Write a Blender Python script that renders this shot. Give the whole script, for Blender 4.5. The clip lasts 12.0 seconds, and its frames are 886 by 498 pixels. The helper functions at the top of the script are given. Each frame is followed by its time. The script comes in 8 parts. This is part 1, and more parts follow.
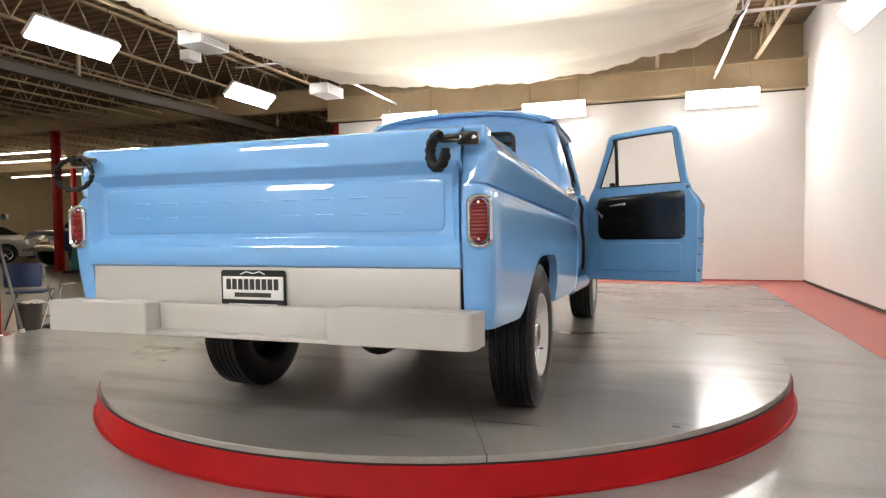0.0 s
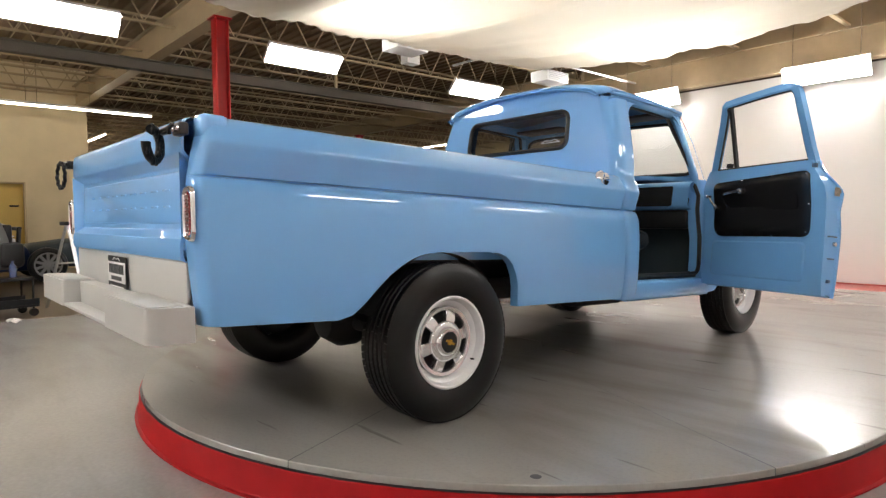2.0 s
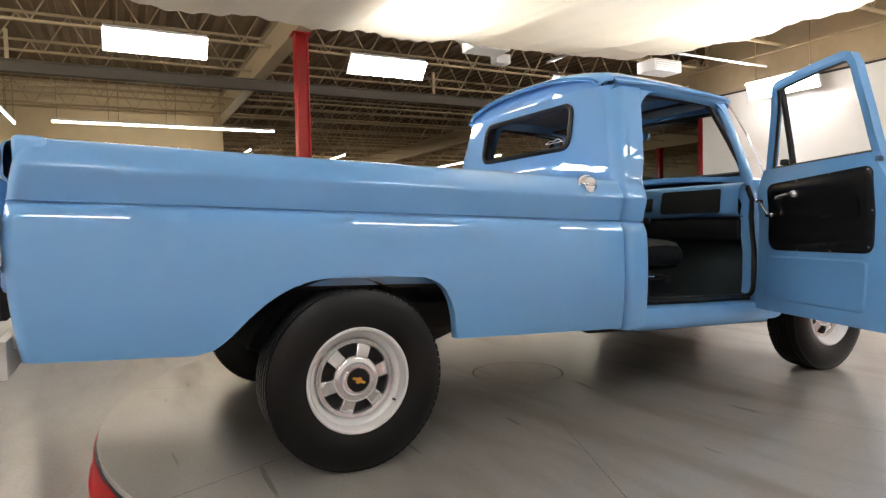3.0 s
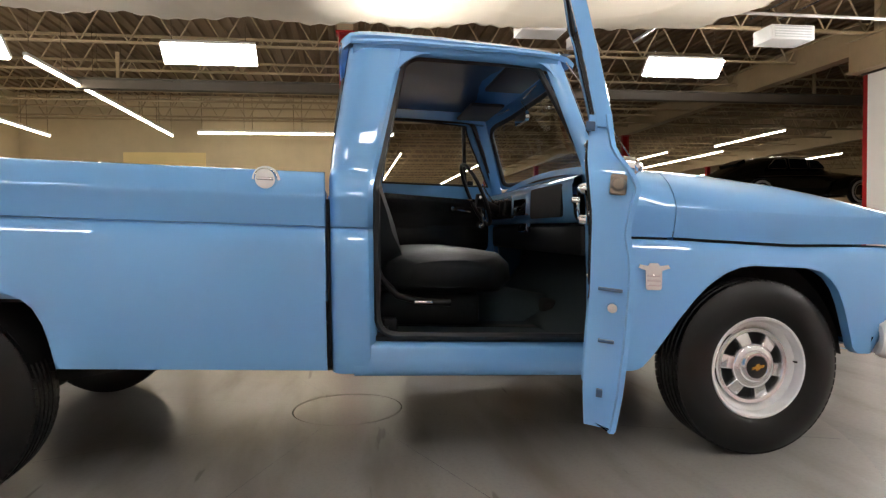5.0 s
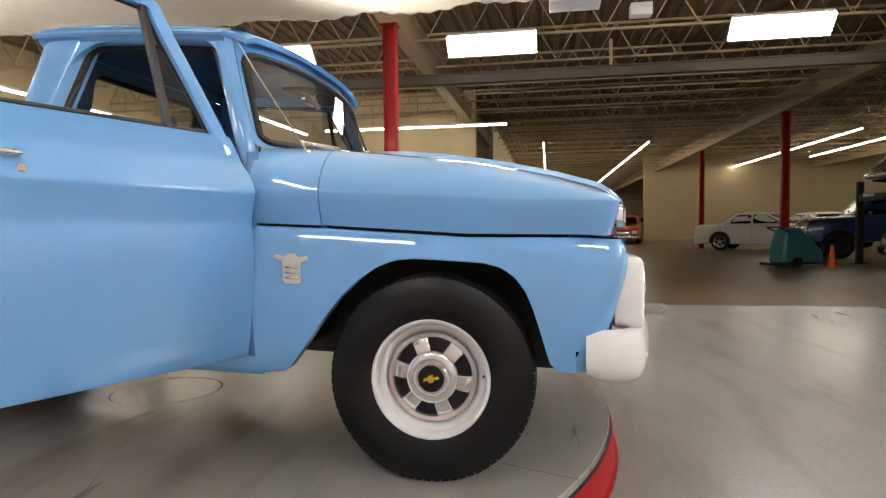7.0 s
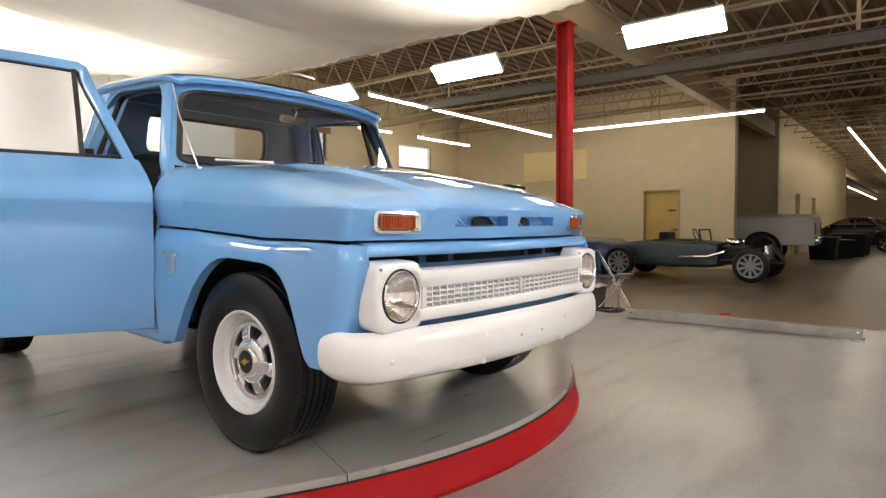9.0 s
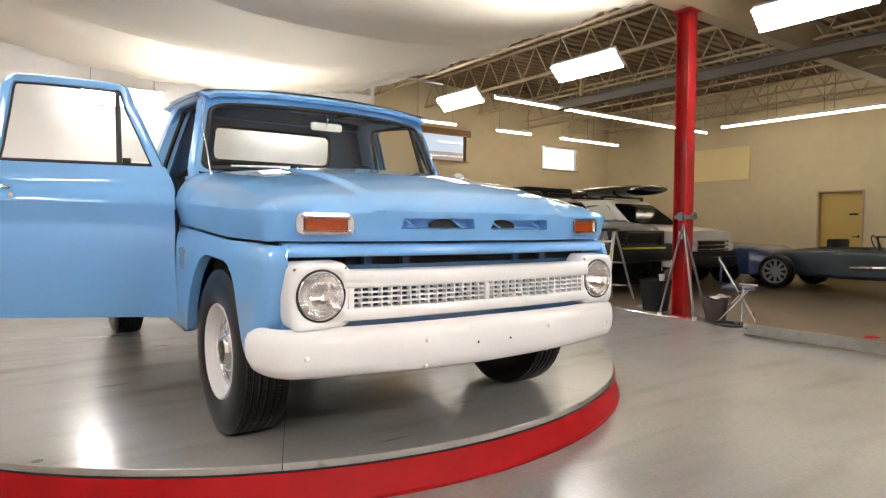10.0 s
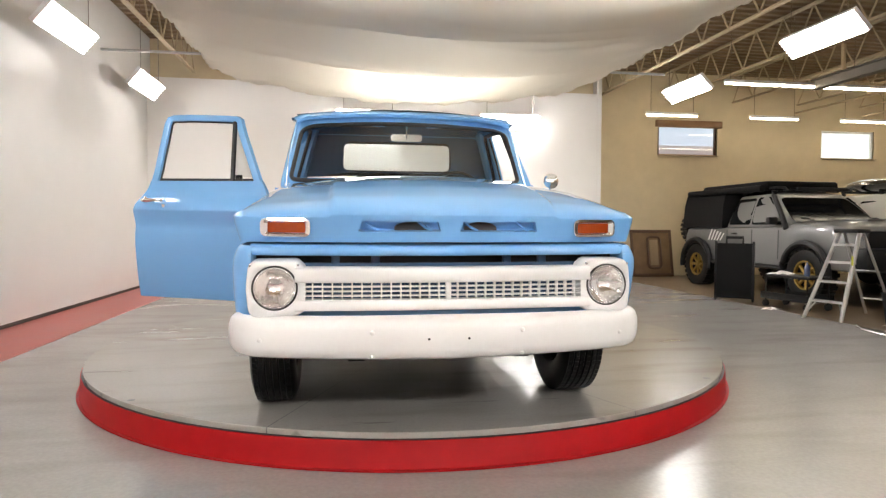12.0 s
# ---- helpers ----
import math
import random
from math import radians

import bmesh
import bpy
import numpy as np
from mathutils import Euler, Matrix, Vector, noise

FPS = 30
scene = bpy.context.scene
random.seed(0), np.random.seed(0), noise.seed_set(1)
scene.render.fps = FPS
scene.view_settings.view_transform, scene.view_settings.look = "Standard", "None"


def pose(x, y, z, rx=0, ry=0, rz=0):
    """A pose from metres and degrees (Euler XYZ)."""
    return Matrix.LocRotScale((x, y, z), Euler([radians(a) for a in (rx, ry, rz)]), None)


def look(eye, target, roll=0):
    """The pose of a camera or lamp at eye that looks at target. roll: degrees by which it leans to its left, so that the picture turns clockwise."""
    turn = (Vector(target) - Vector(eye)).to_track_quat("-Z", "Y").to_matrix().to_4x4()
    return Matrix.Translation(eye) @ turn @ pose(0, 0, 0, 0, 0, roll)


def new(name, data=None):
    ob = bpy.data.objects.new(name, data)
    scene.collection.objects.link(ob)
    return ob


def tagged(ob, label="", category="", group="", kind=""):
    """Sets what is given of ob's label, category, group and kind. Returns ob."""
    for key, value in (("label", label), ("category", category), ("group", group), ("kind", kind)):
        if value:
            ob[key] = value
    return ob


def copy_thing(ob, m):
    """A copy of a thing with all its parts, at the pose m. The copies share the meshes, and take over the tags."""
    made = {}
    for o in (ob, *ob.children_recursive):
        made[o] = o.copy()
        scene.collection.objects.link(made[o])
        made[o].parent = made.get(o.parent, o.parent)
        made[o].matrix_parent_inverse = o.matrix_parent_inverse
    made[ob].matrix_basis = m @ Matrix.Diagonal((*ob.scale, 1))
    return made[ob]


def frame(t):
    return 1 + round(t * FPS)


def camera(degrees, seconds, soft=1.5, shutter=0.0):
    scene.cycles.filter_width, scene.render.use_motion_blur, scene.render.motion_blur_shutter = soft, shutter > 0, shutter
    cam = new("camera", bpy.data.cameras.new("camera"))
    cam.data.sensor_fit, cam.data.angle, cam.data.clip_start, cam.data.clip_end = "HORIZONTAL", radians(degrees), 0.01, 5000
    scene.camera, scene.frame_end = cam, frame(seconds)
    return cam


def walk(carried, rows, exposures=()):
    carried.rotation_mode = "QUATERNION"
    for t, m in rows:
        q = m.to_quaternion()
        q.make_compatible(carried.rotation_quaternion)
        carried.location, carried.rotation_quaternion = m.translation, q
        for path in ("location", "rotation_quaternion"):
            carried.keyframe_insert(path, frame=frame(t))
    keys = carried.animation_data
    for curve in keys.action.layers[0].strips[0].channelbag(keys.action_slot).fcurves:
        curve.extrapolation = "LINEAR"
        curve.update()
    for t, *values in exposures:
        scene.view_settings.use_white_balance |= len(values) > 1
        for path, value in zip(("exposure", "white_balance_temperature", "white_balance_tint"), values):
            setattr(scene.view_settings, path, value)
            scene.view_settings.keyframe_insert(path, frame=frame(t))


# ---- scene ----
cam = camera(71.3, 12.0, soft=1.3, shutter=0.0)
PATH = [
    (0, (1.515, -4.973, 1.173), (0.88, -3.078, 1.094), -0.8),
    (0.5, (1.997, -4.751, 1.172), (1.139, -2.947, 1.086), -0.8),
    (1, (2.461, -4.456, 1.171), (1.374, -2.78, 1.074), -0.4),
    (1.5, (2.829, -4.072, 1.164), (1.526, -2.558, 1.066), -0.5),
    (2, (3.117, -3.607, 1.165), (1.622, -2.282, 1.063), -0.5),
    (2.5, (3.294, -3.083, 1.182), (1.644, -1.956, 1.095), -0.8),
    (2.7, (3.368, -2.85, 1.217), (1.664, -1.807, 1.131), -1.1),
    (4.3, (3.387, -0.941, 1.195), (1.452, -0.442, 1.122), -0.8),
    (4.5, (3.392, -0.702, 1.192), (1.444, -0.256, 1.122), -0.8),
    (5, (3.393, -0.11, 1.189), (1.417, 0.189, 1.125), -0.7),
    (5.5, (3.337, 0.462, 1.189), (1.346, 0.632, 1.116), -1.1),
    (6, (3.314, 0.999, 1.169), (1.316, 1.003, 1.09), -0.9),
    (6.5, (3.2, 1.554, 1.152), (1.21, 1.384, 1.062), -0.9),
    (6.7, (3.185, 1.765, 1.142), (1.201, 1.528, 1.056), -0.8),
    (8.3, (2.85, 3.39, 1.148), (1.059, 2.503, 1.064), -0.5),
    (8.5, (2.761, 3.57, 1.15), (1.028, 2.575, 1.069), -0.2),
    (9, (2.481, 3.941, 1.152), (0.911, 2.704, 1.074), -0.2),
    (9.5, (2.127, 4.269, 1.153), (0.746, 2.824, 1.082), 0.0),
    (10, (1.782, 4.577, 1.154), (0.613, 2.956, 1.083), 0.4),
    (10.5, (1.418, 4.856, 1.16), (0.473, 3.095, 1.1), 0.4),
    (11, (1.074, 5.07, 1.169), (0.36, 3.202, 1.102), 0.8),
    (11.5, (0.753, 5.159, 1.169), (0.249, 3.224, 1.1), 0.5),
    (12, (0.479, 5.263, 1.169), (0.163, 3.29, 1.096), 0.2),
]
walk(cam, [(t, look(eye, target, roll)) for t, eye, target, roll in PATH], exposures=[(0.0, -0.06), (2.5, -0.06), (4.5, -0.15), (5.5, -0.15), (6.5, -0.08), (8.5, -0.05), (12.0, 0.06)])

PLAT = 0.185          # height of the turntable above the floor
RAKE = 0.045          # the truck stands nose-down
CEIL = 4.85           # underside of the roof deck

# ---- world: dim surroundings outside the closed hall, daylight only at the high windows ----
world = bpy.data.worlds.new("hall_world")
scene.world = world
world.use_nodes = True
wn = world.node_tree.nodes
sky = wn.new("ShaderNodeTexSky")
sky.sky_type = "NISHITA"
sky.sun_disc = False
sky.sun_elevation = radians(35)
world.node_tree.links.new(sky.outputs[0], wn["Background"].inputs[0])
wn["Background"].inputs[1].default_value = 0.1

# ---- materials ----
def material(name, color, rough=0.5, metal=0.0, coat=0.0, coat_rough=0.05, vary=0.06, grain=40.0, bump=0.0, bump_scale=120.0, spec=0.5, rough_vary=0.08):
    """A principled surface with variation at two scales and fine relief."""
    m = bpy.data.materials.new(name)
    m.use_nodes = True
    nt = m.node_tree
    b = nt.nodes["Principled BSDF"]
    b.inputs["Base Color"].default_value = (*color, 1)
    b.inputs["Roughness"].default_value = rough
    b.inputs["Metallic"].default_value = metal
    b.inputs["Coat Weight"].default_value = coat
    b.inputs["Coat Roughness"].default_value = coat_rough
    b.inputs["Specular IOR Level"].default_value = spec
    tc = nt.nodes.new("ShaderNodeTexCoord")
    if vary > 0:
        mix = nt.nodes.new("ShaderNodeMix")
        mix.data_type = "RGBA"
        n1 = nt.nodes.new("ShaderNodeTexNoise")
        n1.inputs["Scale"].default_value = grain
        n1.inputs["Detail"].default_value = 5
        n2 = nt.nodes.new("ShaderNodeTexNoise")
        n2.inputs["Scale"].default_value = 1.3
        n2.inputs["Detail"].default_value = 4
        add = nt.nodes.new("ShaderNodeMath")
        add.operation = "MULTIPLY_ADD"
        add.inputs[1].default_value = 0.5
        half = nt.nodes.new("ShaderNodeMath")
        half.operation = "MULTIPLY"
        half.inputs[1].default_value = 0.5
        nt.links.new(tc.outputs["Object"], n1.inputs["Vector"])
        nt.links.new(tc.outputs["Object"], n2.inputs["Vector"])
        nt.links.new(n2.outputs["Fac"], half.inputs[0])
        nt.links.new(n1.outputs["Fac"], add.inputs[0])
        nt.links.new(half.outputs[0], add.inputs[2])
        ramp = nt.nodes.new("ShaderNodeMapRange")
        ramp.inputs["From Min"].default_value = 0.3
        ramp.inputs["From Max"].default_value = 0.7
        nt.links.new(add.outputs[0], ramp.inputs["Value"])
        nt.links.new(ramp.outputs[0], mix.inputs["Factor"])
        mix.inputs["A"].default_value = (*[max(0, c * (1 - vary)) for c in color], 1)
        mix.inputs["B"].default_value = (*[min(1, c * (1 + vary)) for c in color], 1)
        nt.links.new(mix.outputs["Result"], b.inputs["Base Color"])
        if rough_vary > 0:
            rr = nt.nodes.new("ShaderNodeMapRange")
            lo, hi = (0.285, 1.0) if rough >= 0.285 else (0.0, 0.265)
            rr.inputs["To Min"].default_value = max(lo, rough - rough_vary)
            rr.inputs["To Max"].default_value = min(hi, rough + rough_vary)
            nt.links.new(add.outputs[0], rr.inputs["Value"])
            nt.links.new(rr.outputs[0], b.inputs["Roughness"])
    if bump > 0:
        nb = nt.nodes.new("ShaderNodeTexNoise")
        nb.inputs["Scale"].default_value = bump_scale
        nb.inputs["Detail"].default_value = 3
        bp = nt.nodes.new("ShaderNodeBump")
        bp.inputs["Strength"].default_value = bump
        bp.inputs["Distance"].default_value = 0.004
        nt.links.new(tc.outputs["Object"], nb.inputs["Vector"])
        nt.links.new(nb.outputs["Fac"], bp.inputs["Height"])
        nt.links.new(bp.outputs[0], b.inputs["Normal"])
    return m


def glowing(name, color, strength):
    m = bpy.data.materials.new(name)
    m.use_nodes = True
    b = m.node_tree.nodes["Principled BSDF"]
    b.inputs["Base Color"].default_value = (0.9, 0.9, 0.9, 1)
    b.inputs["Emission Color"].default_value = (*color, 1)
    b.inputs["Emission Strength"].default_value = strength
    return m


def glass(name, color=(0.95, 0.98, 0.97), rough=0.0, tint=0.12):
    """Thin clear glass: mostly see-through, with a mirror sheen at grazing angles."""
    m = bpy.data.materials.new(name)
    m.use_nodes = True
    nt = m.node_tree
    nt.nodes.remove(nt.nodes["Principled BSDF"])
    out = nt.nodes["Material Output"]
    tr = nt.nodes.new("ShaderNodeBsdfTransparent")
    tr.inputs[0].default_value = (*[c * (1 - tint) for c in color], 1)
    gl = nt.nodes.new("ShaderNodeBsdfGlossy")
    gl.inputs["Roughness"].default_value = rough
    lw = nt.nodes.new("ShaderNodeLayerWeight")
    lw.inputs["Blend"].default_value = 0.5
    pw = nt.nodes.new("ShaderNodeMath")
    pw.operation = "POWER"
    pw.inputs[1].default_value = 4.0
    nt.links.new(lw.outputs["Facing"], pw.inputs[0])
    fr = nt.nodes.new("ShaderNodeMath")
    fr.operation = "MULTIPLY_ADD"
    fr.inputs[1].default_value, fr.inputs[2].default_value = 0.80, 0.04
    nt.links.new(pw.outputs[0], fr.inputs[0])
    mx = nt.nodes.new("ShaderNodeMixShader")
    nt.links.new(fr.outputs[0], mx.inputs[0])
    nt.links.new(tr.outputs[0], mx.inputs[1])
    nt.links.new(gl.outputs[0], mx.inputs[2])
    nt.links.new(mx.outputs[0], out.inputs[0])
    return m


BLUE = material("sky_blue_truck_paint", (0.160, 0.396, 0.752), 0.5, coat=1.0, coat_rough=0.012, spec=0.15, vary=0.02, grain=300, rough_vary=0.02, bump=0.0)
BLUE.node_tree.nodes["Principled BSDF"].inputs["Coat IOR"].default_value = 1.72
# truck blue darkened for the shade inside the cab and behind the grille
BLUE_SHADED = material("blue_paint_shaded", (0.030, 0.085, 0.175), 0.35, coat=0.6, vary=0.05)
WHITE_PAINT = material("white_gloss_enamel", (0.85, 0.85, 0.85), 0.3, coat=0.7, coat_rough=0.08, vary=0.02, bump=0.03, bump_scale=40)
WHEEL_WHITE = material("white_wheel_paint", (0.75, 0.75, 0.76), 0.35, coat=0.5, vary=0.05)
GREY_SATIN = material("satin_grey_bumper_paint", (0.52, 0.51, 0.49), 0.42, metal=0.2, vary=0.015, grain=60)
CHROME = material("chrome", (0.85, 0.86, 0.88), 0.07, metal=1.0, vary=0.03, rough_vary=0.04)
STEEL = material("polished_steel", (0.62, 0.62, 0.63), 0.22, metal=1.0, vary=0.06)
ALU = material("brushed_aluminium", (0.60, 0.61, 0.62), 0.38, metal=0.9, vary=0.1, grain=25)
RUBBER = material("black_tyre_rubber", (0.0045, 0.0045, 0.0048), 0.36, vary=0.25, grain=50, bump=0.06, bump_scale=200, spec=0.3)
# black of the seals, also put into gaps and holes as their shade
SEAL_AND_GAP = material("black_rubber_and_gap_shade", (0.012, 0.012, 0.013), 0.5, vary=0.15)
BLACK_VINYL = material("black_vinyl", (0.010, 0.011, 0.012), 0.5, spec=0.25, vary=0.2, bump=0.25, bump_scale=300)
BLACK_CARD = material("black_door_card", (0.008, 0.008, 0.009), 0.18, vary=0.2, bump=0.1, bump_scale=160)
UNDER = material("black_chassis_paint", (0.012, 0.012, 0.012), 0.6, vary=0.3, grain=18, bump=0.3, bump_scale=60)
MAT_FLOOR = material("grey_green_floor_mat", (0.034, 0.050, 0.056), 0.85, vary=0.18, grain=60, bump=0.3, bump_scale=150)
RED_LENS = material("red_tail_lens", (0.17, 0.008, 0.010), 0.2, coat=0.5, vary=0.15, grain=90, bump=0.2, bump_scale=160)
AMBER = material("amber_lens", (0.30, 0.045, 0.006), 0.24, coat=0.25, spec=0.3, vary=0.12, grain=120, bump=0.3, bump_scale=220)
REFLECTOR = material("silvered_lamp_reflector", (0.90, 0.90, 0.90), 0.12, metal=1.0, vary=0.04, grain=25, bump=0.5, bump_scale=55)
SILVER = material("silver_wheel_paint", (0.74, 0.74, 0.745), 0.20, metal=0.85, vary=0.05, grain=40)
LENS = glass("headlight_glass", (1, 1, 1), tint=0.0)
CLEAR = glass("clear_window_glass", tint=0.2)
GOLD = material("gold_enamel", (0.65, 0.42, 0.08), 0.25, metal=0.8)
RED_PAINT = material("red_post_enamel", (0.34, 0.010, 0.011), 0.4, coat=0.12, spec=0.3, vary=0.12, grain=14, bump=0.05, bump_scale=30)
RED_RING = material("red_ring_paint", (0.30, 0.005, 0.007), 0.5, spec=0.12, vary=0.12, grain=9, bump=0.06, bump_scale=30)
RED_FLOOR = material("red_floor_paint", (0.40, 0.09, 0.075), 0.38, vary=0.1, grain=5)
WHITE_WALL = material("white_studio_wall_paint", (0.80, 0.785, 0.76), 0.7, vary=0.02, grain=3, bump=0.05, bump_scale=25)
TAN_WALL = material("tan_painted_block_wall", (0.64, 0.535, 0.35), 0.75, vary=0.06, grain=4, bump=0.2, bump_scale=30)
BEIGE_STEEL = material("beige_painted_steel", (0.45, 0.35, 0.215), 0.55, vary=0.08, grain=8)
DECK = material("brown_grey_roof_deck", (0.235, 0.16, 0.092), 0.7, vary=0.15, grain=3)
DECK_DARK = material("dark_steel_beam_paint", (0.10, 0.085, 0.065), 0.6, vary=0.2)
DARK_LINE = material("dark_trim_paint", (0.045, 0.03, 0.022), 0.6, vary=0.2)
BLACK = material("black_plastic", (0.009, 0.009, 0.010), 0.45, spec=0.3, vary=0.2)
DOOR_YEL = material("mustard_door_paint", (0.52, 0.36, 0.09), 0.5, vary=0.08)
YELLOW_PANEL = material("pale_yellow_panel", (0.88, 0.72, 0.36), 0.7, vary=0.03)
WOOD = material("dark_brown_wood", (0.10, 0.055, 0.03), 0.5, vary=0.3, grain=12)

# ---- shapes ----
def cab_shift(y, z):
    """The cab's upper part sits a little to the passenger side of the bed and the nose."""
    if y < -0.215 or y > 1.22:
        return 0.0
    return (0.022 + 0.018 * min(1.0, max(0.0, y / 0.8))) * min(1.0, max(0.0, (z - 1.13) / 0.2)) * min(1.0, (1.22 - y) / 0.16)


def put(name, data, mat, parent=None, label="", rake=False, sharp=38.0, at=None, even=False, shift=True):
    """One mesh object from (vertices, faces), with smooth faces and sharp edges past an angle."""
    verts, faces = data
    vs = [(v[0] + (cab_shift(v[1], v[2]) if shift else 0.0), v[1], v[2] - RAKE * v[1] - 0.026 * max(0.0, v[1] - 1.25)) if rake else tuple(v) for v in verts]
    me = bpy.data.meshes.new(name)
    me.from_pydata(vs, [], faces)
    bm = bmesh.new()
    bm.from_mesh(me)
    bmesh.ops.remove_doubles(bm, verts=bm.verts, dist=0.0002)
    bmesh.ops.recalc_face_normals(bm, faces=bm.faces)
    lim = radians(sharp)
    for f in bm.faces:
        f.smooth = True
    for e in bm.edges:
        if len(e.link_faces) == 2:
            e.smooth = e.calc_face_angle(0) < lim
    bm.to_mesh(me)
    bm.free()
    me.materials.append(mat)
    ob = new(name, me)
    if even:
        wn_ = ob.modifiers.new("area_normals", "WEIGHTED_NORMAL")
        wn_.keep_sharp = True
    if parent is not None:
        ob.parent = parent
    if at is not None:
        ob.matrix_basis = at
    if label:
        ob["label"] = label
    return ob


def empty(name, x=0, y=0, z=0, rz=0, label="", category="", group="", kind=""):
    ob = new(name)
    ob.matrix_basis = pose(x, y, z, 0, 0, rz)
    return tagged(ob, label, category, group, kind)


def merge(*datas):
    V, F = [], []
    for v, f in datas:
        n = len(V)
        V += list(v)
        F += [tuple(i + n for i in q) for q in f]
    return V, F


def mirror(data):
    return [(-v[0], v[1], v[2]) for v in data[0]], [tuple(reversed(f)) for f in data[1]]


def moved(data, m):
    return [tuple(m @ Vector(v)) for v in data[0]], data[1]


def loft(rows, closed=False, cap=False):
    n = len(rows[0])
    V = [tuple(p) for r in rows for p in r]
    F = []
    for i in range(len(rows) - 1):
        for j in range(n if closed else n - 1):
            k = (j + 1) % n
            F.append((i * n + j, i * n + k, (i + 1) * n + k, (i + 1) * n + j))
    if cap:
        F.append(tuple(range(n))[::-1])
        F.append(tuple((len(rows) - 1) * n + j for j in range(n)))
    return V, F


def box(x0, y0, z0, x1, y1, z1, bev=0.0, seg=2):
    bm = bmesh.new()
    bmesh.ops.create_cube(bm, size=1)
    for v in bm.verts:
        v.co = ((x0 + x1) / 2 + v.co.x * (x1 - x0), (y0 + y1) / 2 + v.co.y * (y1 - y0), (z0 + z1) / 2 + v.co.z * (z1 - z0))
    if bev > 0:
        bmesh.ops.bevel(bm, geom=list(bm.edges), offset=bev, segments=seg, affect="EDGES", profile=0.5)
    bm.verts.index_update()
    out = [tuple(v.co) for v in bm.verts], [tuple(v.index for v in f.verts) for f in bm.faces]
    bm.free()
    return out


def lathe(profile, n=32, axis="z", c=(0, 0, 0), a0=0.0, a1=360.0):
    """profile: (radius, height along the axis)."""
    full = abs(a1 - a0 - 360) < 1e-6
    rows = []
    for r, h in profile:
        row = []
        for i in range(n if full else n + 1):
            a = radians(a0 + (a1 - a0) * i / n)
            p, q = r * math.cos(a), r * math.sin(a)
            row.append({"z": (c[0] + p, c[1] + q, c[2] + h), "x": (c[0] + h, c[1] + p, c[2] + q), "y": (c[0] + p, c[1] + h, c[2] + q)}[axis])
        rows.append(row)
    return loft(rows, closed=full)


def tube(pts, r, n=8, closed=False):
    pts = [Vector(p) for p in pts]
    rows = []
    m = len(pts)
    up = Vector((0.13, 0.21, 0.97))
    for i, p in enumerate(pts):
        a = pts[i - 1] if (i > 0 or closed) else p
        b = pts[(i + 1) % m] if (i < m - 1 or closed) else p
        t = (b - a).normalized()
        u = t.cross(up)
        if u.length < 1e-3:
            u = t.cross(Vector((1, 0, 0)))
        u.normalize()
        w = t.cross(u)
        rows.append([p + r * (math.cos(2 * math.pi * k / n) * u + math.sin(2 * math.pi * k / n) * w) for k in range(n)])
    if closed:
        rows.append(rows[0])
    return loft(rows, closed=True, cap=not closed)


def roundpoly(pts, rad, seg=5, sub=3):
    """A closed outline with rounded corners; the same number of points for the same number of corners."""
    out = []
    n = len(pts)
    rad = rad if isinstance(rad, (list, tuple)) else [rad] * n
    arcs = []
    for i in range(n):
        p, a, b = Vector(pts[i]), Vector(pts[i - 1]), Vector(pts[(i + 1) % n])
        da, db = (a - p).normalized(), (b - p).normalized()
        ang = da.angle(db)
        r = min(rad[i], 0.49 * min((a - p).length, (b - p).length) * math.tan(ang / 2))
        d = r / math.tan(ang / 2)
        s, e = p + da * d, p + db * d
        arcs.append([s.lerp(p, k / seg).lerp(p.lerp(e, k / seg), k / seg) for k in range(seg + 1)])
    for i in range(n):
        out += arcs[i]
        s, e = arcs[i][-1], arcs[(i + 1) % n][0]
        out += [s.lerp(e, k / (sub + 1)) for k in range(1, sub + 1)]
    return [tuple(p) for p in out]


def ring(outer, inner, fn, mid=1):
    rows = []
    for k in range(mid + 1):
        t = k / mid
        rows.append([fn(o[0] + (i[0] - o[0]) * t, o[1] + (i[1] - o[1]) * t) for o, i in zip(outer, inner)])
    return loft(rows, closed=True)


def slab(outline, fn0, fn1):
    """A plate from an outline, between two maps of its points."""
    a, b = [fn0(*p) for p in outline], [fn1(*p) for p in outline]
    V, F = loft([a, b], closed=True)
    n = len(a)
    return V, F + [tuple(range(n))[::-1], tuple(range(n, 2 * n))]


def seq(a, b, n):
    return [a + (b - a) * i / (n - 1) for i in range(n)]


def interp(x, xs, ys):
    return float(np.interp(x, xs, ys))

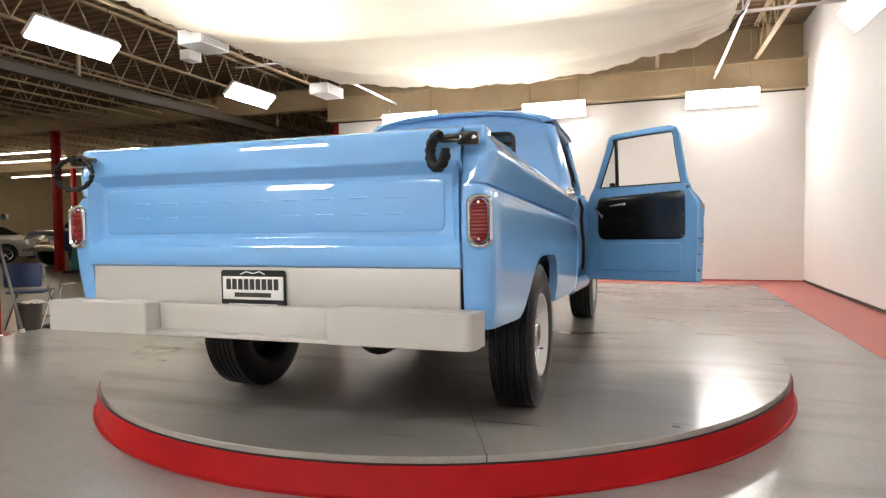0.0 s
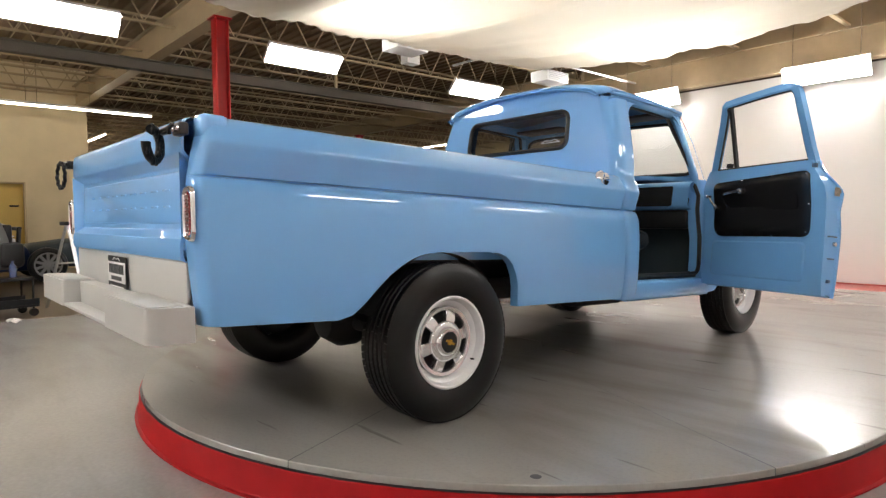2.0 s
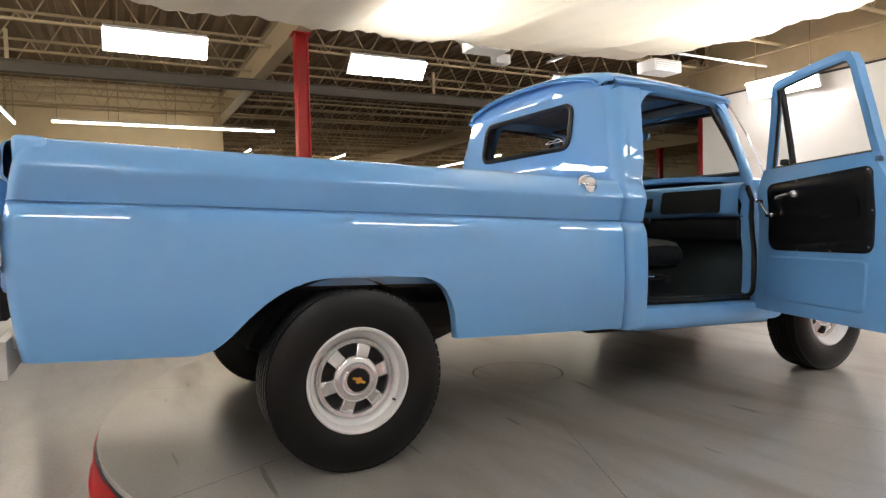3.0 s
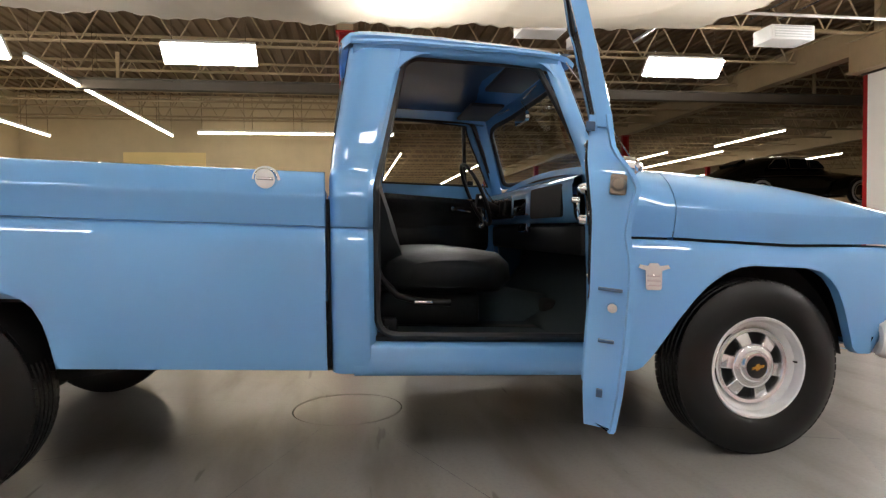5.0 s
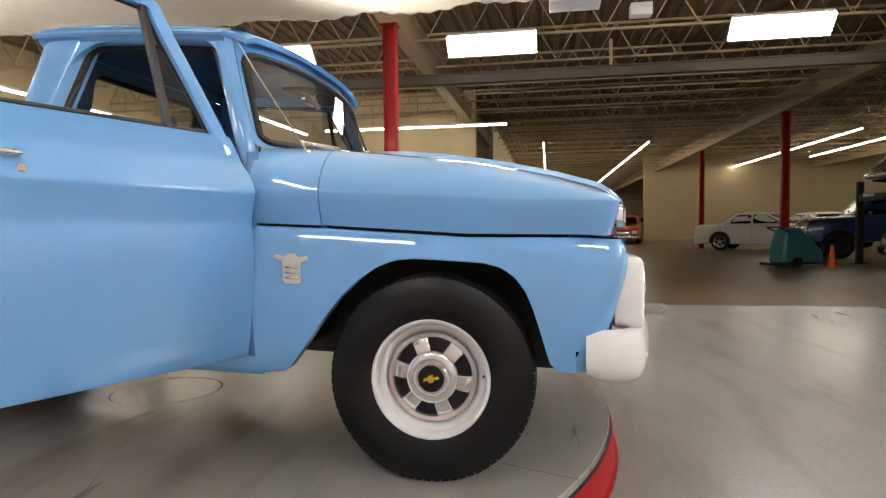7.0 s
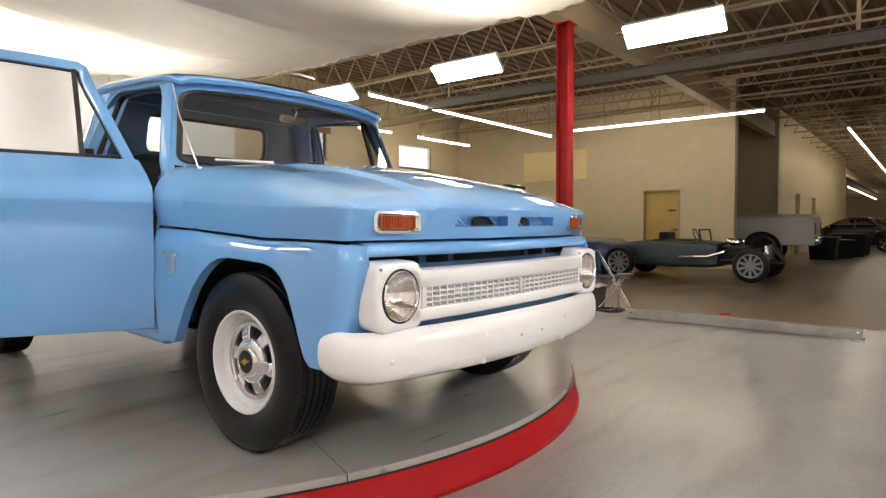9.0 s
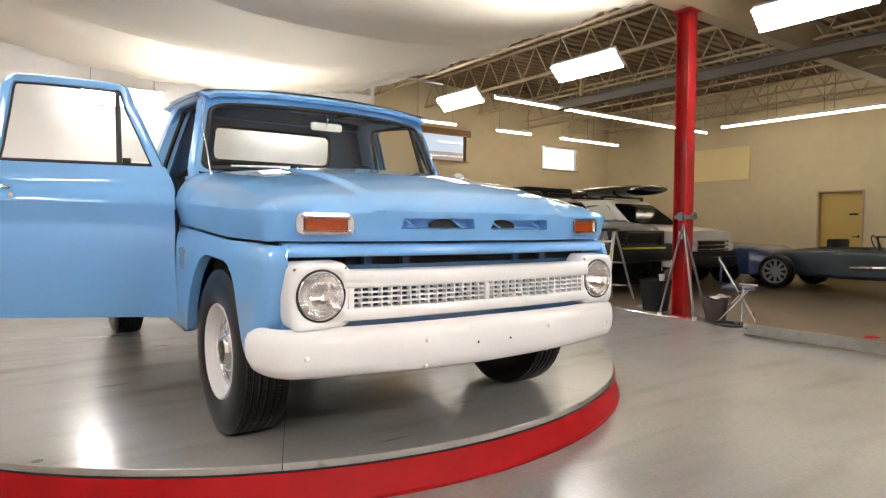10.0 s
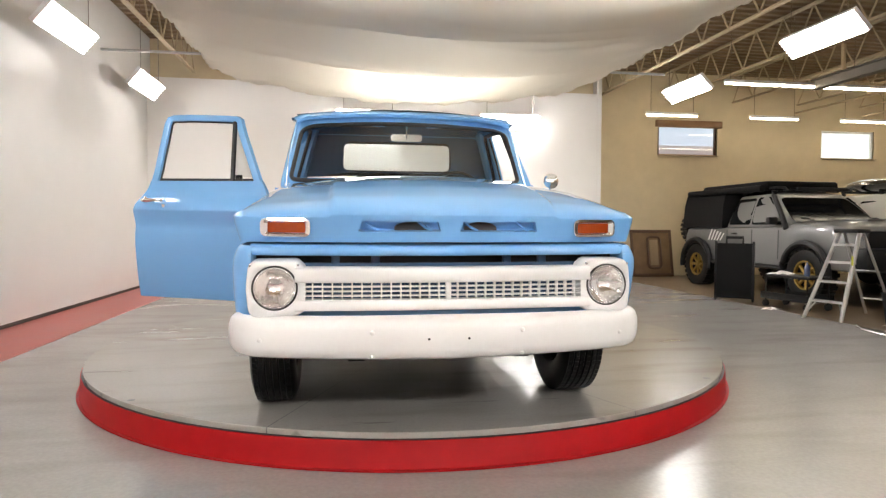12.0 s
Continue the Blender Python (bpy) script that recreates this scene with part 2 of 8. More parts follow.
# ---- floor, walls, roof ----
def floor_material(name, a, b, rough, scale, spots=0.0, stain=(0.10, 0.08, 0.06)):
    """Worn polished concrete: broad clouds, fine speckle, dull patches."""
    m = bpy.data.materials.new(name)
    m.use_nodes = True
    nt = m.node_tree
    p = nt.nodes["Principled BSDF"]
    tc = nt.nodes.new("ShaderNodeTexCoord")
    big = nt.nodes.new("ShaderNodeTexNoise")
    big.inputs["Scale"].default_value = scale
    big.inputs["Detail"].default_value = 7
    big.inputs["Roughness"].default_value = 0.62
    fine = nt.nodes.new("ShaderNodeTexNoise")
    fine.inputs["Scale"].default_value = 45
    fine.inputs["Detail"].default_value = 4
    for n in (big, fine):
        nt.links.new(tc.outputs["Object"], n.inputs["Vector"])
    r1 = nt.nodes.new("ShaderNodeMapRange")
    r1.inputs["From Min"].default_value, r1.inputs["From Max"].default_value = 0.32, 0.68
    nt.links.new(big.outputs["Fac"], r1.inputs["Value"])
    mix = nt.nodes.new("ShaderNodeMix")
    mix.data_type = "RGBA"
    mix.inputs["A"].default_value, mix.inputs["B"].default_value = (*a, 1), (*b, 1)
    nt.links.new(r1.outputs[0], mix.inputs["Factor"])
    mul = nt.nodes.new("ShaderNodeMix")
    mul.data_type, mul.blend_type = "RGBA", "MULTIPLY"
    mul.inputs["Factor"].default_value = 0.25
    nt.links.new(mix.outputs["Result"], mul.inputs["A"])
    nt.links.new(fine.outputs["Fac"], mul.inputs["B"])
    if spots > 0:
        smear = nt.nodes.new("ShaderNodeTexNoise")
        smear.inputs["Scale"].default_value = 1.5
        smear.inputs["Detail"].default_value = 3
        smear.inputs["Distortion"].default_value = 0.3
        drag = nt.nodes.new("ShaderNodeMapping")
        drag.inputs["Scale"].default_value = (0.5, 2.4, 1.0)
        drag.inputs["Rotation"].default_value = (0.0, 0.0, 0.2)
        nt.links.new(tc.outputs["Object"], drag.inputs["Vector"])
        nt.links.new(drag.outputs["Vector"], smear.inputs["Vector"])
        r3 = nt.nodes.new("ShaderNodeMapRange")
        r3.inputs["From Min"].default_value, r3.inputs["From Max"].default_value = 0.50, 0.78
        r3.inputs["To Max"].default_value = spots
        nt.links.new(smear.outputs["Fac"], r3.inputs["Value"])
        mix3 = nt.nodes.new("ShaderNodeMix")
        mix3.data_type = "RGBA"
        mix3.inputs["B"].default_value = (*stain, 1)
        nt.links.new(mul.outputs["Result"], mix3.inputs["A"])
        nt.links.new(r3.outputs[0], mix3.inputs["Factor"])
        nt.links.new(mix3.outputs["Result"], p.inputs["Base Color"])
    else:
        nt.links.new(mul.outputs["Result"], p.inputs["Base Color"])
    r2 = nt.nodes.new("ShaderNodeMapRange")
    r2.inputs["To Min"].default_value, r2.inputs["To Max"].default_value = rough - 0.04, rough + 0.05
    nt.links.new(big.outputs["Fac"], r2.inputs["Value"])
    nt.links.new(r2.outputs[0], p.inputs["Roughness"])
    return m


COATED = floor_material("grey_coated_concrete", (0.28, 0.27, 0.255), (0.35, 0.34, 0.325), 0.21, 0.4, 0.3)
RAW = floor_material("brown_worn_concrete", (0.135, 0.094, 0.057), (0.20, 0.142, 0.088), 0.33, 0.35, 0.4)


def disc_material():
    """Grey floor paint on steel: soft clouds, warm scuffs, a few thin dark marks, a glossy film."""
    m = bpy.data.materials.new("grey_painted_steel_plate")
    m.use_nodes = True
    nt = m.node_tree
    p = nt.nodes["Principled BSDF"]
    tc = nt.nodes.new("ShaderNodeTexCoord")
    def cloud(scale, detail, lo, hi, stretch=None):
        n = nt.nodes.new("ShaderNodeTexNoise")
        n.inputs["Scale"].default_value, n.inputs["Detail"].default_value = scale, detail
        if stretch:
            mp = nt.nodes.new("ShaderNodeMapping")
            mp.inputs["Scale"].default_value = stretch
            mp.inputs["Rotation"].default_value = (0, 0, 0.6)
            nt.links.new(tc.outputs["Object"], mp.inputs["Vector"])
            nt.links.new(mp.outputs[0], n.inputs["Vector"])
        else:
            nt.links.new(tc.outputs["Object"], n.inputs["Vector"])
        r = nt.nodes.new("ShaderNodeMapRange")
        r.interpolation_type = "SMOOTHSTEP"
        r.inputs["From Min"].default_value, r.inputs["From Max"].default_value = lo, hi
        nt.links.new(n.outputs["Fac"], r.inputs["Value"])
        return r
    def blend(fac, amount, base, colour):
        k = nt.nodes.new("ShaderNodeMath")
        k.operation = "MULTIPLY"
        k.inputs[1].default_value = amount
        nt.links.new(fac.outputs[0], k.inputs[0])
        mx = nt.nodes.new("ShaderNodeMix")
        mx.data_type = "RGBA"
        nt.links.new(k.outputs[0], mx.inputs["Factor"])
        if base is None:
            mx.inputs["A"].default_value = (0.335, 0.320, 0.297, 1)
        else:
            nt.links.new(base.outputs["Result"], mx.inputs["A"])
        mx.inputs["B"].default_value = (*colour, 1)
        return mx
    a = blend(cloud(0.9, 4, 0.3, 0.7), 0.6, None, (0.285, 0.270, 0.248))
    b = blend(cloud(2.2, 4, 0.48, 0.80, (0.35, 1.6, 1.0)), 0.55, a, (0.17, 0.135, 0.10))
    c = blend(cloud(60, 2, 0.45, 0.7), 0.12, b, (0.18, 0.17, 0.16))
    d = blend(cloud(5.0, 3, 0.68, 0.73, (0.25, 2.0, 1.0)), 0.55, c, (0.12, 0.11, 0.10))
    nt.links.new(d.outputs["Result"], p.inputs["Base Color"])
    rr = cloud(1.4, 4, 0.3, 0.7)
    rr.inputs["To Min"].default_value, rr.inputs["To Max"].default_value = 0.19, 0.26
    nt.links.new(rr.outputs[0], p.inputs["Roughness"])
    p.inputs["Coat Weight"].default_value = 0.3
    p.inputs["Coat Roughness"].default_value = 0.17
    return m


DISC = disc_material()


def structure(name, data, mat, label, category, sharp=30):
    return tagged(put(name, data, mat, sharp=sharp), label, category, kind="structure")


structure("ground", ([(-125, -40, 0), (40, -40, 0), (40, 60, 0), (-125, 60, 0)], [(0, 1, 2, 3)]), RAW, "worn brownish concrete warehouse floor", "floor")
structure("floor", box(-5.55, -7.55, -0.05, 4.25, 8.1, 0.004), COATED, "smooth light grey coated concrete floor of the photo bay", "floor")
structure("trim_1", box(3.36, -7.5, -0.04, 4.24, 8.09, 0.008), RED_FLOOR, "red painted border strip on the floor along the white wall", "floor stripe")
structure("trim_2", box(-5.4, 7.32, -0.04, 3.359, 8.09, 0.008), RED_FLOOR, "red painted border strip on the floor at the wall", "floor stripe")

structure("wall_east", box(4.25, -7.9, 0, 4.45, 8.4, CEIL), WHITE_WALL, "smooth white painted studio wall", "wall")
structure("wall_north", box(-5.4, 8.1, 0, 4.25, 8.3, 3.6), WHITE_WALL, "smooth white painted studio wall under a beige beam", "wall")
structure("wall_north_top", box(-5.4, 8.3, 3.6, 4.25, 8.4, CEIL), BEIGE_STEEL, "beige painted wall above the studio wall", "wall")
structure("wall_south", box(-4.96, -7.75, 0, 4.25, -7.56, 4.05), WHITE_WALL, "white painted studio back wall", "wall")
structure("wall_south_top", box(-4.96, -7.95, 4.05, 4.25, -7.8, CEIL), TAN_WALL, "tan wall above the studio wall", "wall")
structure("baseboard_1", box(4.232, -7.55, 0.009, 4.25, 8.09, 0.05), DARK_LINE, "dark base line of the white wall", "baseboard")
structure("baseboard_2", box(-5.4, 8.082, 0.009, 4.23, 8.1, 0.035), RED_FLOOR, "red base line of the white wall", "baseboard")
structure("beam_north", merge(box(-5.6, 7.93, 3.62, 4.25, 8.09, 4.12, 0.01), box(-5.6, 7.86, 3.60, 4.25, 8.09, 3.63), box(-5.6, 7.86, 4.11, 4.25, 8.09, 4.14)), BEIGE_STEEL, "beige painted steel beam above the studio wall", "beam")
structure("beam_line", box(-5.5, 8.075, 3.57, 4.24, 8.099, 3.6), DARK_LINE, "dark shadow gap strip under the beam", "trim")

# tan outer walls of the hall, with real window openings
WY = -8.6
def wall_with_holes(x0, x1, z0, z1, holes):
    """Boxes round the holes of a wall that runs along x at y = WY."""
    out = []
    xs = x0
    for a, b, c, d in sorted(holes):
        out += [box(xs, WY - 0.14, z0, a, WY, z1), box(a, WY - 0.14, z0, b, WY, c), box(a, WY - 0.14, d, b, WY, z1)]
        xs = b
    out.append(box(xs, WY - 0.14, z0, x1, WY, z1))
    return merge(*out)


HOLES = [(-8.48, -6.93, 2.88, 3.66), (-12.82, -11.32, 2.88, 3.60)]
structure("wall_tan_south", wall_with_holes(-14.6, -4.9, 0, CEIL, HOLES), TAN_WALL, "tan painted masonry wall with small high windows", "wall")
structure("wall_tan_return", box(-5.06, -8.6, 0, -4.962, -7.56, CEIL), WHITE_WALL, "white end of the studio wall", "wall")
structure("wall_tan_west", merge(box(-14.6, -8.6, 0, -14.3, -2.27, CEIL), box(-14.6, -1.27, 0, -14.3, 0.06, CEIL), box(-14.6, -2.27, 2.08, -14.3, -1.27, CEIL)), TAN_WALL, "tan painted office wall with a door", "wall")
structure("wall_recess_back", box(-20.2, -3.0, 0, -20.0, -0.155, CEIL), TAN_WALL, "tan wall at the back of a dim recess", "wall")
structure("wall_recess_side", box(-20.0, -3.2, 0, -14.6, -3.0, CEIL), TAN_WALL, "tan side wall of a dim recess", "wall")
structure("wall_corridor", merge(box(-23.3, -0.15, 0, -20.0, 0.06, CEIL), box(-27.3, -0.15, 0, -24.3, 0.06, CEIL), box(-40, -0.15, 0, -28.3, 0.06, CEIL), box(-24.3, -0.15, 2.25, -23.3, 0.06, CEIL), box(-28.3, -0.15, 2.25, -27.3, 0.06, CEIL), box(-40.2, -9.0, 0, -40, 0.06, CEIL)), TAN_WALL, "tan corridor wall with dark door openings", "wall")
structure("wall_far_west", box(-97.3, -9, 0, -97, 40, CEIL), TAN_WALL, "far tan end wall of the warehouse", "wall")
structure("wall_far_north", box(-112, 27, 0, -5.4, 27.3, CEIL), TAN_WALL, "far tan side wall of the warehouse", "wall")
structure("wall_mid", merge(box(-34.2, 7.5, 0, -34, 27, CEIL)), TAN_WALL, "tan cross wall deep in the warehouse", "wall")
structure("wall_north_back", box(-5.5, 8.3, 0, -5.4, 27, CEIL), TAN_WALL, "tan wall behind the studio wall", "wall")

# roof deck with ribs, one sheet
y = -9.0
prof = []
while y < 27.5:
    prof += [(y, CEIL), (y + 0.09, CEIL), (y + 0.11, CEIL + 0.04), (y + 0.2, CEIL + 0.04)]
    y += 0.22
deck = loft([[(-112.5, a, b) for a, b in prof], [(4.5, a, b) for a, b in prof]])
structure("ceiling", deck, DECK, "ribbed brown-grey steel roof deck", "ceiling", sharp=10)
structure("roof_top", box(-112.5, -9.0, CEIL + 0.08, 4.5, 27.5, CEIL + 0.15), DECK, "roof above the deck", "roof")


def joist(x, y0, y1):
    """Open-web steel joist along y: two chord angles and zigzag rods."""
    zb, zt = 4.2, CEIL - 0.03
    d = [box(x - 0.035, y0, zb - 0.02, x + 0.035, y1, zb + 0.012), box(x - 0.035, y0, zt - 0.02, x + 0.035, y1, zt + 0.02)]
    n = int((y1 - y0) / 0.36)
    for i in range(n):
        a, b = y0 + 0.36 * i, y0 + 0.36 * (i + 1)
        p, q = ((a, zb), (b, zt)) if i % 2 == 0 else ((a, zt), (b, zb))
        s = 0.011
        V = [(x + sx * s, p[0] + sy * s, p[1]) for sx, sy in ((-1, -1), (1, -1), (1, 1), (-1, 1))] + [(x + sx * s, q[0] + sy * s, q[1]) for sx, sy in ((-1, -1), (1, -1), (1, 1), (-1, 1))]
        d.append((V, [(0, 1, 5, 4), (1, 2, 6, 5), (2, 3, 7, 6), (3, 0, 4, 7)]))
    return merge(*d)


structure("wall_far_south", box(-112, -9.2, 0, -40.2, -9.0, CEIL), TAN_WALL, "far tan side wall of the warehouse", "wall")
for i in range(54):
    x = 3.4 - 1.75 * i
    lo, hi = (-7.7, 8.0) if x > -5.2 else (-8.55, 27.0) if x > -14.4 else (0.3, 27.0) if x > -40 else (-8.9, 20.0)
    structure("roof_joist", joist(x, lo, hi), BEIGE_STEEL, "beige painted open-web steel roof joist", "joist")


def girder(y, x0, x1, z0=3.95, z1=4.45):
    return merge(box(x0, y - 0.11, z0, x1, y + 0.11, z0 + 0.025), box(x0, y - 0.11, z1 - 0.025, x1, y + 0.11, z1), box(x0, y - 0.05, z0 + 0.02, x1, y + 0.05, z1 - 0.02))


for y, x0, x1 in ((-0.12, -70, 4.2), (8.2, -70, -5.6), (16.5, -70, -5.6)):
    structure("roof_girder", girder(y, x0, x1), BEIGE_STEEL, "beige painted steel girder carried by red posts", "girder")
structure("dark_beam", merge(box(-7.75, -4.5, 3.58, -7.6, 11.5, 3.60), box(-7.70, -4.5, 3.60, -7.65, 11.5, 3.74), box(-7.75, -4.5, 3.74, -7.6, 11.5, 3.76)), DECK_DARK, "dark steel crane beam under the roof", "beam")
structure("dark_beam_hanger", merge(box(-7.7, -3.9, 3.76, -7.65, -3.85, 4.2), box(-7.7, 3.1, 3.76, -7.65, 3.15, 4.2), box(-7.7, 9, 3.76, -7.65, 9.05, 4.2)), BEIGE_STEEL, "steel hanger rods of the crane beam", "hanger")
for x in (-10.5, -12.4):
    structure("pipe", tube([(x, -8.5, 3.98), (x, 12, 3.98)], 0.025), BEIGE_STEEL, "thin beige sprinkler pipe under the roof", "pipe")


def red_post(x, y, top=3.93):
    e = empty("red_post", x, y, 0, 0, "red enamelled steel H column standing on the concrete floor", "post", "red posts")
    put("shaft", merge(box(-0.09, -0.09, 0.02, 0.09, -0.075, top, 0.003), box(-0.09, 0.075, 0.02, 0.09, 0.09, top, 0.003), box(-0.008, -0.075, 0.02, 0.008, 0.075, top)), RED_PAINT, e)
    put("base_plate", box(-0.15, -0.15, 0.0, 0.15, 0.15, 0.02, 0.003), RED_PAINT, e)
    put("cap_plate", box(-0.13, -0.13, top, 0.13, 0.13, top + 0.02, 0.002), RED_PAINT, e)
    return e


red_post(-5.45, -0.12)
red_post(-5.52, 8.3)
for x, y in ((-14.4, 8.2), (-23.4, 8.2), (-14.4, 16.5), (-23.4, 16.5)):
    red_post(x, y)

# ---- turntable: eight steel plates, centre hatch, red skirt ----
TX, TY, TR = -0.105, -0.135, 2.505
turn = empty("turntable", TX, TY, 0, 0, "round grey steel turntable platform with a red painted skirt", "turntable")
put("skirt", lathe([(2.55, 0.006), (2.549, 0.012), (2.533, 0.014), (2.528, 0.020), (2.524, 0.146), (2.521, 0.150), (2.514, 0.150), (2.51, 0.06)], 160), RED_RING, turn, "red painted steel skirt ring")
# black band imitates the shade between plates and skirt
put("gap_shade_band", lathe([(2.49, 0.006), (2.49, 0.155)], 128), SEAL_AND_GAP, turn, "black band for the shade in the gap under the plates")
for k in range(8):
    a0, a1 = radians(22.5 + 45 * k) + 0.0009, radians(67.5 + 45 * k) - 0.0009
    arc = seq(a0, a1, 21)
    def sector(r0, r1):
        inner = [(r0 * math.cos(a), r0 * math.sin(a)) for a in arc]
        outer = [(r1 * math.cos(a), r1 * math.sin(a)) for a in arc]
        rows = [[(x, y, PLAT - 0.03) for x, y in inner], [(x, y, PLAT) for x, y in inner]]
        rows += [[(x, y, PLAT) for x, y in outer], [(x * 1.0012, y * 1.0012, PLAT - 0.004) for x, y in outer], [(x * 1.0012, y * 1.0012, PLAT - 0.03) for x, y in outer]]
        return loft(rows)
    put("plate", sector(0.306, TR), DISC, turn, sharp=25)
put("hatch", lathe([(0.0001, PLAT - 0.001), (0.299, PLAT - 0.001), (0.30, PLAT - 0.02)], 48), DISC, turn, "round steel centre hatch")
# black sheet keeps the space below the plates dark
put("under_shade_sheet", lathe([(0.0001, PLAT - 0.034), (2.52, PLAT - 0.034)], 64), SEAL_AND_GAP, turn, "black sheet for the shade under the plates")
# flat discs on uncut plates; their black stands for the holes' shade
for hx, hy in ((1.74, -1.70), (-1.75, -1.69), (1.77, 1.72), (-1.75, 1.72)):
    put("lifting_hole", lathe([(0.0001, PLAT + 0.0006), (0.019, PLAT + 0.0008), (0.022, PLAT + 0.0005)], 20, c=(hx, hy, 0)), SEAL_AND_GAP, turn, "black disc for the dark of a lifting hole")


# ---- studio lamps ----
TUBE = glowing("daylight_tube", (1.0, 0.965, 0.93), 40.0)
STRIP = glowing("warm_strip_tube", (1.0, 0.88, 0.68), 30.0)
TUBE_SIDE = glowing("daylight_tube_dimmed", (1.0, 0.965, 0.93), 20.0)
TUBE_FRONT = glowing("daylight_tube_bright", (1.0, 0.965, 0.93), 88.0)
REFL = material("white_reflector", (0.8, 0.8, 0.8), 0.35, vary=0.02)


def studio_light(x, y, z, rz, tilt, glow=None, roof=4.83, length=1.22, wide=0.33):
    """Six-tube fixture; its face looks along local -y before the turn rz, tipped down by tilt."""
    e = new("studio_light")
    e.matrix_basis = pose(x, y, z, tilt, 0, rz)
    tagged(e, "six-tube white studio light fixture hung under the roof", "light fixture", "studio lights")
    h, w = length / 2, wide / 2
    put("housing", merge(box(-h, 0.0, -w, h, 0.07, w, 0.006), box(-h - 0.012, 0.01, -w, -h, 0.07, w), box(h, 0.01, -w, h + 0.012, 0.07, w)), REFL, e, "white metal housing")
    for k in range(6):
        zz = -w + wide * (k + 0.5) / 6
        put("tube", tube([(-h - 0.015, -0.02, zz), (h + 0.015, -0.02, zz)], 0.019, 6), glow or TUBE, e, "glowing fluorescent tube")
    inv = e.matrix_basis.inverted()
    for sx in (-0.8, 0.8):
        foot = e.matrix_basis @ Vector((h * sx, 0.06, w - 0.02))
        put("hanger", tube([inv @ foot, inv @ Vector((foot[0], foot[1], roof))], 0.006, 6), STEEL, e, "thin steel hanger rod")
    return e


# row along the open side, facing the turntable
for y in (-1.98, 1.30, 5.08, -5.2):
    studio_light(-5.65, y, 3.66, 90, 45)
# along the front wall
for x in (-3.45, -0.33, 2.79):
    studio_light(x, 7.72, 3.46, 0, 25, TUBE_FRONT)
# along the white side wall and the back wall
for y in (-6.0, -2.95, 0.35, 3.1):
    studio_light(3.78, y, 3.55, -90, 40, TUBE_SIDE)
for x in (0.0, -2.93):
    studio_light(x, -7.3, 3.34, 180, 25, TUBE_FRONT)


def strip_light(x, y, z, rz, group="strip lights"):
    e = empty("strip_light", x, y, z, rz, "bare single-tube strip light on the ceiling of the hall", "light fixture", group)
    put("batten", box(-0.61, -0.03, 0.02, 0.61, 0.03, 0.07, 0.004), REFL, e)
    put("tube", tube([(-0.59, 0, 0), (0.59, 0, 0)], 0.022, 6), STRIP, e, "glowing tube")
    for sx in (-0.5, 0.5):
        put("hanger", tube([(sx, 0, 0.065), (sx, 0, CEIL - z - 0.002)], 0.005, 5), STEEL, e, "thin hanger rod")
    return e


for i in range(6):
    strip_light(-6.55 - 1.195 * i, -4.48, 3.625, 0)
for x in (-6.62, -9.10, -11.40, -12.66):
    strip_light(x, -7.40, 3.61, 0)
for i in range(4):
    strip_light(-12.55, 0.46 - 1.20 * i, 3.62, 90)
for yy, x0, cnt in ((12.3, -20.0, 12), (14.4, -19.6, 8), (5.8, -21.7, 22), (1.9, -21.0, 23), (13.2, -14.5, 3), (20.0, -20.0, 10)):
    for i in range(cnt):
        strip_light(x0 - 1.26 * i, yy, 4.1, 0)
for yy, x0, cnt in ((3.4, -60.5, 26), (8.8, -68.5, 20), (-1.3, -57.5, 26)):
    for i in range(cnt):
        strip_light(x0 - 1.26 * i, yy, 4.1, 0)

# ---- the pickup truck, nose to +y, standing on the turntable ----
truck = empty("pickup_truck", 0, 0, PLAT, 0, "restored sky-blue classic pickup truck with its passenger door open", "pickup truck")


def side_x(z):
    """Half-width of the body at a height: rounded flank, step at the crease, ridge, tumblehome."""
    return interp(z, [0.42, 0.45, 0.50, 0.60, 0.74, 0.86, 0.89, 0.92, 0.94, 0.955, 0.965, 0.975, 0.985, 0.993, 0.999, 1.003, 1.0055, 1.0095, 1.013, 1.03, 1.10, 1.118, 1.128, 1.138, 1.165, 1.20, 1.225, 1.27, 1.32, 1.5, 1.76, 1.80],
                  [0.945, 0.962, 0.974, 0.985, 0.992, 0.9925, 0.992, 0.9895, 0.9865, 0.983, 0.9795, 0.9755, 0.971, 0.966, 0.961, 0.955, 0.944, 0.944, 0.957, 0.962, 0.983, 0.988, 0.989, 0.986, 0.973, 0.945, 0.925, 0.915, 0.905, 0.855, 0.775, 0.765])


UPPER = [0.955, 0.965, 0.975, 0.985, 0.993, 0.999, 1.003, 1.0055, 1.0095, 1.013, 1.03, 1.06, 1.09, 1.11, 1.118, 1.124, 1.128, 1.133, 1.138, 1.155, 1.175, 1.195, 1.212]


def body_part(name, data, mat=None, parent=None, label="", sharp=58, even=False, shift=True):
    return put(name, data, mat or BLUE, parent or truck, label, rake=True, sharp=sharp, even=even, shift=shift)


# bed sides
REAR_ARCH = ([-2.9, -2.27, -2.20, -2.14, -2.08, -2.02, -1.96, -1.90, -1.83, -1.75, -1.45, -1.34, -1.28, -1.24, -1.21, -1.19, -1.18, -0.1],
             [0.478, 0.462, 0.480, 0.530, 0.590, 0.642, 0.682, 0.712, 0.733, 0.742, 0.744, 0.738, 0.716, 0.680, 0.620, 0.540, 0.457, 0.449])


def rear_end(z):
    return interp(z, [0.44, 0.60, 0.85, 1.0, 1.08, 1.14, 1.23], [-2.80, -2.825, -2.845, -2.83, -2.815, -2.80, -2.79])


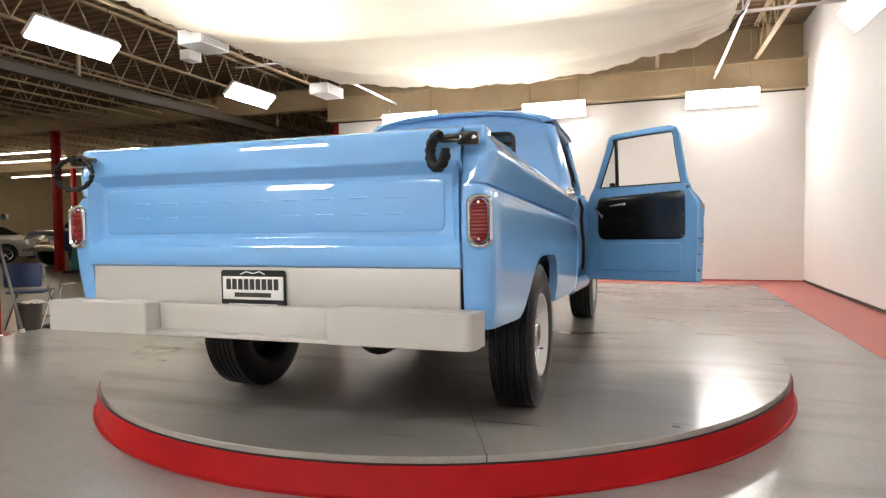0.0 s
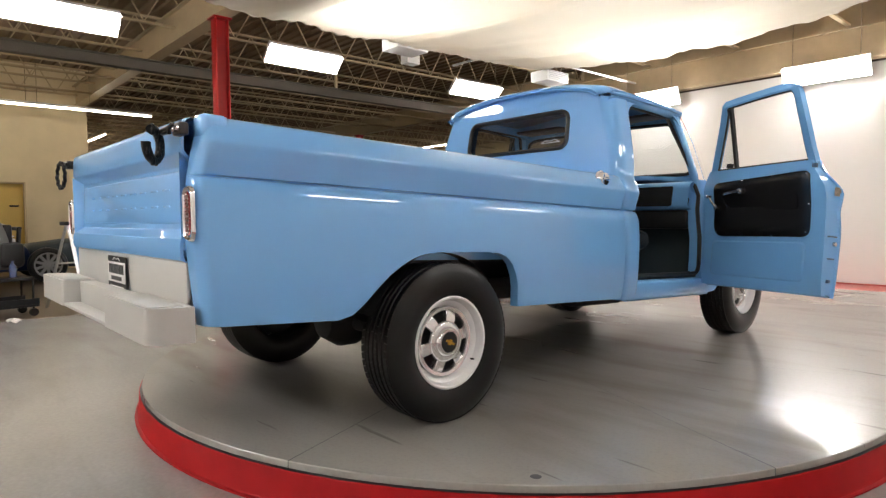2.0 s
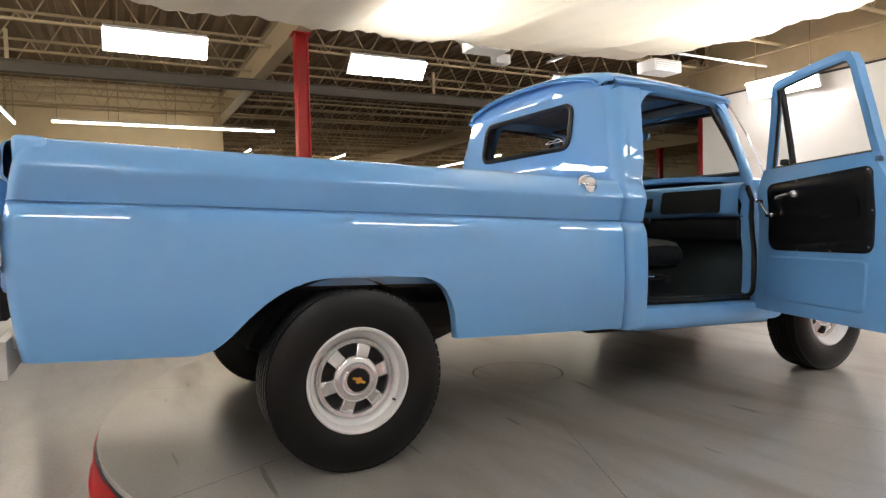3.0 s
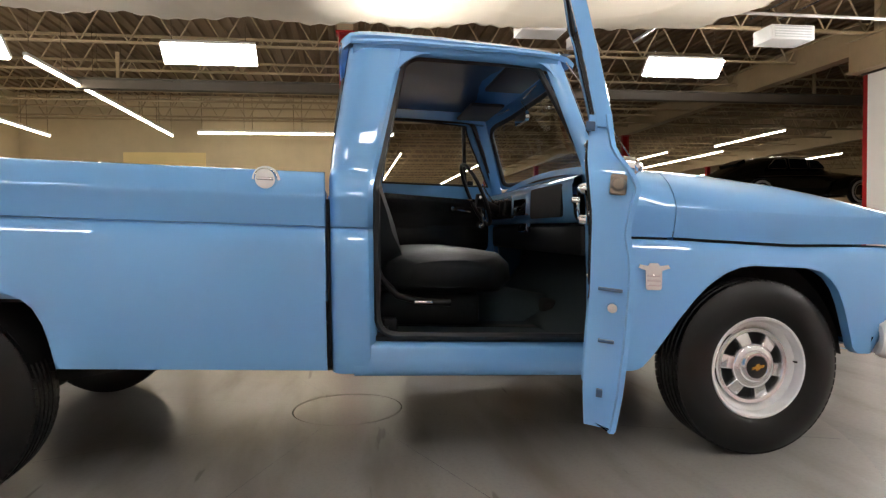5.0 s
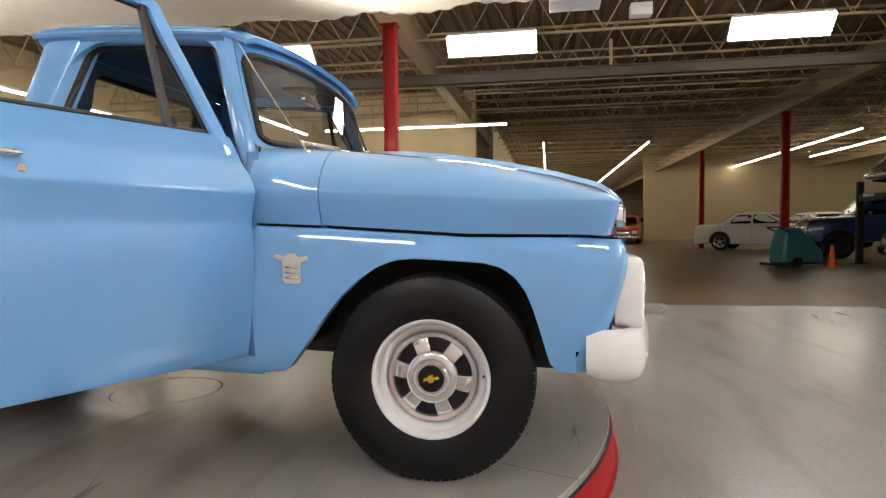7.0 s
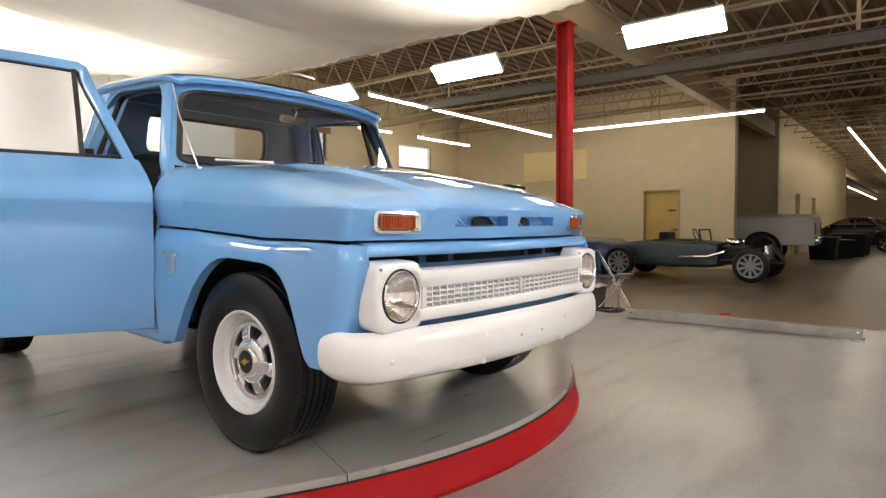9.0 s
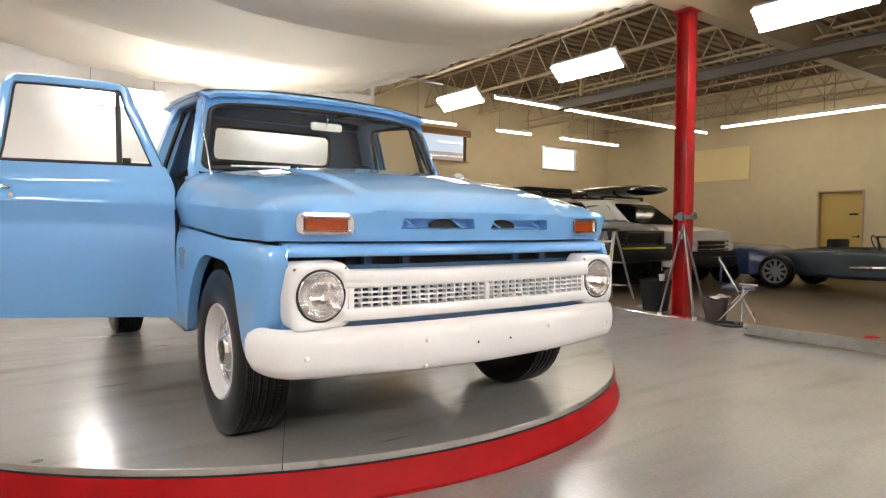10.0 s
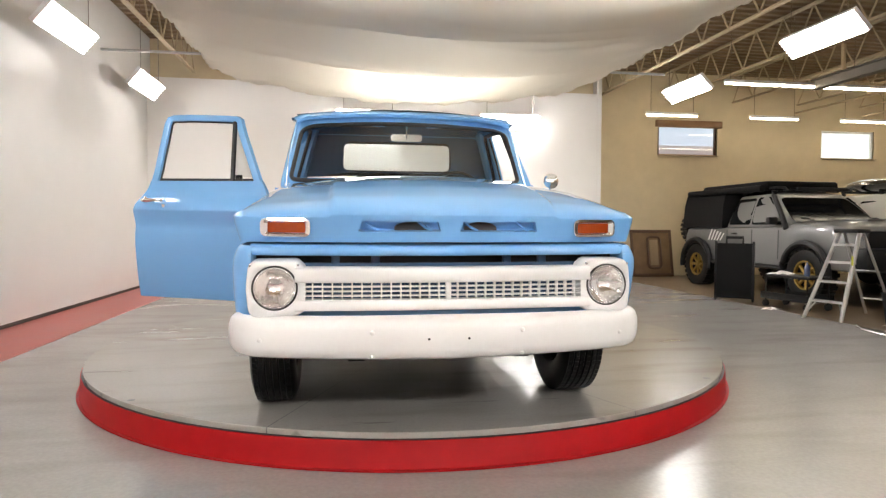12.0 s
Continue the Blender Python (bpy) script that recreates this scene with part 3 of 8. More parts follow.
def bed_side():
    ys = seq(-0.203, -1.16, 14) + seq(-1.18, -1.35, 12)[0:] + seq(-1.42, -1.75, 5) + seq(-1.80, -2.27, 16) + seq(-2.34, -2.70, 6)
    rows = []
    lows = [0.0, 0.0, 0.06, 0.2, 0.4, 0.6, 0.78, 0.88, 0.95, 1.0]
    r = 0.055
    def column(kind, y, a=0.0, inner=None):
        pts = []
        for i, f in enumerate(lows + UPPER):
            b = interp(y, *REAR_ARCH)
            z = b + (0.94 - b) * f if i < len(lows) else f
            sx = side_x(z)
            if kind == "side":
                p = [sx, y, z]
            else:
                yr = rear_end(z)
                if inner is None:
                    p = [sx - r + r * math.cos(a), yr + r - 0.0 - r * math.sin(a) - r * 0, z]
                    p[1] = (yr + r) - r * math.sin(a)
                else:
                    p = [inner, yr, z]
            if i == 0:
                p[0] -= 0.05
            if i == 1:
                p[0] -= 0.003
            pts.append(p)
        # rolled top rail and inner wall
        base = pts[-1]
        cx, cy = base[0], base[1]
        for dx, z in ((0.018, 1.222), (0.04, 1.2265), (0.075, 1.227), (0.09, 1.222), (0.094, 1.20), (0.094, 0.75)):
            if kind == "side" or inner is None:
                pts.append([cx - dx, cy + (0.0 if kind == "side" else 0.03 * math.sin(a) * (dx / 0.09)), z])
            else:
                pts.append([min(inner, cx - 0.0), cy + 0.3 * dx, z])
        return pts
    cols = [column("side", y) for y in ys]
    cols += [column("side", -2.745)]
    for k in range(1, 7):
        cols.append(column("corner", -2.8, radians(15 * k)))
    cols.append(column("corner", -2.8, 0, 0.895))
    cols.append(column("corner", -2.8, 0, 0.872))
    V, F = loft(cols)
    # flange at the inner edge of the rear post
    edge = cols[-1]
    fl = loft([edge, [(p[0], p[1] + 0.06, p[2]) for p in edge]])
    # front edge turned in at the cab gap
    fe = cols[0]
    ff = loft([fe, [(p[0] - 0.08, p[1] - 0.005, p[2]) for p in fe]])
    return merge((V, F), fl, ff)


bs = bed_side()
body_part("bed_side", bs, even=True)
body_part("bed_side", mirror(bs), even=True)
body_part("bed_floor", merge(box(-0.86, -2.78, 0.70, 0.86, -0.24, 0.74), box(-0.60, -1.98, 0.74, 0.60, -1.25, 0.745)), BLUE, label="blue painted bed floor")
body_part("bed_headboard", box(-0.86, -0.26, 0.70, 0.86, -0.22, 1.19, 0.008))


def wheel_house(yc, r, x0, x1):
    zc = 0.47 if yc > 0 else 0.31
    a0, a1 = (6, 174) if yc > 0 else (21, 159)
    return merge(lathe([(r, x0), (r, x1)], 20, "x", (0, yc, zc), a0, a1), lathe([(0.02, x0), (r, x0)], 20, "x", (0, yc, zc), a0, a1))


for yc in (-1.68, 1.62):
    d = wheel_house(yc, 0.51 if yc > 0 else 0.43, 0.50, 0.86 if yc > 0 else 0.93)
    body_part("wheel_housing", d, UNDER, label="black inner wheel housing")
    body_part("wheel_housing", mirror(d), UNDER, label="black inner wheel housing")

# tailgate
def tailgate():
    prof = [(0.715, -2.775), (0.700, -2.80), (0.698, -2.835), (0.706, -2.852), (0.725, -2.858), (0.765, -2.857), (0.783, -2.852), (0.812, -2.812), (0.822, -2.808),
            (1.045, -2.800), (1.055, -2.802), (1.085, -2.838), (1.098, -2.846), (1.15, -2.845), (1.19, -2.842), (1.207, -2.835), (1.215, -2.818), (1.212, -2.785), (1.19, -2.775), (0.80, -2.775)]
    rows = []
    for x in [-0.8712, -0.870] + seq(-0.868, 0.868, 9) + [0.870, 0.8712]:
        e = 0.0 if abs(x) < 0.869 else 0.003 if abs(x) < 0.871 else 0.012
        rows.append([(x, y + (e if y < -2.78 else 0), z) for z, y in prof])
    d = loft(rows)
    # raised side borders that close the recess
    for s in (-1, 1):
        o = [(s * 0.866, 0.775), (s * 0.866, 1.092), (s * 0.828, 1.055), (s * 0.828, 0.815)]
        V = [(x, -2.850, z) for x, z in o[:2]] + [(x, -2.802, z) for x, z in o[2:]]
        d = merge(d, (V, [(0, 1, 2, 3) if s > 0 else (3, 2, 1, 0)]))
    return d


gate = body_part("tailgate", tailgate(), sharp=40, even=True)
pan_o = roundpoly([(-0.80, 0.835), (0.80, 0.835), (0.80, 1.035), (-0.80, 1.035)], 0.03, 5, 3)
pan_i = roundpoly([(-0.792, 0.843), (0.792, 0.843), (0.792, 1.027), (-0.792, 1.027)], 0.026, 5, 3)
rowsp = [[(x, -2.803, z) for x, z in pan_o], [(x, -2.809, z) for x, z in roundpoly([(-0.797, 0.838), (0.797, 0.838), (0.797, 1.032), (-0.797, 1.032)], 0.028, 5, 3)], [(x, -2.811, z) for x, z in pan_i]]
dp = loft(rowsp, closed=True)
dp = (dp[0], dp[1] + [tuple(2 * len(pan_i) + k for k in range(len(pan_i)))])
body_part("pressed_panel", dp, BLUE, gate, "raised pressed panel of the tailgate")
for k in range(9):
    cx = -0.60 + 0.15 * k
    for zz, w in ((0.905, 0.036), (0.968, 0.040)):
        body_part("pressed_dash", box(cx - w, -2.8140, zz - 0.0035, cx + w, -2.8105, zz + 0.0035, 0.0016, 2), BLUE, gate, "faint pressed dash on the tailgate", sharp=25)

# black wrapped tailgate chains with their latches
LATCH = material("dark_worn_latch_steel", (0.06, 0.055, 0.05), 0.4, metal=0.7, vary=0.3)
GRIP = material("black_wrapped_chain", (0.005, 0.005, 0.006), 0.5, spec=0.25, vary=0.3, bump=0.5, bump_scale=90)
for s in (-1, 1):
    if s > 0:
        # one sleeve coils under its latch, the other hangs in an open loop round the corner
        loop = [(0.812 + 0.041 * math.cos(radians(70 + 14 * k)), -2.918 - 0.036 * math.cos(radians(70 + 14 * k)), 1.112 + 0.054 * math.sin(radians(70 + 14 * k))) for k in range(22)]
    else:
        loop = [(-0.885 + 0.105 * math.cos(radians(70 + 16.5 * k)), -2.900 - 0.004 * (k % 2), 1.100 + 0.068 * math.sin(radians(70 + 16.5 * k))) for k in range(22)]
    ch = body_part("tailgate_chain", tube(loop, 0.0165 if s > 0 else 0.0095, 8), GRIP, label="black sleeved tailgate chain loop")
    q = 1.0 if s > 0 else 0.62
    for k in range(1, 21, 2):
        body_part("sleeve_bead", lathe([(0.012 * q, -0.008), (0.021 * q, -0.004), (0.021 * q, 0.004), (0.012 * q, 0.008)], 8, "y", loop[k]), GRIP, ch)
    body_part("latch_arm", merge(tube([(s * 0.775, -2.889, 1.158), (s * 0.83, -2.886, 1.166), (s * 0.88, -2.880, 1.170)], 0.010, 8), box(s * 0.845 - 0.035, -2.892, 1.148, s * 0.845 + 0.035, -2.876, 1.160, 0.004)), LATCH, ch, "worn steel latch arm")
    body_part("latch_plate", merge(box(s * 0.905 - 0.038, -2.872, 1.142, s * 0.905 + 0.038, -2.838, 1.186, 0.007), tube([(s * 0.885, -2.886, 1.150), (s * 0.905, -2.894, 1.164), (s * 0.925, -2.886, 1.178)], 0.008, 6)), LATCH, ch, "dark worn latch plate")
    for dx in (-0.024, 0.026):
        body_part("latch_bolt", lathe([(0.0001, -0.010), (0.008, -0.008), (0.010, 0.0)], 10, "y", (s * 0.905 + dx, -2.872, 1.164)), STEEL, ch)

# tail lights
for s in (-1, 1):
    o = roundpoly([(-0.048, -0.098), (0.048, -0.098), (0.048, 0.098), (-0.048, 0.098)], 0.042, 6, 3)
    m_ = roundpoly([(-0.041, -0.090), (0.041, -0.090), (0.041, 0.090), (-0.041, 0.090)], 0.036, 6, 3)
    i_ = roundpoly([(-0.033, -0.080), (0.033, -0.080), (0.033, 0.080), (-0.033, 0.080)], 0.029, 6, 3)
    cx, cz, yy = s * 0.940, 0.872, -2.842
    tl = body_part("tail_light", loft([[(cx + a, yy, cz + b) for a, b in o], [(cx + a * 0.98, yy - 0.009, cz + b * 0.98) for a, b in o], [(cx + a, yy - 0.013, cz + b) for a, b in m_], [(cx + a, yy - 0.006, cz + b) for a, b in i_]], closed=True), CHROME, label="red ribbed tail light in a chrome bezel")
    rows = []
    N = 24
    for k in range(N + 1):
        zz = -0.078 + 0.156 * k / N
        wv = 0.031 * min(1, math.sqrt(max(0.0, 1 - ((abs(zz) - 0.047) / 0.032) ** 2)) if abs(zz) > 0.047 else 1) + 0.001
        bulge = 0.006 + (0.005 if k % 2 else 0.0)
        rows.append([(cx + wv * u, yy - 0.006 - bulge * (1 - u * u * 0.6), cz + zz) for u in seq(-1, 1, 9)])
    body_part("lens", loft(rows), RED_LENS, tl, "red ribbed lens", sharp=20)
    for dz in (-0.066, 0.066):
        body_part("screw", lathe([(0.0001, -0.003), (0.005, -0.002), (0.006, 0.002)], 10, "y", (cx, yy - 0.014, cz + dz)), CHROME, tl)

# rear pan, number plate and step bumper
body_part("rear_pan", merge(box(-0.862, -2.835, 0.51, 0.862, -2.82, 0.699, 0.004), box(-0.862, -2.82, 0.51, 0.862, -2.70, 0.525)), GREY_SATIN, label="grey painted roll pan under the tailgate")
plate = body_part("licence_plate", slab(roundpoly([(-0.166, 0.533), (0.139, 0.533), (0.139, 0.686), (-0.166, 0.686)], 0.012, 4, 1), lambda a, b: (a, -2.848, b), lambda a, b: (a, -2.843, b)), BLACK, label="black and white plate with a row of dark bars")
PLATE_WHITE = material("plate_white", (0.78, 0.78, 0.76), 0.4, vary=0.03)
INK = material("black_ink", (0.02, 0.02, 0.02), 0.5, vary=0.0)
body_part("plate_face", box(-0.157, -2.8505, 0.566, 0.130, -2.8485, 0.660, 0.0005, 1), PLATE_WHITE, plate, "white face of the plate")


for k in range(9):
    body_part("plate_letter_bar", box(-0.139 + 0.0282 * k, -2.8515, 0.606, -0.117 + 0.0282 * k, -2.8506, 0.650), INK, plate, "letter-sized black bar")
body_part("plate_band", box(-0.10, -2.8515, 0.576, 0.073, -2.8506, 0.594), INK, plate, "small black line of print")
body_part("plate_band", box(-0.13, -2.8495, 0.542, 0.10, -2.849, 0.549), PLATE_WHITE, plate, "thin white line of print")
body_part("plate_logo", merge(tube([(-0.07, -2.8495, 0.668), (-0.045, -2.8495, 0.680), (-0.01, -2.8495, 0.672), (0.02, -2.8495, 0.680), (0.045, -2.8495, 0.668)], 0.0022, 5)), PLATE_WHITE, plate, "small white car outline shape")
for dx in (-0.11, 0.083):
    body_part("plate_bolt", lathe([(0.0001, -0.004), (0.006, -0.003), (0.008, 0.002)], 10, "y", (dx, -2.849, 0.5455)), STEEL, plate)

def bumper_block(x0, x1, r, flip):
    """End block of the step bumper, with its outer corner rounded in plan."""
    out = roundpoly([(x0, -2.84), (x0, -3.0), (x1, -3.0), (x1, -2.84)], [0.004, r if flip else 0.012, 0.012 if flip else r, 0.004], 7, 2)
    return slab(out, lambda a, b: (a, b, 0.425), lambda a, b: (a, b, 0.55))


rb = body_part("rear_bumper", merge(bumper_block(0.40, 0.955, 0.05, False), bumper_block(-0.965, -0.42, 0.05, True), box(-0.42, -2.92, 0.425, 0.40, -2.85, 0.546, 0.003), box(-0.42, -2.995, 0.425, 0.40, -2.92, 0.44, 0.002)), GREY_SATIN, label="satin grey steel step bumper")
for s in (-1, 1):
    body_part("step_tread", box(s * 0.68 - 0.25, -2.985, 0.5502, s * 0.68 + 0.25, -2.87, 0.554, 0.001, 1), GREY_SATIN, rb, "flat tread plate")

# fuel cap
fc = body_part("fuel_cap", lathe([(0.052, 0.0), (0.052, 0.006), (0.044, 0.008), (0.042, 0.03), (0.037, 0.04), (0.0001, 0.043)], 28, "x", (0.953, -0.42, 1.183)), CHROME, label="round chrome fuel filler cap")
body_part("grip_bar", box(0.995, -0.45, 1.178, 1.004, -0.39, 1.189, 0.003), CHROME, fc)

# blue caps at the rear ends of the rails; black board added as shade in the gap before the bed
for s in (-1, 1):
    body_part("rail_cap", box(s * 0.908 - 0.046, -2.80, 1.13, s * 0.908 + 0.046, -2.70, 1.2265, 0.018), BLUE)
body_part("gap_shade_board", box(-0.90, -0.20, 0.45, 0.90, -0.19, 1.12), SEAL_AND_GAP, label="added black board for the shade between cab and bed")

# ---- cab ----
def open_rear(z):
    return interp(z, [0.5, 1.15, 1.25, 1.76], [-0.035, -0.035, -0.01, 0.115])


def cab_rear(z):
    return interp(z, [0.43, 1.2, 1.30, 1.76, 1.80], [-0.185, -0.185, -0.175, -0.10, -0.095])


def b_pillar():
    zs = [0.435, 0.45, 0.50, 0.56, 0.64, 0.74, 0.84, 0.93] + UPPER + [1.25, 1.29, 1.35, 1.45, 1.55, 1.65, 1.72, 1.765]
    rows = []
    for z in zs:
        sx, y0, y1 = side_x(z), cab_rear(z), open_rear(z)
        r = 0.05 if z < 1.24 else 0.09
        row = [(sx - r - 0.03, y0, z)]
        row += [(sx - r + r * math.sin(radians(a)), y0 + r - r * math.cos(radians(a)), z) for a in (0, 18, 36, 54, 72, 90)]
        row += [(sx, y0 + r + (y1 - y0 - r) * f, z) for f in (0.35, 0.7, 0.95)]
        row += [(sx - 0.004, y1, z), (sx - 0.03, y1 + 0.004, z), (sx - 0.035, y1 + 0.012, z), (sx - 0.10, y1 + 0.03, z), (sx - 0.12, y1 - 0.02, z), (sx - 0.10, y0 + 0.05, z)]
        rows.append(row)
    return loft(rows)


def sill():
    prof = [(0.90, 0.50), (0.90, 0.425), (0.93, 0.421), (0.955, 0.43), (0.966, 0.455), (0.968, 0.49), (0.960, 0.512), (0.958, 0.535), (0.950, 0.548), (0.90, 0.556), (0.88, 0.57), (0.84, 0.572), (0.84, 0.545)]
    return loft([[(x, y, z) for x, z in prof] for y in seq(-0.10, 0.985, 9)])


def hinge_post():
    rows = []
    for z in [0.435, 0.5, 0.56, 0.7, 0.85, 0.97, 1.05, 1.14, 1.2, 1.25, 1.285]:
        sx = side_x(z)
        rows.append([(sx - 0.14, 0.90, z), (sx - 0.06, 0.905, z), (sx - 0.03, 0.925, z), (sx - 0.010, 0.945, z), (sx - 0.006, 0.985, z)])
    return loft(rows)


def a_pillar():
    rows = []
    for k in range(13):
        t = k / 12
        z = 1.18 + 0.61 * t
        x = 0.897 + (0.772 - 0.897) * t ** 1.08
        y = 0.945 + (0.762 - 0.945) * t
        w, dpt = 0.026 - 0.004 * t, 0.040
        sec = [(w * 0.2, -dpt), (w, -dpt * 0.6), (w * 1.1, 0.0), (w * 0.9, dpt * 0.6), (0.2 * w, dpt), (-w * 0.9, dpt * 0.75), (-w, 0.0), (-w * 0.8, -dpt * 0.8)]
        rows.append([(x + a - 0.03, y + b, z) for a, b in sec])
    return loft(rows, closed=True, cap=True)


for nm, d in (("rear_pillar", b_pillar()), ("door_sill", sill()), ("hinge_post", hinge_post()), ("windscreen_pillar", a_pillar())):
    body_part(nm, d)
    body_part(nm, mirror(d))

# back wall with its window opening
def back_map(a, b):
    x = a * (side_x(b) - 0.08) / 0.9
    return (x, cab_rear(b) - 0.004 * (1 - a * a), b)


RW_O = roundpoly([(-0.48, 1.445), (0.48, 1.445), (0.47, 1.70), (-0.47, 1.70)], 0.07, 7, 8)
back = ring(roundpoly([(-0.905, 1.20), (0.905, 1.20), (0.905, 1.77), (-0.905, 1.77)], 0.005, 7, 8), [(a / side_x(b) * 0.9 * 1.08, b) for a, b in RW_O], back_map, 5)
low_back = loft([[back_map(a, z) for a in seq(-0.905, 0.905, 9)] for z in (0.45, 0.7, 0.95, 1.2)])
def back_top(dy, lift):
    """Strip from the top of the back window panel up to the roof."""
    xs = seq(-0.70, 0.70, 15)
    return loft([[(x, cab_rear(1.765) + dy, 1.755) for x in xs], [(x, cab_rear(1.80) + dy, 1.806 + 0.075 * (1 - (abs(x) / 0.775) ** 2.8) + lift) for x in xs]])


body_part("cab_back", merge(back, low_back, back_top(-0.002, 0.012)))
body_part("cab_back_header", back_top(0.05, 0.0), BLUE_SHADED, label="blue painted inner header, darkened for shade")
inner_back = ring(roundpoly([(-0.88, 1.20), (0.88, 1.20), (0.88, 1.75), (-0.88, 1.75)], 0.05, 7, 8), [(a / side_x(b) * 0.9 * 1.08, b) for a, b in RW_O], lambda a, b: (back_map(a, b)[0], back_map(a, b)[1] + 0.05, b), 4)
body_part("cab_back_lining", merge(inner_back, loft([[(back_map(a, z)[0], -0.13, z) for a in seq(-0.88, 0.88, 7)] for z in (0.5, 0.9, 1.2)])), BLUE_SHADED, label="blue painted inner back wall, darkened for shade")


def window_seal(outline, fn, r=0.014):
    return tube([fn(a, b) for a, b in outline], r, 6, closed=True)


rw_fn = lambda a, b: (a, cab_rear(b) - 0.008, b)
body_part("rear_window_seal", window_seal(RW_O, rw_fn, 0.016), SEAL_AND_GAP, label="black rubber window seal")
body_part("rear_window", ([rw_fn(a, b) for a, b in RW_O], [tuple(range(len(RW_O)))]), CLEAR, label="clear rear window").visible_shadow = False
body_part("window_sticker", tube([(0.26, -0.155, 1.49), (0.30, -0.155, 1.505), (0.34, -0.155, 1.50), (0.38, -0.155, 1.51), (0.42, -0.155, 1.49), (0.26, -0.155, 1.488)], 0.003, 5), WHITE_PAINT, label="small white line sticker")

# roof shell with front and rear eaves
def roof():
    rows = []
    nx = 29
    ys = [-0.128, -0.126, -0.115, -0.09, -0.05, 0.02, 0.15, 0.3, 0.45, 0.58, 0.68, 0.75, 0.80, 0.835, 0.858, 0.870, 0.875]
    for y in ys:
        row = []
        for i in range(nx):
            u = -1 + 2 * i / (nx - 1)
            half = interp(y, [-0.128, -0.09, 0.0, 0.7, 0.80, 0.85, 0.875], [0.70, 0.765, 0.79, 0.79, 0.785, 0.770, 0.745])
            x = half * math.copysign(abs(u) ** 0.92, u)
            dome = 0.088 * (1 - abs(u) ** 2.6)
            along = interp(y, [-0.128, -0.11, -0.07, 0.1, 0.35, 0.65, 0.76, 0.84, 0.875], [-0.004, 0.008, 0.018, 0.018, 0.014, 0.004, -0.004, -0.016, -0.034])
            edge = -0.016 * max(0.0, (abs(u) - 0.93) / 0.07) ** 2
            ybow = 0.058 * (1 - abs(u) ** 2.2) * (interp(y, [0.55, 0.87], [0, 1]) if y > 0.55 else -0.35 if y < -0.08 else 0)
            row.append((x, y + ybow, 1.806 + dome * interp(y, [-0.128, 0.0, 0.5, 0.80, 0.875], [0.85, 0.95, 0.75, 0.46, 0.38]) + along + edge))
        rows.append(row)
    under = [[(p[0] * 0.985, p[1] + (0.012 if k == 0 else -0.012 if k == len(rows) - 1 else 0), p[2] - 0.022) for p in r] for k, r in enumerate(rows)]
    top = loft(rows)
    bot = loft(under)
    rim = []
    A = rows[0] + [r[-1] for r in rows[1:]] + rows[-1][-2::-1] + [r[0] for r in rows[-2:0:-1]]
    Bq = under[0] + [r[-1] for r in under[1:]] + under[-1][-2::-1] + [r[0] for r in under[-2:0:-1]]
    return merge(top, bot, loft([A, Bq], closed=True))


body_part("roof", roof(), sharp=50)
# header above the windscreen and above the doors
for s in (-1, 1):
    body_part("drip_rail", loft([[(s * (0.79 + 0.012 * math.cos(a)), y, 1.775 + interp(y, [-0.1, 0.1, 0.6, 0.9], [0.0, 0.01, 0.005, -0.012]) + 0.012 * math.sin(a)) for a in [radians(k * 60) for k in range(6)]] for y in seq(-0.09, 0.79, 14)], closed=True))
    body_part("roof_rail", loft([[(s * x, y, z + interp(y, [-0.1, 0.1, 0.6, 0.9], [0.0, 0.01, 0.005, -0.02])) for x, z in ((0.785, 1.79), (0.778, 1.755), (0.75, 1.735), (0.70, 1.74), (0.69, 1.80))] for y in seq(-0.08, 0.79, 12)]), BLUE)
body_part("headlining", loft([[(x, y, 1.795 + 0.05 * (1 - (x / 0.76) ** 2)) for x in seq(-0.76, 0.76, 11)] for y in seq(-0.08, 0.86, 6)]), BLUE_SHADED, label="blue painted headlining, darkened for shade")


def ws(u, v):
    """Windscreen surface: u across -1..1, v up 0..1."""
    half = 0.815 - 0.078 * v
    x = half * u
    bow = 0.11 * (1 - abs(u) ** 2.4)
    return (x, 0.945 + bow - 0.125 * v - 0.03 * v * (1 - u * u), 1.322 + 0.402 * v + (0.012 + 0.018 * v) * (1 - u * u))


WS_O = roundpoly([(-0.985, 0.035), (0.985, 0.035), (0.975, 0.965), (-0.975, 0.965)], [0.10, 0.10, 0.15, 0.15], 8, 14)
body_part("windscreen_frame", ring(roundpoly([(-1.025, -0.02), (1.025, -0.02), (1.01, 1.15), (-1.01, 1.15)], 0.05, 8, 14), WS_O, lambda a, b: ws(a, b), 3))
body_part("windscreen_seal", window_seal(WS_O, lambda a, b: tuple(Vector(ws(a, b)) + Vector((0, 0.006, 0))), 0.015), SEAL_AND_GAP, label="black rubber windscreen seal")
wsg = loft([[tuple(Vector(ws(u, v)) + Vector((0, 0.002, 0))) for u in seq(-0.98, 0.98, 25)] for v in seq(0.05, 0.945, 9)])
body_part("windscreen", wsg, CLEAR, label="clear curved windscreen").visible_shadow = False

# cowl between windscreen and bonnet
def raised(a):
    """1 on the raised middle of the bonnet, falling to 0 past its crease."""
    t = min(1.0, max(0.0, (0.560 - a) / 0.035))
    return t * t * (3 - 2 * t)


def nose_top(x):
    """Height of the crease along the nose."""
    return 1.162 + 0.004 * (1 - abs(x) / 0.919) + 0.012 * raised(abs(x))


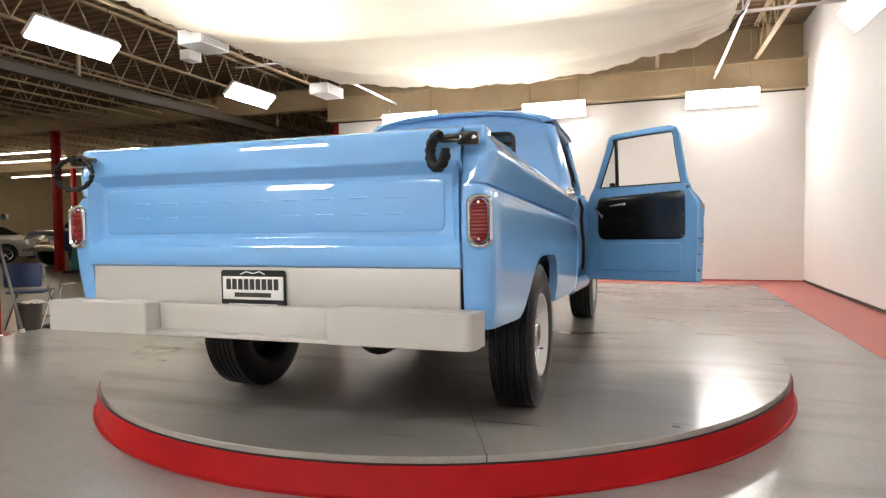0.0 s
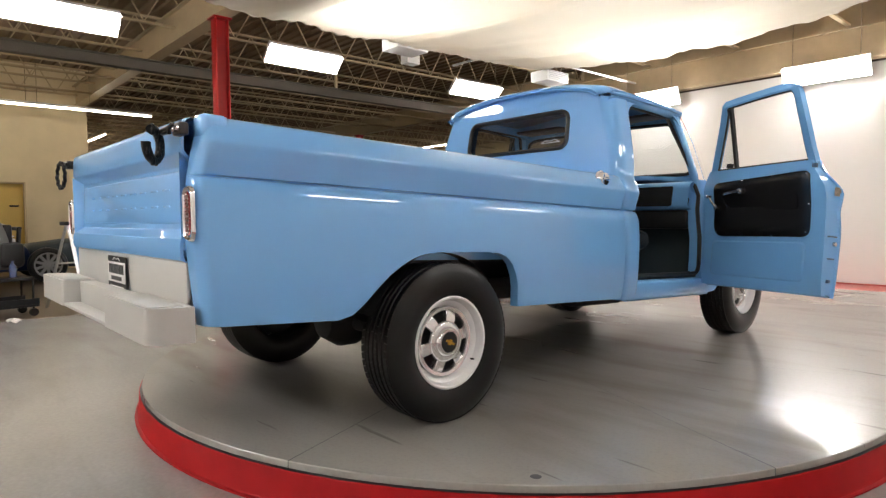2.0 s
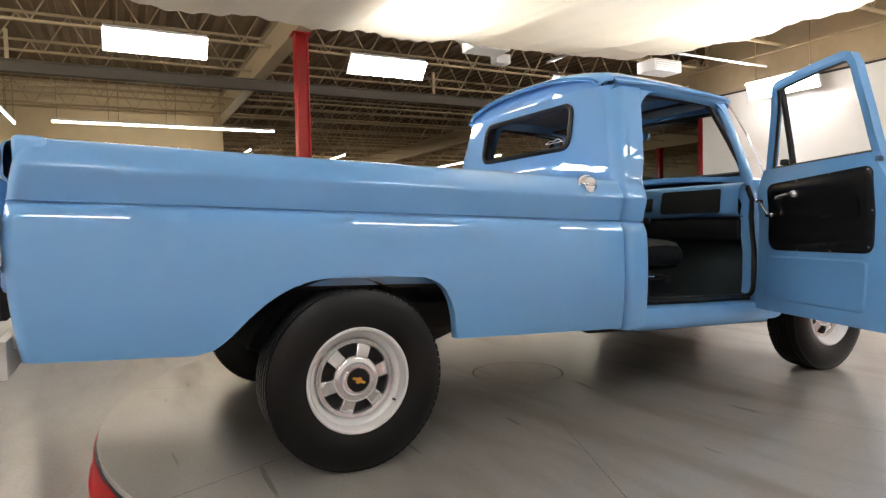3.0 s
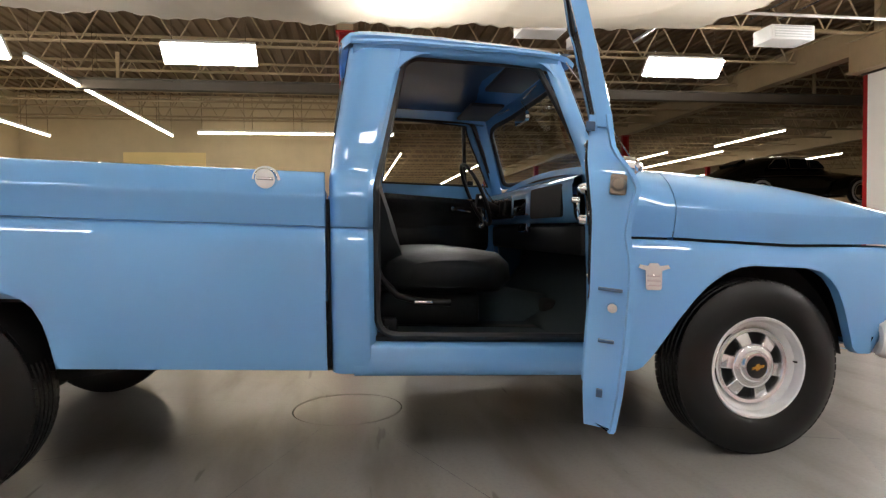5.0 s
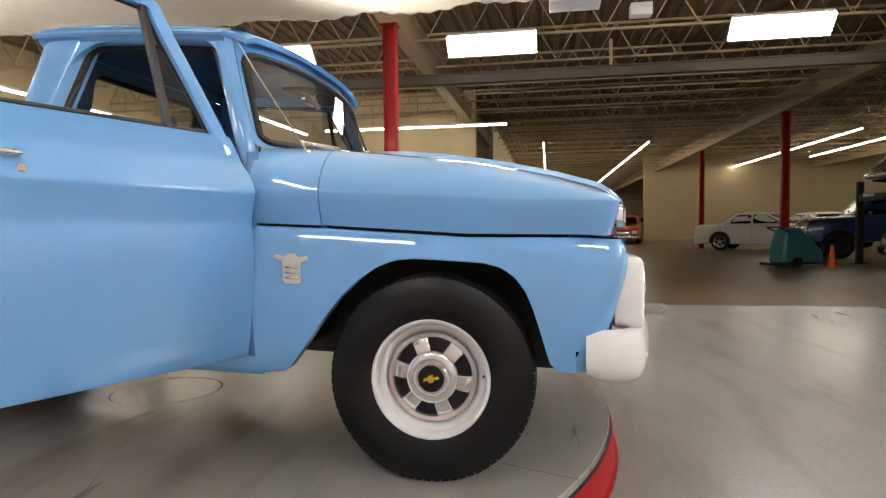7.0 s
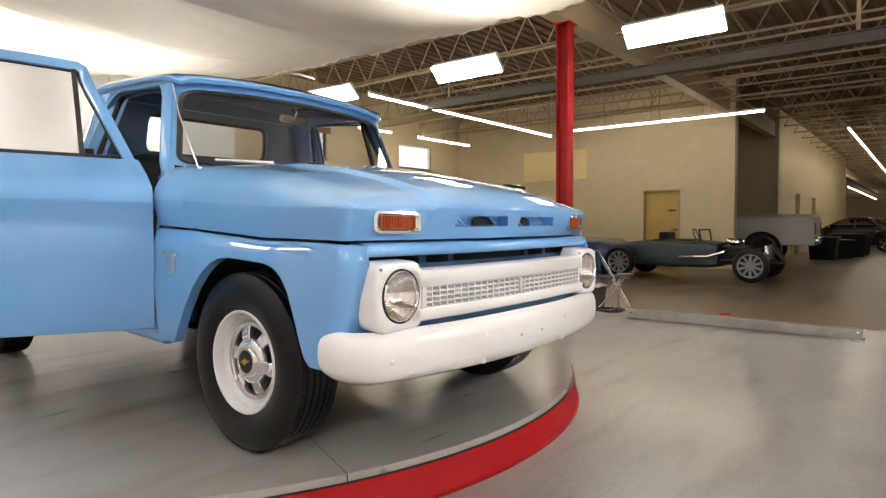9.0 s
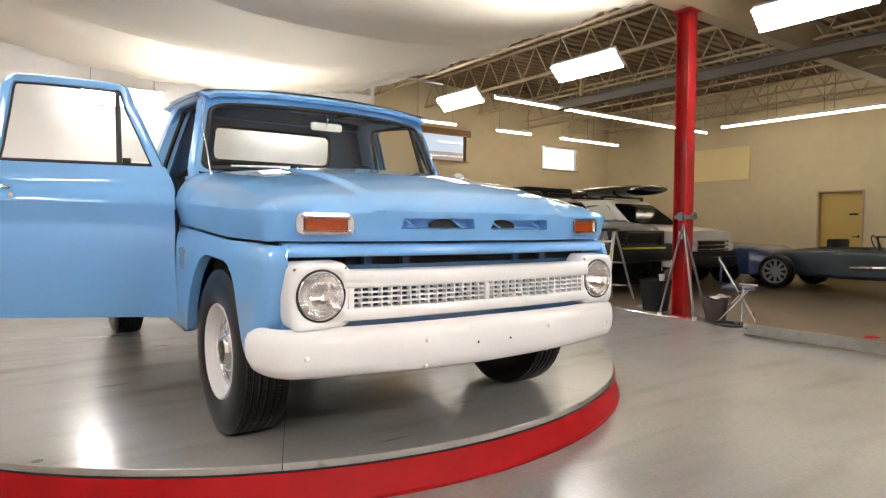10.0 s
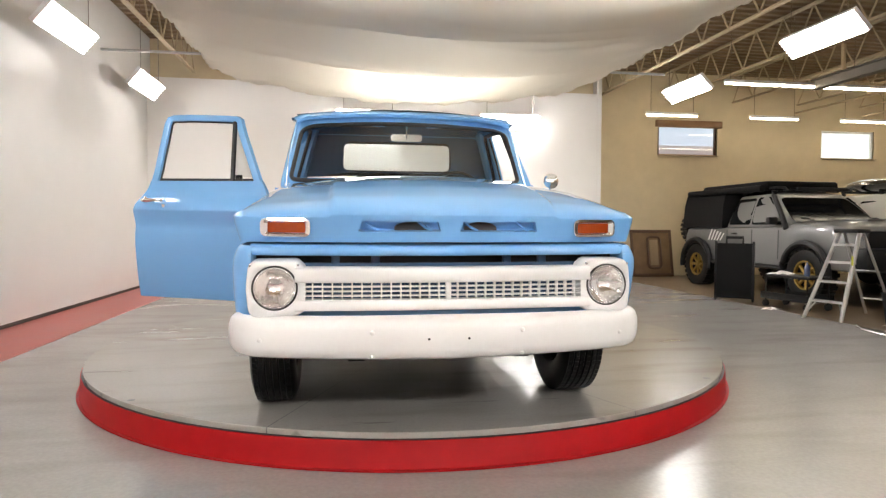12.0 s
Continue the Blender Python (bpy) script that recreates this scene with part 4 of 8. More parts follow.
def bonnet_z(x, y):
    """Top surface of bonnet and cowl."""
    a = abs(x)
    spine = interp(y, [0.9, 1.10, 1.25, 1.6, 1.9, 2.1, 2.25, 2.35, 2.42], [1.35, 1.362, 1.362, 1.350, 1.322, 1.290, 1.256, 1.225, 1.198])
    edge = interp(y, [0.9, 1.25, 1.8, 2.1, 2.25, 2.42], [1.312, 1.308, 1.284, 1.246, 1.214, 1.188])
    crease = interp(y, [0.9, 2.0, 2.42], [1.132, 1.145, 1.170])
    ax = 0.99
    if a < 0.80:
        z = spine + (edge - spine) * (a / 0.80) ** 2.0
    else:
        t = (a - 0.80) / (ax - 0.80)
        c = 0.174 + (a - 0.80) / 0.2446
        z = crease + (math.sqrt(max(0.0, 1 - c * c)) - 0.309) / 0.676 * (edge - crease)
    rise = interp(y, [1.25, 1.5, 2.4], [0, 0.8, 1])
    z += rise * (0.016 * raised(a) + 0.004 * math.exp(-((a - 0.522) / 0.014) ** 2))
    return z


def side_cap(y0, y1, n):
    """Flank from the seam up over the crease to the middle, over a stretch of y."""
    zs = [1.0105, 1.013, 1.03, 1.05, 1.09, 1.112]
    rows = []
    for y in seq(y0, y1, n):
        row = [(side_x(z), y, z) for z in zs]
        xs = [0.989, 0.987, 0.984, 0.98, 0.975, 0.968, 0.958, 0.945, 0.92, 0.88, 0.83, 0.77, 0.7, 0.66, 0.635, 0.605, 0.575, 0.47, 0.36, 0.24, 0.12, 0.0]
        row += [(x, y, bonnet_z(x, y)) for x in xs]
        rows.append(row + [(-p[0], p[1], p[2]) for p in row[-2::-1]])
    return rows


cowl_rows = side_cap(0.968, 1.238, 7)
body_part("cowl", merge(loft(cowl_rows), loft([cowl_rows[-1], [(p[0] * 0.97, p[1] - 0.002, p[2] - 0.03) for p in cowl_rows[-1]]]), loft([cowl_rows[0], [(p[0] * 0.95, p[1], p[2] - 0.03) for p in cowl_rows[0]]])))
body_part("cowl_vent", box(-0.35, 1.13, 1.325, 0.35, 1.19, 1.345, 0.002), BLUE)

# bonnet: side strips wrap round the nose
def nose_point(x, w):
    """Front skin of the bonnet between the columns beside the air slots; w runs up from 0 to 1."""
    t = 1 - abs(x) / 0.919
    k = 0.76 + 0.24 * t
    seam = 1.0135 + interp(k, [0, 0.34, 0.60, 0.8, 1], [0, 0.001, 0.024, 0.028, 0.032])
    top = nose_top(x)
    f = 0.10 + 0.85 * w
    inn = interp(f, [0.10, 0.35, 0.65, 0.85, 0.95], [0.027, 0.018, 0.007, 0.002, 0.0003])
    return (x, 2.325 + 0.085 * (1 - (1 - t) ** 2) - inn, seam + (top - seam) * f)


SLOTS = ((0.222, 0.0, 0.517), (-0.254, -0.517, 0.0))


def slot_outline(cx):
    return roundpoly([(cx - 0.192, 0.34), (cx + 0.192, 0.34), (cx + 0.178, 0.76), (cx - 0.178, 0.76)], [0.018] * 4, 6, 10)


def nose_panel():
    out = []
    for cx, x0, x1 in SLOTS:
        rect = roundpoly([(x0, 0.0), (x1, 0.0), (x1, 1.0), (x0, 1.0)], [0.0005] * 4, 6, 10)
        hole = [(a, 0.55 + (b - 0.55) * 1.0) for a, b in slot_outline(cx)]
        out.append(ring(rect, hole, nose_point, 4))
    return merge(*out)


def bonnet():
    # outline of the crease in plan: right rear, corner, nose, left
    def crease_pt(s):
        """s 0..1 from right rear to the centre of the nose; returns x, y."""
        if s < 0.62:
            return 0.989, 1.2425 + (2.255 - 1.2425) * s / 0.62
        if s < 0.76:
            a = radians(90 * (s - 0.62) / 0.14)
            return 0.989 - 0.07 * (1 - math.cos(a)), 2.255 + 0.07 * math.sin(a)
        t = (s - 0.76) / 0.24
        return 0.919 * (1 - t), 2.325 + 0.085 * (1 - (1 - t) ** 2)
    nose_x = (0.919, 0.87, 0.81, 0.75, 0.69, 0.63, 0.585, 0.565, 0.555, 0.545, 0.535, 0.526, 0.517, 0.46, 0.40, 0.34, 0.28, 0.22, 0.16, 0.10, 0.05, 0.0)
    S = [0.62 * k / 26 for k in range(26)] + [0.62 + 0.14 * k / 10 for k in range(10)] + [0.76 + 0.24 * (1 - a / 0.919) for a in nose_x]
    rows = []
    for s in S:
        x, y = crease_pt(s)
        x2, y2 = crease_pt(min(1, s + 0.004))
        x1, y1 = crease_pt(max(0, s - 0.004))
        tx, ty = x2 - x1, y2 - y1
        L = math.hypot(tx, ty)
        nx_, ny_ = (ty / L, -tx / L)       # outward
        seam = 1.0135 + interp(s, [0, 0.34, 0.60, 0.8, 1], [0, 0.001, 0.024, 0.028, 0.032])
        top = bonnet_z(min(x, 0.989), y) if s < 0.62 else interp(s, [0.62, 0.76], [bonnet_z(0.989, 2.235), 1.162]) if s < 0.76 else nose_top(x)
        row = []
        for f, inn in ((0.0, 0.075), (0.0, 0.030), (0.10, 0.027), (0.35, 0.018), (0.65, 0.007), (0.85, 0.002), (0.95, 0.0003), (1.0, 0.0)):
            z = seam + (top - seam) * f + (0.004 if (f == 0 and inn > 0.035) else 0)
            row.append((x - nx_ * inn, y - ny_ * inn, z))
        rows.append(row)
    V, F = loft(rows)
    n_r = len(rows[0])
    first = next(i for i, r in enumerate(rows) if i >= 36 and r[7][0] < 0.5175)
    F = [q for q in F if not (q[0] // n_r >= first and 2 <= q[0] % n_r < 6)]
    half = (V, F)
    # top skin: columns from the cowl to the corner and the nose, rows shared with the flank
    tops = [r[-1] for r in rows]
    cols = []
    for p in tops[26:]:
        edge = 0.10 if p[0] < 0.93 else 0.03
        col = []
        for q in tops[:27]:
            v = (q[1] - 1.2425) / (2.255 - 1.2425)
            yy = 1.2425 + (p[1] - 1.2425) * v
            zz = bonnet_z(p[0], yy)
            w = min(1.0, (p[1] - yy) / edge)
            w = w * (2 - w)
            col.append((p[0], yy, zz * w + p[2] * (1 - w)))
        cols.append(col)
    cols[0] = tops[:27]
    half = merge(half, loft(cols))
    rear = rows[0] + [c[0] for c in cols[1:]]
    back_edge = loft([rear, [(p[0] * 0.985, p[1] + 0.002, p[2] - 0.03) for p in rear]])
    h = merge(half, back_edge)
    return merge(h, mirror(h), nose_panel())


bon = body_part("bonnet", bonnet(), sharp=62)
# two air slots in the nose: real openings with a blue pocket; a black plate imitates the dark duct
for (cx, x0, x1), (h0, h1) in zip(SLOTS, ((0.085, 0.245), (-0.25, -0.09))):
    o = slot_outline(cx)
    lip = [nose_point(a, b) for a, b in o]
    deep = [(p[0], p[1] - 0.055, p[2] + 0.006) for p in lip]
    n_o = len(o)
    body_part("slot_pocket", merge(loft([lip, [(p[0], p[1] - 0.012, p[2]) for p in lip], deep], closed=True), (deep, [tuple(range(n_o))])), BLUE, bon, "blue pressed pocket of the air slot")
    mz = [nose_point(cx, w)[2] for w in (0.34, 0.76)]
    yb = nose_point(cx, 0.5)[1] - 0.050
    arch = [(h0, mz[0] + 0.002)] + [((h0 + h1) / 2 - (h1 - h0) / 2 * math.cos(radians(15 * k)), mz[0] + 0.014 + (mz[1] - mz[0] - 0.018) * math.sin(radians(15 * k))) for k in range(13)] + [(h1, mz[0] + 0.002)]
    body_part("duct_shade_plate", slab(arch, lambda a, b: (a, yb - 0.004, b), lambda a, b: (a, yb + 0.006, b)), SEAL_AND_GAP, bon, "black plate for the dark duct opening behind the slot")
    for q in (-0.12, 0.135):
        body_part("slot_stay", tube([(cx + q - 0.035, yb + 0.012, mz[0] + 0.004), (cx + q, yb + 0.018, mz[0] + 0.020), (cx + q + 0.03, yb + 0.012, mz[1] - 0.004)], 0.006, 6), BLUE, bon)

# turn signals on the nose
for s in (-1, 1):
    cx, cz = s * 0.746, 1.112
    yy = 2.325 + 0.085 * (1 - (0.746 / 0.919) ** 2)
    tilt = lambda a, b: yy - 0.004 + (a - cx) * (-s) * 0.155
    o = roundpoly([(cx - 0.113, cz - 0.042), (cx + 0.113, cz - 0.042), (cx + 0.113, cz + 0.042), (cx - 0.113, cz + 0.042)], 0.030, 5, 3)
    i_ = roundpoly([(cx - 0.101, cz - 0.032), (cx + 0.101, cz - 0.032), (cx + 0.101, cz + 0.032), (cx - 0.101, cz + 0.032)], 0.022, 5, 3)
    k_ = roundpoly([(cx - 0.085 - s * 0.006, cz - 0.024), (cx + 0.085 - s * 0.006, cz - 0.024), (cx + 0.085 - s * 0.006, cz + 0.024), (cx - 0.085 - s * 0.006, cz + 0.024)], 0.006, 5, 3)
    ts = body_part("turn_signal", loft([[(a, tilt(a, b) - 0.012, b) for a, b in o], [(a, tilt(a, b) + 0.010, b) for a, b in o], [(a, tilt(a, b) + 0.012, b) for a, b in i_], [(a, tilt(a, b) + 0.002, b) for a, b in k_]], closed=True), CHROME, label="amber turn signal in a polished metal bezel")
    body_part("lens", ([(a, tilt(a, b) + 0.004, b) for a, b in k_], [tuple(range(len(k_)))]), AMBER, ts, "amber lens")
    for q in seq(-0.076, 0.064, 11):
        body_part("lens_rib", box(cx + q - 0.0012 + (0.006 if s < 0 else 0), tilt(cx + q, cz) + 0.0035, cz - 0.021, cx + q + 0.0012 + (0.006 if s < 0 else 0), tilt(cx + q, cz) + 0.0055, cz + 0.021), AMBER, ts)

# front wings
FRONT_ARCH = ([0.9, 1.07, 1.10, 1.14, 1.19, 1.25, 1.32, 1.39, 1.46, 1.53, 1.60, 1.85, 1.91, 1.96, 2.00, 2.03, 2.055, 2.08, 2.11, 2.40],
              [0.440, 0.447, 0.462, 0.510, 0.580, 0.664, 0.752, 0.822, 0.872, 0.902, 0.912, 0.914, 0.902, 0.872, 0.820, 0.745, 0.660, 0.575, 0.548, 0.552])


def front_end(z):
    return interp(z, [0.54, 0.60, 0.70, 0.80, 0.90, 0.96, 1.0, 1.02], [2.215, 2.245, 2.285, 2.318, 2.345, 2.352, 2.345, 2.335])


def wing():
    ys = seq(0.970, 1.06, 4) + seq(1.08, 1.62, 26) + seq(1.68, 1.84, 4) + seq(1.87, 2.11, 18) + [2.14, 2.17]
    lows = [0.0, 0.0, 0.05, 0.18, 0.35, 0.55, 0.72, 0.84, 0.92, 0.97, 1.0]
    ups = [0.975, 0.985, 0.993, 0.998, 1.001, 1.002, 1.002]
    cols = []
    r = 0.075
    def col(y, a=None, inner=None):
        pts = []
        for i, f in enumerate(lows + ups):
            b = interp(y, *FRONT_ARCH)
            lift = interp(y, [1.80, 2.2], [0.0, 0.024])
            z = b + (0.965 + lift * 0.5 - b) * f if i < len(lows) else f + lift
            sx = side_x(min(z - lift, 1.002))
            if a is None and inner is None:
                p = [sx, y, z]
            elif inner is None:
                fe = front_end(z)
                p = [sx - r + r * math.cos(a), fe - r + r * math.sin(a), z]
            else:
                p = [inner, front_end(z) + 0.004, z]
            if i == 0:
                p[0] -= 0.05
            if i == 1:
                p[0] -= 0.002
            if i == len(lows + ups) - 2:
                p[0] -= 0.008
            if i == len(lows + ups) - 1:
                p[0] -= 0.016
                p[2] -= 0.035
            pts.append(p)
        return pts
    cols = [col(y) for y in ys]
    for k in range(0, 7):
        cols.append(col(2.3, radians(15 * k)))
    cols.append(col(2.3, None, 0.906))
    cols.append(col(2.3, None, 0.898))
    fl = loft([cols[-1], [(p[0] - 0.006, p[1] - 0.02, p[2]) for p in cols[-1]], [(p[0] - 0.010, p[1] - 0.10, p[2]) for p in cols[-1]]])
    re = loft([cols[0], [(p[0] - 0.05, p[1] + 0.003, p[2]) for p in cols[0]]])
    return merge(loft(cols), fl, re)


# black strips added so the bonnet gap looks shaded
for s in (-1, 1):
    body_part("seam_shadow_strip", box(s * 0.885 - 0.008, 0.99, 0.95, s * 0.885 + 0.008, 2.15, 1.045), SEAL_AND_GAP, label="added black strip for the shade inside the bonnet gap")


wg = wing()
body_part("front_wing", wg, even=True)
body_part("front_wing", mirror(wg), even=True)

# header panel over the grille and valance under it
def bowed(prof, half, n=17, bow=0.045):
    return loft([[(x, y + bow * (1 - (x / half) ** 2), z) for y, z in prof] for x in seq(-half, half, n)])


body_part("grille_header", bowed([(2.22, 1.032), (2.310, 1.032), (2.332, 1.026), (2.342, 1.010), (2.342, 0.995), (2.33, 0.982), (2.22, 0.974)], 0.905, bow=0.05))
body_part("front_valance", bowed([(2.24, 0.735), (2.29, 0.73), (2.30, 0.715), (2.285, 0.60), (2.26, 0.57), (2.20, 0.565)], 0.905, bow=0.05))
# panel and stays behind the grille carry the shade in their colour
body_part("grille_back_panel", bowed([(2.26, 0.94), (2.265, 0.72)], 0.90, bow=0.045), BLUE_SHADED, label="blue panel behind the grille, darkened for shade")
# black boxes stand for the dark round the radiator
body_part("radiator_support", merge(box(-0.60, 2.20, 0.70, 0.60, 2.235, 0.99), box(-0.90, 2.15, 0.60, 0.90, 2.20, 0.99)), SEAL_AND_GAP, label="radiator boxes, black to stand for the unlit engine bay")
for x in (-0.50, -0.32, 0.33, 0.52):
    body_part("grille_stay", box(x - 0.02, 2.26, 0.93, x + 0.02, 2.29, 0.985, 0.004), BLUE_SHADED)

# white grille with headlight housings
def grille_y(x):
    return 2.40 + 0.045 * (1 - (x / 0.92) ** 2)


gr = body_part("grille", merge(*[loft([[(x, grille_y(x) + dy, z) for dy, z in prof] for x in seq(-0.70, 0.70, 15)]) for prof in (
    [(-0.06, 0.868), (0.0, 0.868), (0.004, 0.872), (0.003, 0.924), (-0.002, 0.931), (-0.012, 0.934), (-0.06, 0.934)],
    [(-0.06, 0.736), (-0.008, 0.736), (0.001, 0.740), (0.004, 0.746), (0.004, 0.781), (0.0, 0.785), (-0.06, 0.785)])]), WHITE_PAINT, label="white painted grille with a mesh of slots")
bars = []
for k in range(5):
    z = 0.785 + 0.083 * k / 4
    bars.append(loft([[(x, grille_y(x) + dy, z + dz) for dy, dz in ((-0.03, -0.0025), (-0.004, -0.003), (-0.004, 0.003), (-0.03, 0.0025))] for x in seq(-0.665, 0.665, 15)], closed=True))
for k in range(31):
    x = -0.665 + 1.33 * k / 30
    w = 0.0032 if k not in (0, 15, 30) else 0.012
    bars.append(box(x - w, grille_y(x) - 0.03, 0.784, x + w, grille_y(x) - 0.002, 0.869))
body_part("grille_mesh", merge(*bars), WHITE_PAINT, gr, "white slotted mesh")
body_part("centre_badge", box(-0.012, grille_y(0) - 0.002, 0.79, 0.012, grille_y(0) + 0.008, 0.862, 0.004), WHITE_PAINT, gr)
for s in (-1, 1):
    cx, cz, yb = s * 0.788, 0.842, 2.390
    o = roundpoly([(s * 0.655, 0.735), (s * 0.69, 0.712), (s * 0.905, 0.706), (s * 0.917, 0.835), (s * 0.905, 0.965), (s * 0.69, 0.968), (s * 0.655, 0.932)], [0.02, 0.05, 0.05, 0.2, 0.05, 0.05, 0.02], 6, 2)
    n_o = len(o)
    def circ(r, z=cz):
        ang = [math.atan2(b - cz, a - cx) for a, b in o]
        return [(cx + r * math.cos(t), cz + r * math.sin(t)) for t in ang]
    rows = [[(a, yb - 0.08, b) for a, b in o], [(a, yb, b) for a, b in o], [(cx + (a - cx) * 0.97, yb + 0.014, cz + (b - cz) * 0.97) for a, b in o], [(cx + (a - cx) * 0.92, yb + 0.020, cz + (b - cz) * 0.92) for a, b in o], [(a, yb + 0.022, b) for a, b in circ(0.108)], [(a, yb + 0.018, b) for a, b in circ(0.100)], [(a, yb - 0.03, b) for a, b in circ(0.096)]]
    hs = body_part("headlight_housing", loft(rows, closed=True), WHITE_PAINT, gr, "white painted headlight housing", sharp=45)
    hl = body_part("headlight", lathe([(0.097, 0.010), (0.096, 0.024), (0.092, 0.028), (0.088, 0.023), (0.087, 0.008)], 40, "y", (cx, yb, cz)), CHROME, label="round clear headlight with a chrome rim")
    body_part("gasket", lathe([(0.1025, 0.018), (0.1015, 0.0235), (0.0985, 0.0245), (0.0965, 0.021), (0.0965, 0.010)], 40, "y", (cx, yb, cz)), SEAL_AND_GAP, hl, "dark rubber gasket")
    body_part("reflector", lathe([(0.0001, -0.055), (0.03, -0.05), (0.06, -0.028), (0.087, 0.012)], 32, "y", (cx, yb, cz)), REFLECTOR, hl, "bright silver reflector")
    body_part("lens", lathe([(0.0001, 0.040), (0.03, 0.039), (0.06, 0.033), (0.08, 0.024), (0.088, 0.014)], 32, "y", (cx, yb, cz)), LENS, hl, "clear fluted glass lens").visible_shadow = False
    body_part("flute", merge(*[box(cx + dx - 0.0015, yb + 0.012, cz - h, cx + dx + 0.0015, yb + 0.016, cz + h) for dx, h in ((-0.05, 0.05), (-0.025, 0.07), (0.0, 0.078), (0.025, 0.07), (0.05, 0.05))]), LENS, hl)
    for a, b in ((s * 0.685, 0.945), (s * 0.895, 0.945)):
        body_part("screw", lathe([(0.0001, 0.003), (0.005, 0.002), (0.006, -0.004)], 8, "y", (a, yb + 0.021, b)), STEEL, gr)

# front bumper: white, wraps round the corners
def front_bumper():
    sec = [(-0.012, 0.515), (0.006, 0.518), (0.028, 0.535), (0.040, 0.57), (0.044, 0.62), (0.042, 0.665), (0.032, 0.70), (0.012, 0.718), (-0.008, 0.722), (-0.014, 0.70), (0.018, 0.66), (0.022, 0.61), (0.016, 0.56)]
    rows = []
    path = []
    for x in seq(0, 0.86, 15):
        path.append((x, 2.468 - 0.088 * (x / 0.86) ** 2.2))
    x0, y0 = path[-1]
    for k in range(1, 13):
        a = radians(10 + 80 * k / 12)
        path.append((x0 + 0.110 * (math.sin(a) - math.sin(radians(10))) / (1 - math.sin(radians(10))), y0 - 0.13 * (math.cos(radians(10)) - math.cos(a))))
    path.append((path[-1][0] + 0.002, path[-1][1] - 0.025))
    path.append((path[-1][0] - 0.002, path[-1][1] - 0.02))
    for i, (x, y) in enumerate(path):
        xa, ya = path[max(0, i - 1)]
        xb, yb = path[min(len(path) - 1, i + 1)]
        tx, ty = (xb - xa, yb - ya)
        L = math.hypot(tx, ty)
        nx_, ny_ = -ty / L, tx / L
        if ny_ < 0 and i < 5:
            nx_, ny_ = -nx_, -ny_
        shrink = interp(i, [0, len(path) - 3, len(path) - 1], [1, 0.86, 0.70])
        rows.append([(x + nx_ * d, y + ny_ * d, 0.62 + (z - 0.62) * shrink) for d, z in sec])
    d = loft(rows, closed=True)
    end = rows[-1]
    d = (d[0], d[1] + [tuple((len(rows) - 1) * len(sec) + k for k in range(len(sec)))])
    return merge(d, mirror(d))


fb = body_part("front_bumper", front_bumper(), WHITE_PAINT, label="white painted steel front bumper", sharp=50)
for x, z in ((0.852, 0.612), (-0.852, 0.612), (0.355, 0.65), (-0.34, 0.65), (0.355, 0.54), (-0.34, 0.54)):
    yb = 2.511 - 0.088 * (abs(x) / 0.86) ** 2.2 - (0.015 if z < 0.6 else 0.002)
    body_part("bumper_bolt", lathe([(0.0001, 0.008), (0.008, 0.006), (0.013, 0.0), (0.013, -0.01)], 12, "y", (x, yb, z)), WHITE_PAINT, fb)
# bolt holes are only black discs, coloured like the shade inside
for x in (0.10, -0.085):
    body_part("plate_hole", lathe([(0.0001, 0.0022), (0.006, 0.002)], 10, "y", (x, 2.5115, 0.62)), SEAL_AND_GAP, fb, "small black disc for the dark of a bolt hole")

# side badges
for s in (-1, 1):
    bd = body_part("side_badge", slab([(1.100, 0.800), (1.108, 0.792), (1.162, 0.792), (1.170, 0.800), (1.172, 0.876), (1.098, 0.876)], lambda a, b: (s * 0.984, a, b), lambda a, b: (s * 0.9985, a, b)), SILVER, label="small bright metal wing badge")
    wings = [(1.066, 0.884), (1.074, 0.898), (1.108, 0.892), (1.118, 0.904), (1.152, 0.904), (1.162, 0.892), (1.198, 0.898), (1.206, 0.884), (1.172, 0.873), (1.098, 0.873)]
    body_part("badge_wing", slab(wings, lambda a, b: (s * 0.984, a, b), lambda a, b: (s * 1.001, a, b)), SILVER, bd)
    for zz in (0.812, 0.832, 0.852):
        body_part("badge_rib", box(s * 0.998 - 0.003, 1.108, zz - 0.003, s * 0.998 + 0.003, 1.162, zz + 0.003, 0.001), STEEL, bd)

# aerial and wipers
ae = body_part("aerial", lathe([(0.022, 0.0), (0.02, 0.012), (0.010, 0.022), (0.008, 0.05), (0.0001, 0.052)], 16, "z", (0.835, 1.155, 1.255)), CHROME, label="thin chrome aerial on the cowl")
body_part("mast", tube([(0.835, 1.155, 1.285), (0.80, 0.96, 1.57), (0.755, 0.80, 1.80)], 0.0035, 6), CHROME, ae)
for x in (0.32, -0.40):
    wp = body_part("wiper", tube([(x, 1.145, 1.345), (x + 0.10, 1.115, 1.355), (x + 0.28, 1.09, 1.352)], 0.006, 6), CHROME, label="chrome windscreen wiper")
    body_part("blade", tube([(x + 0.05, 1.12, 1.362), (x + 0.36, 1.072, 1.352)], 0.007, 6), CHROME, wp)

# ---- doors ----
HINGE = Vector((0.955, 0.965, 0.0))


def door_rear(z):
    return interp(z, [0.45, 0.50, 1.0, 1.10, 1.16, 1.22, 1.27, 1.33], [-0.030, -0.040, -0.042, -0.045, -0.038, -0.005, 0.035, 0.055])


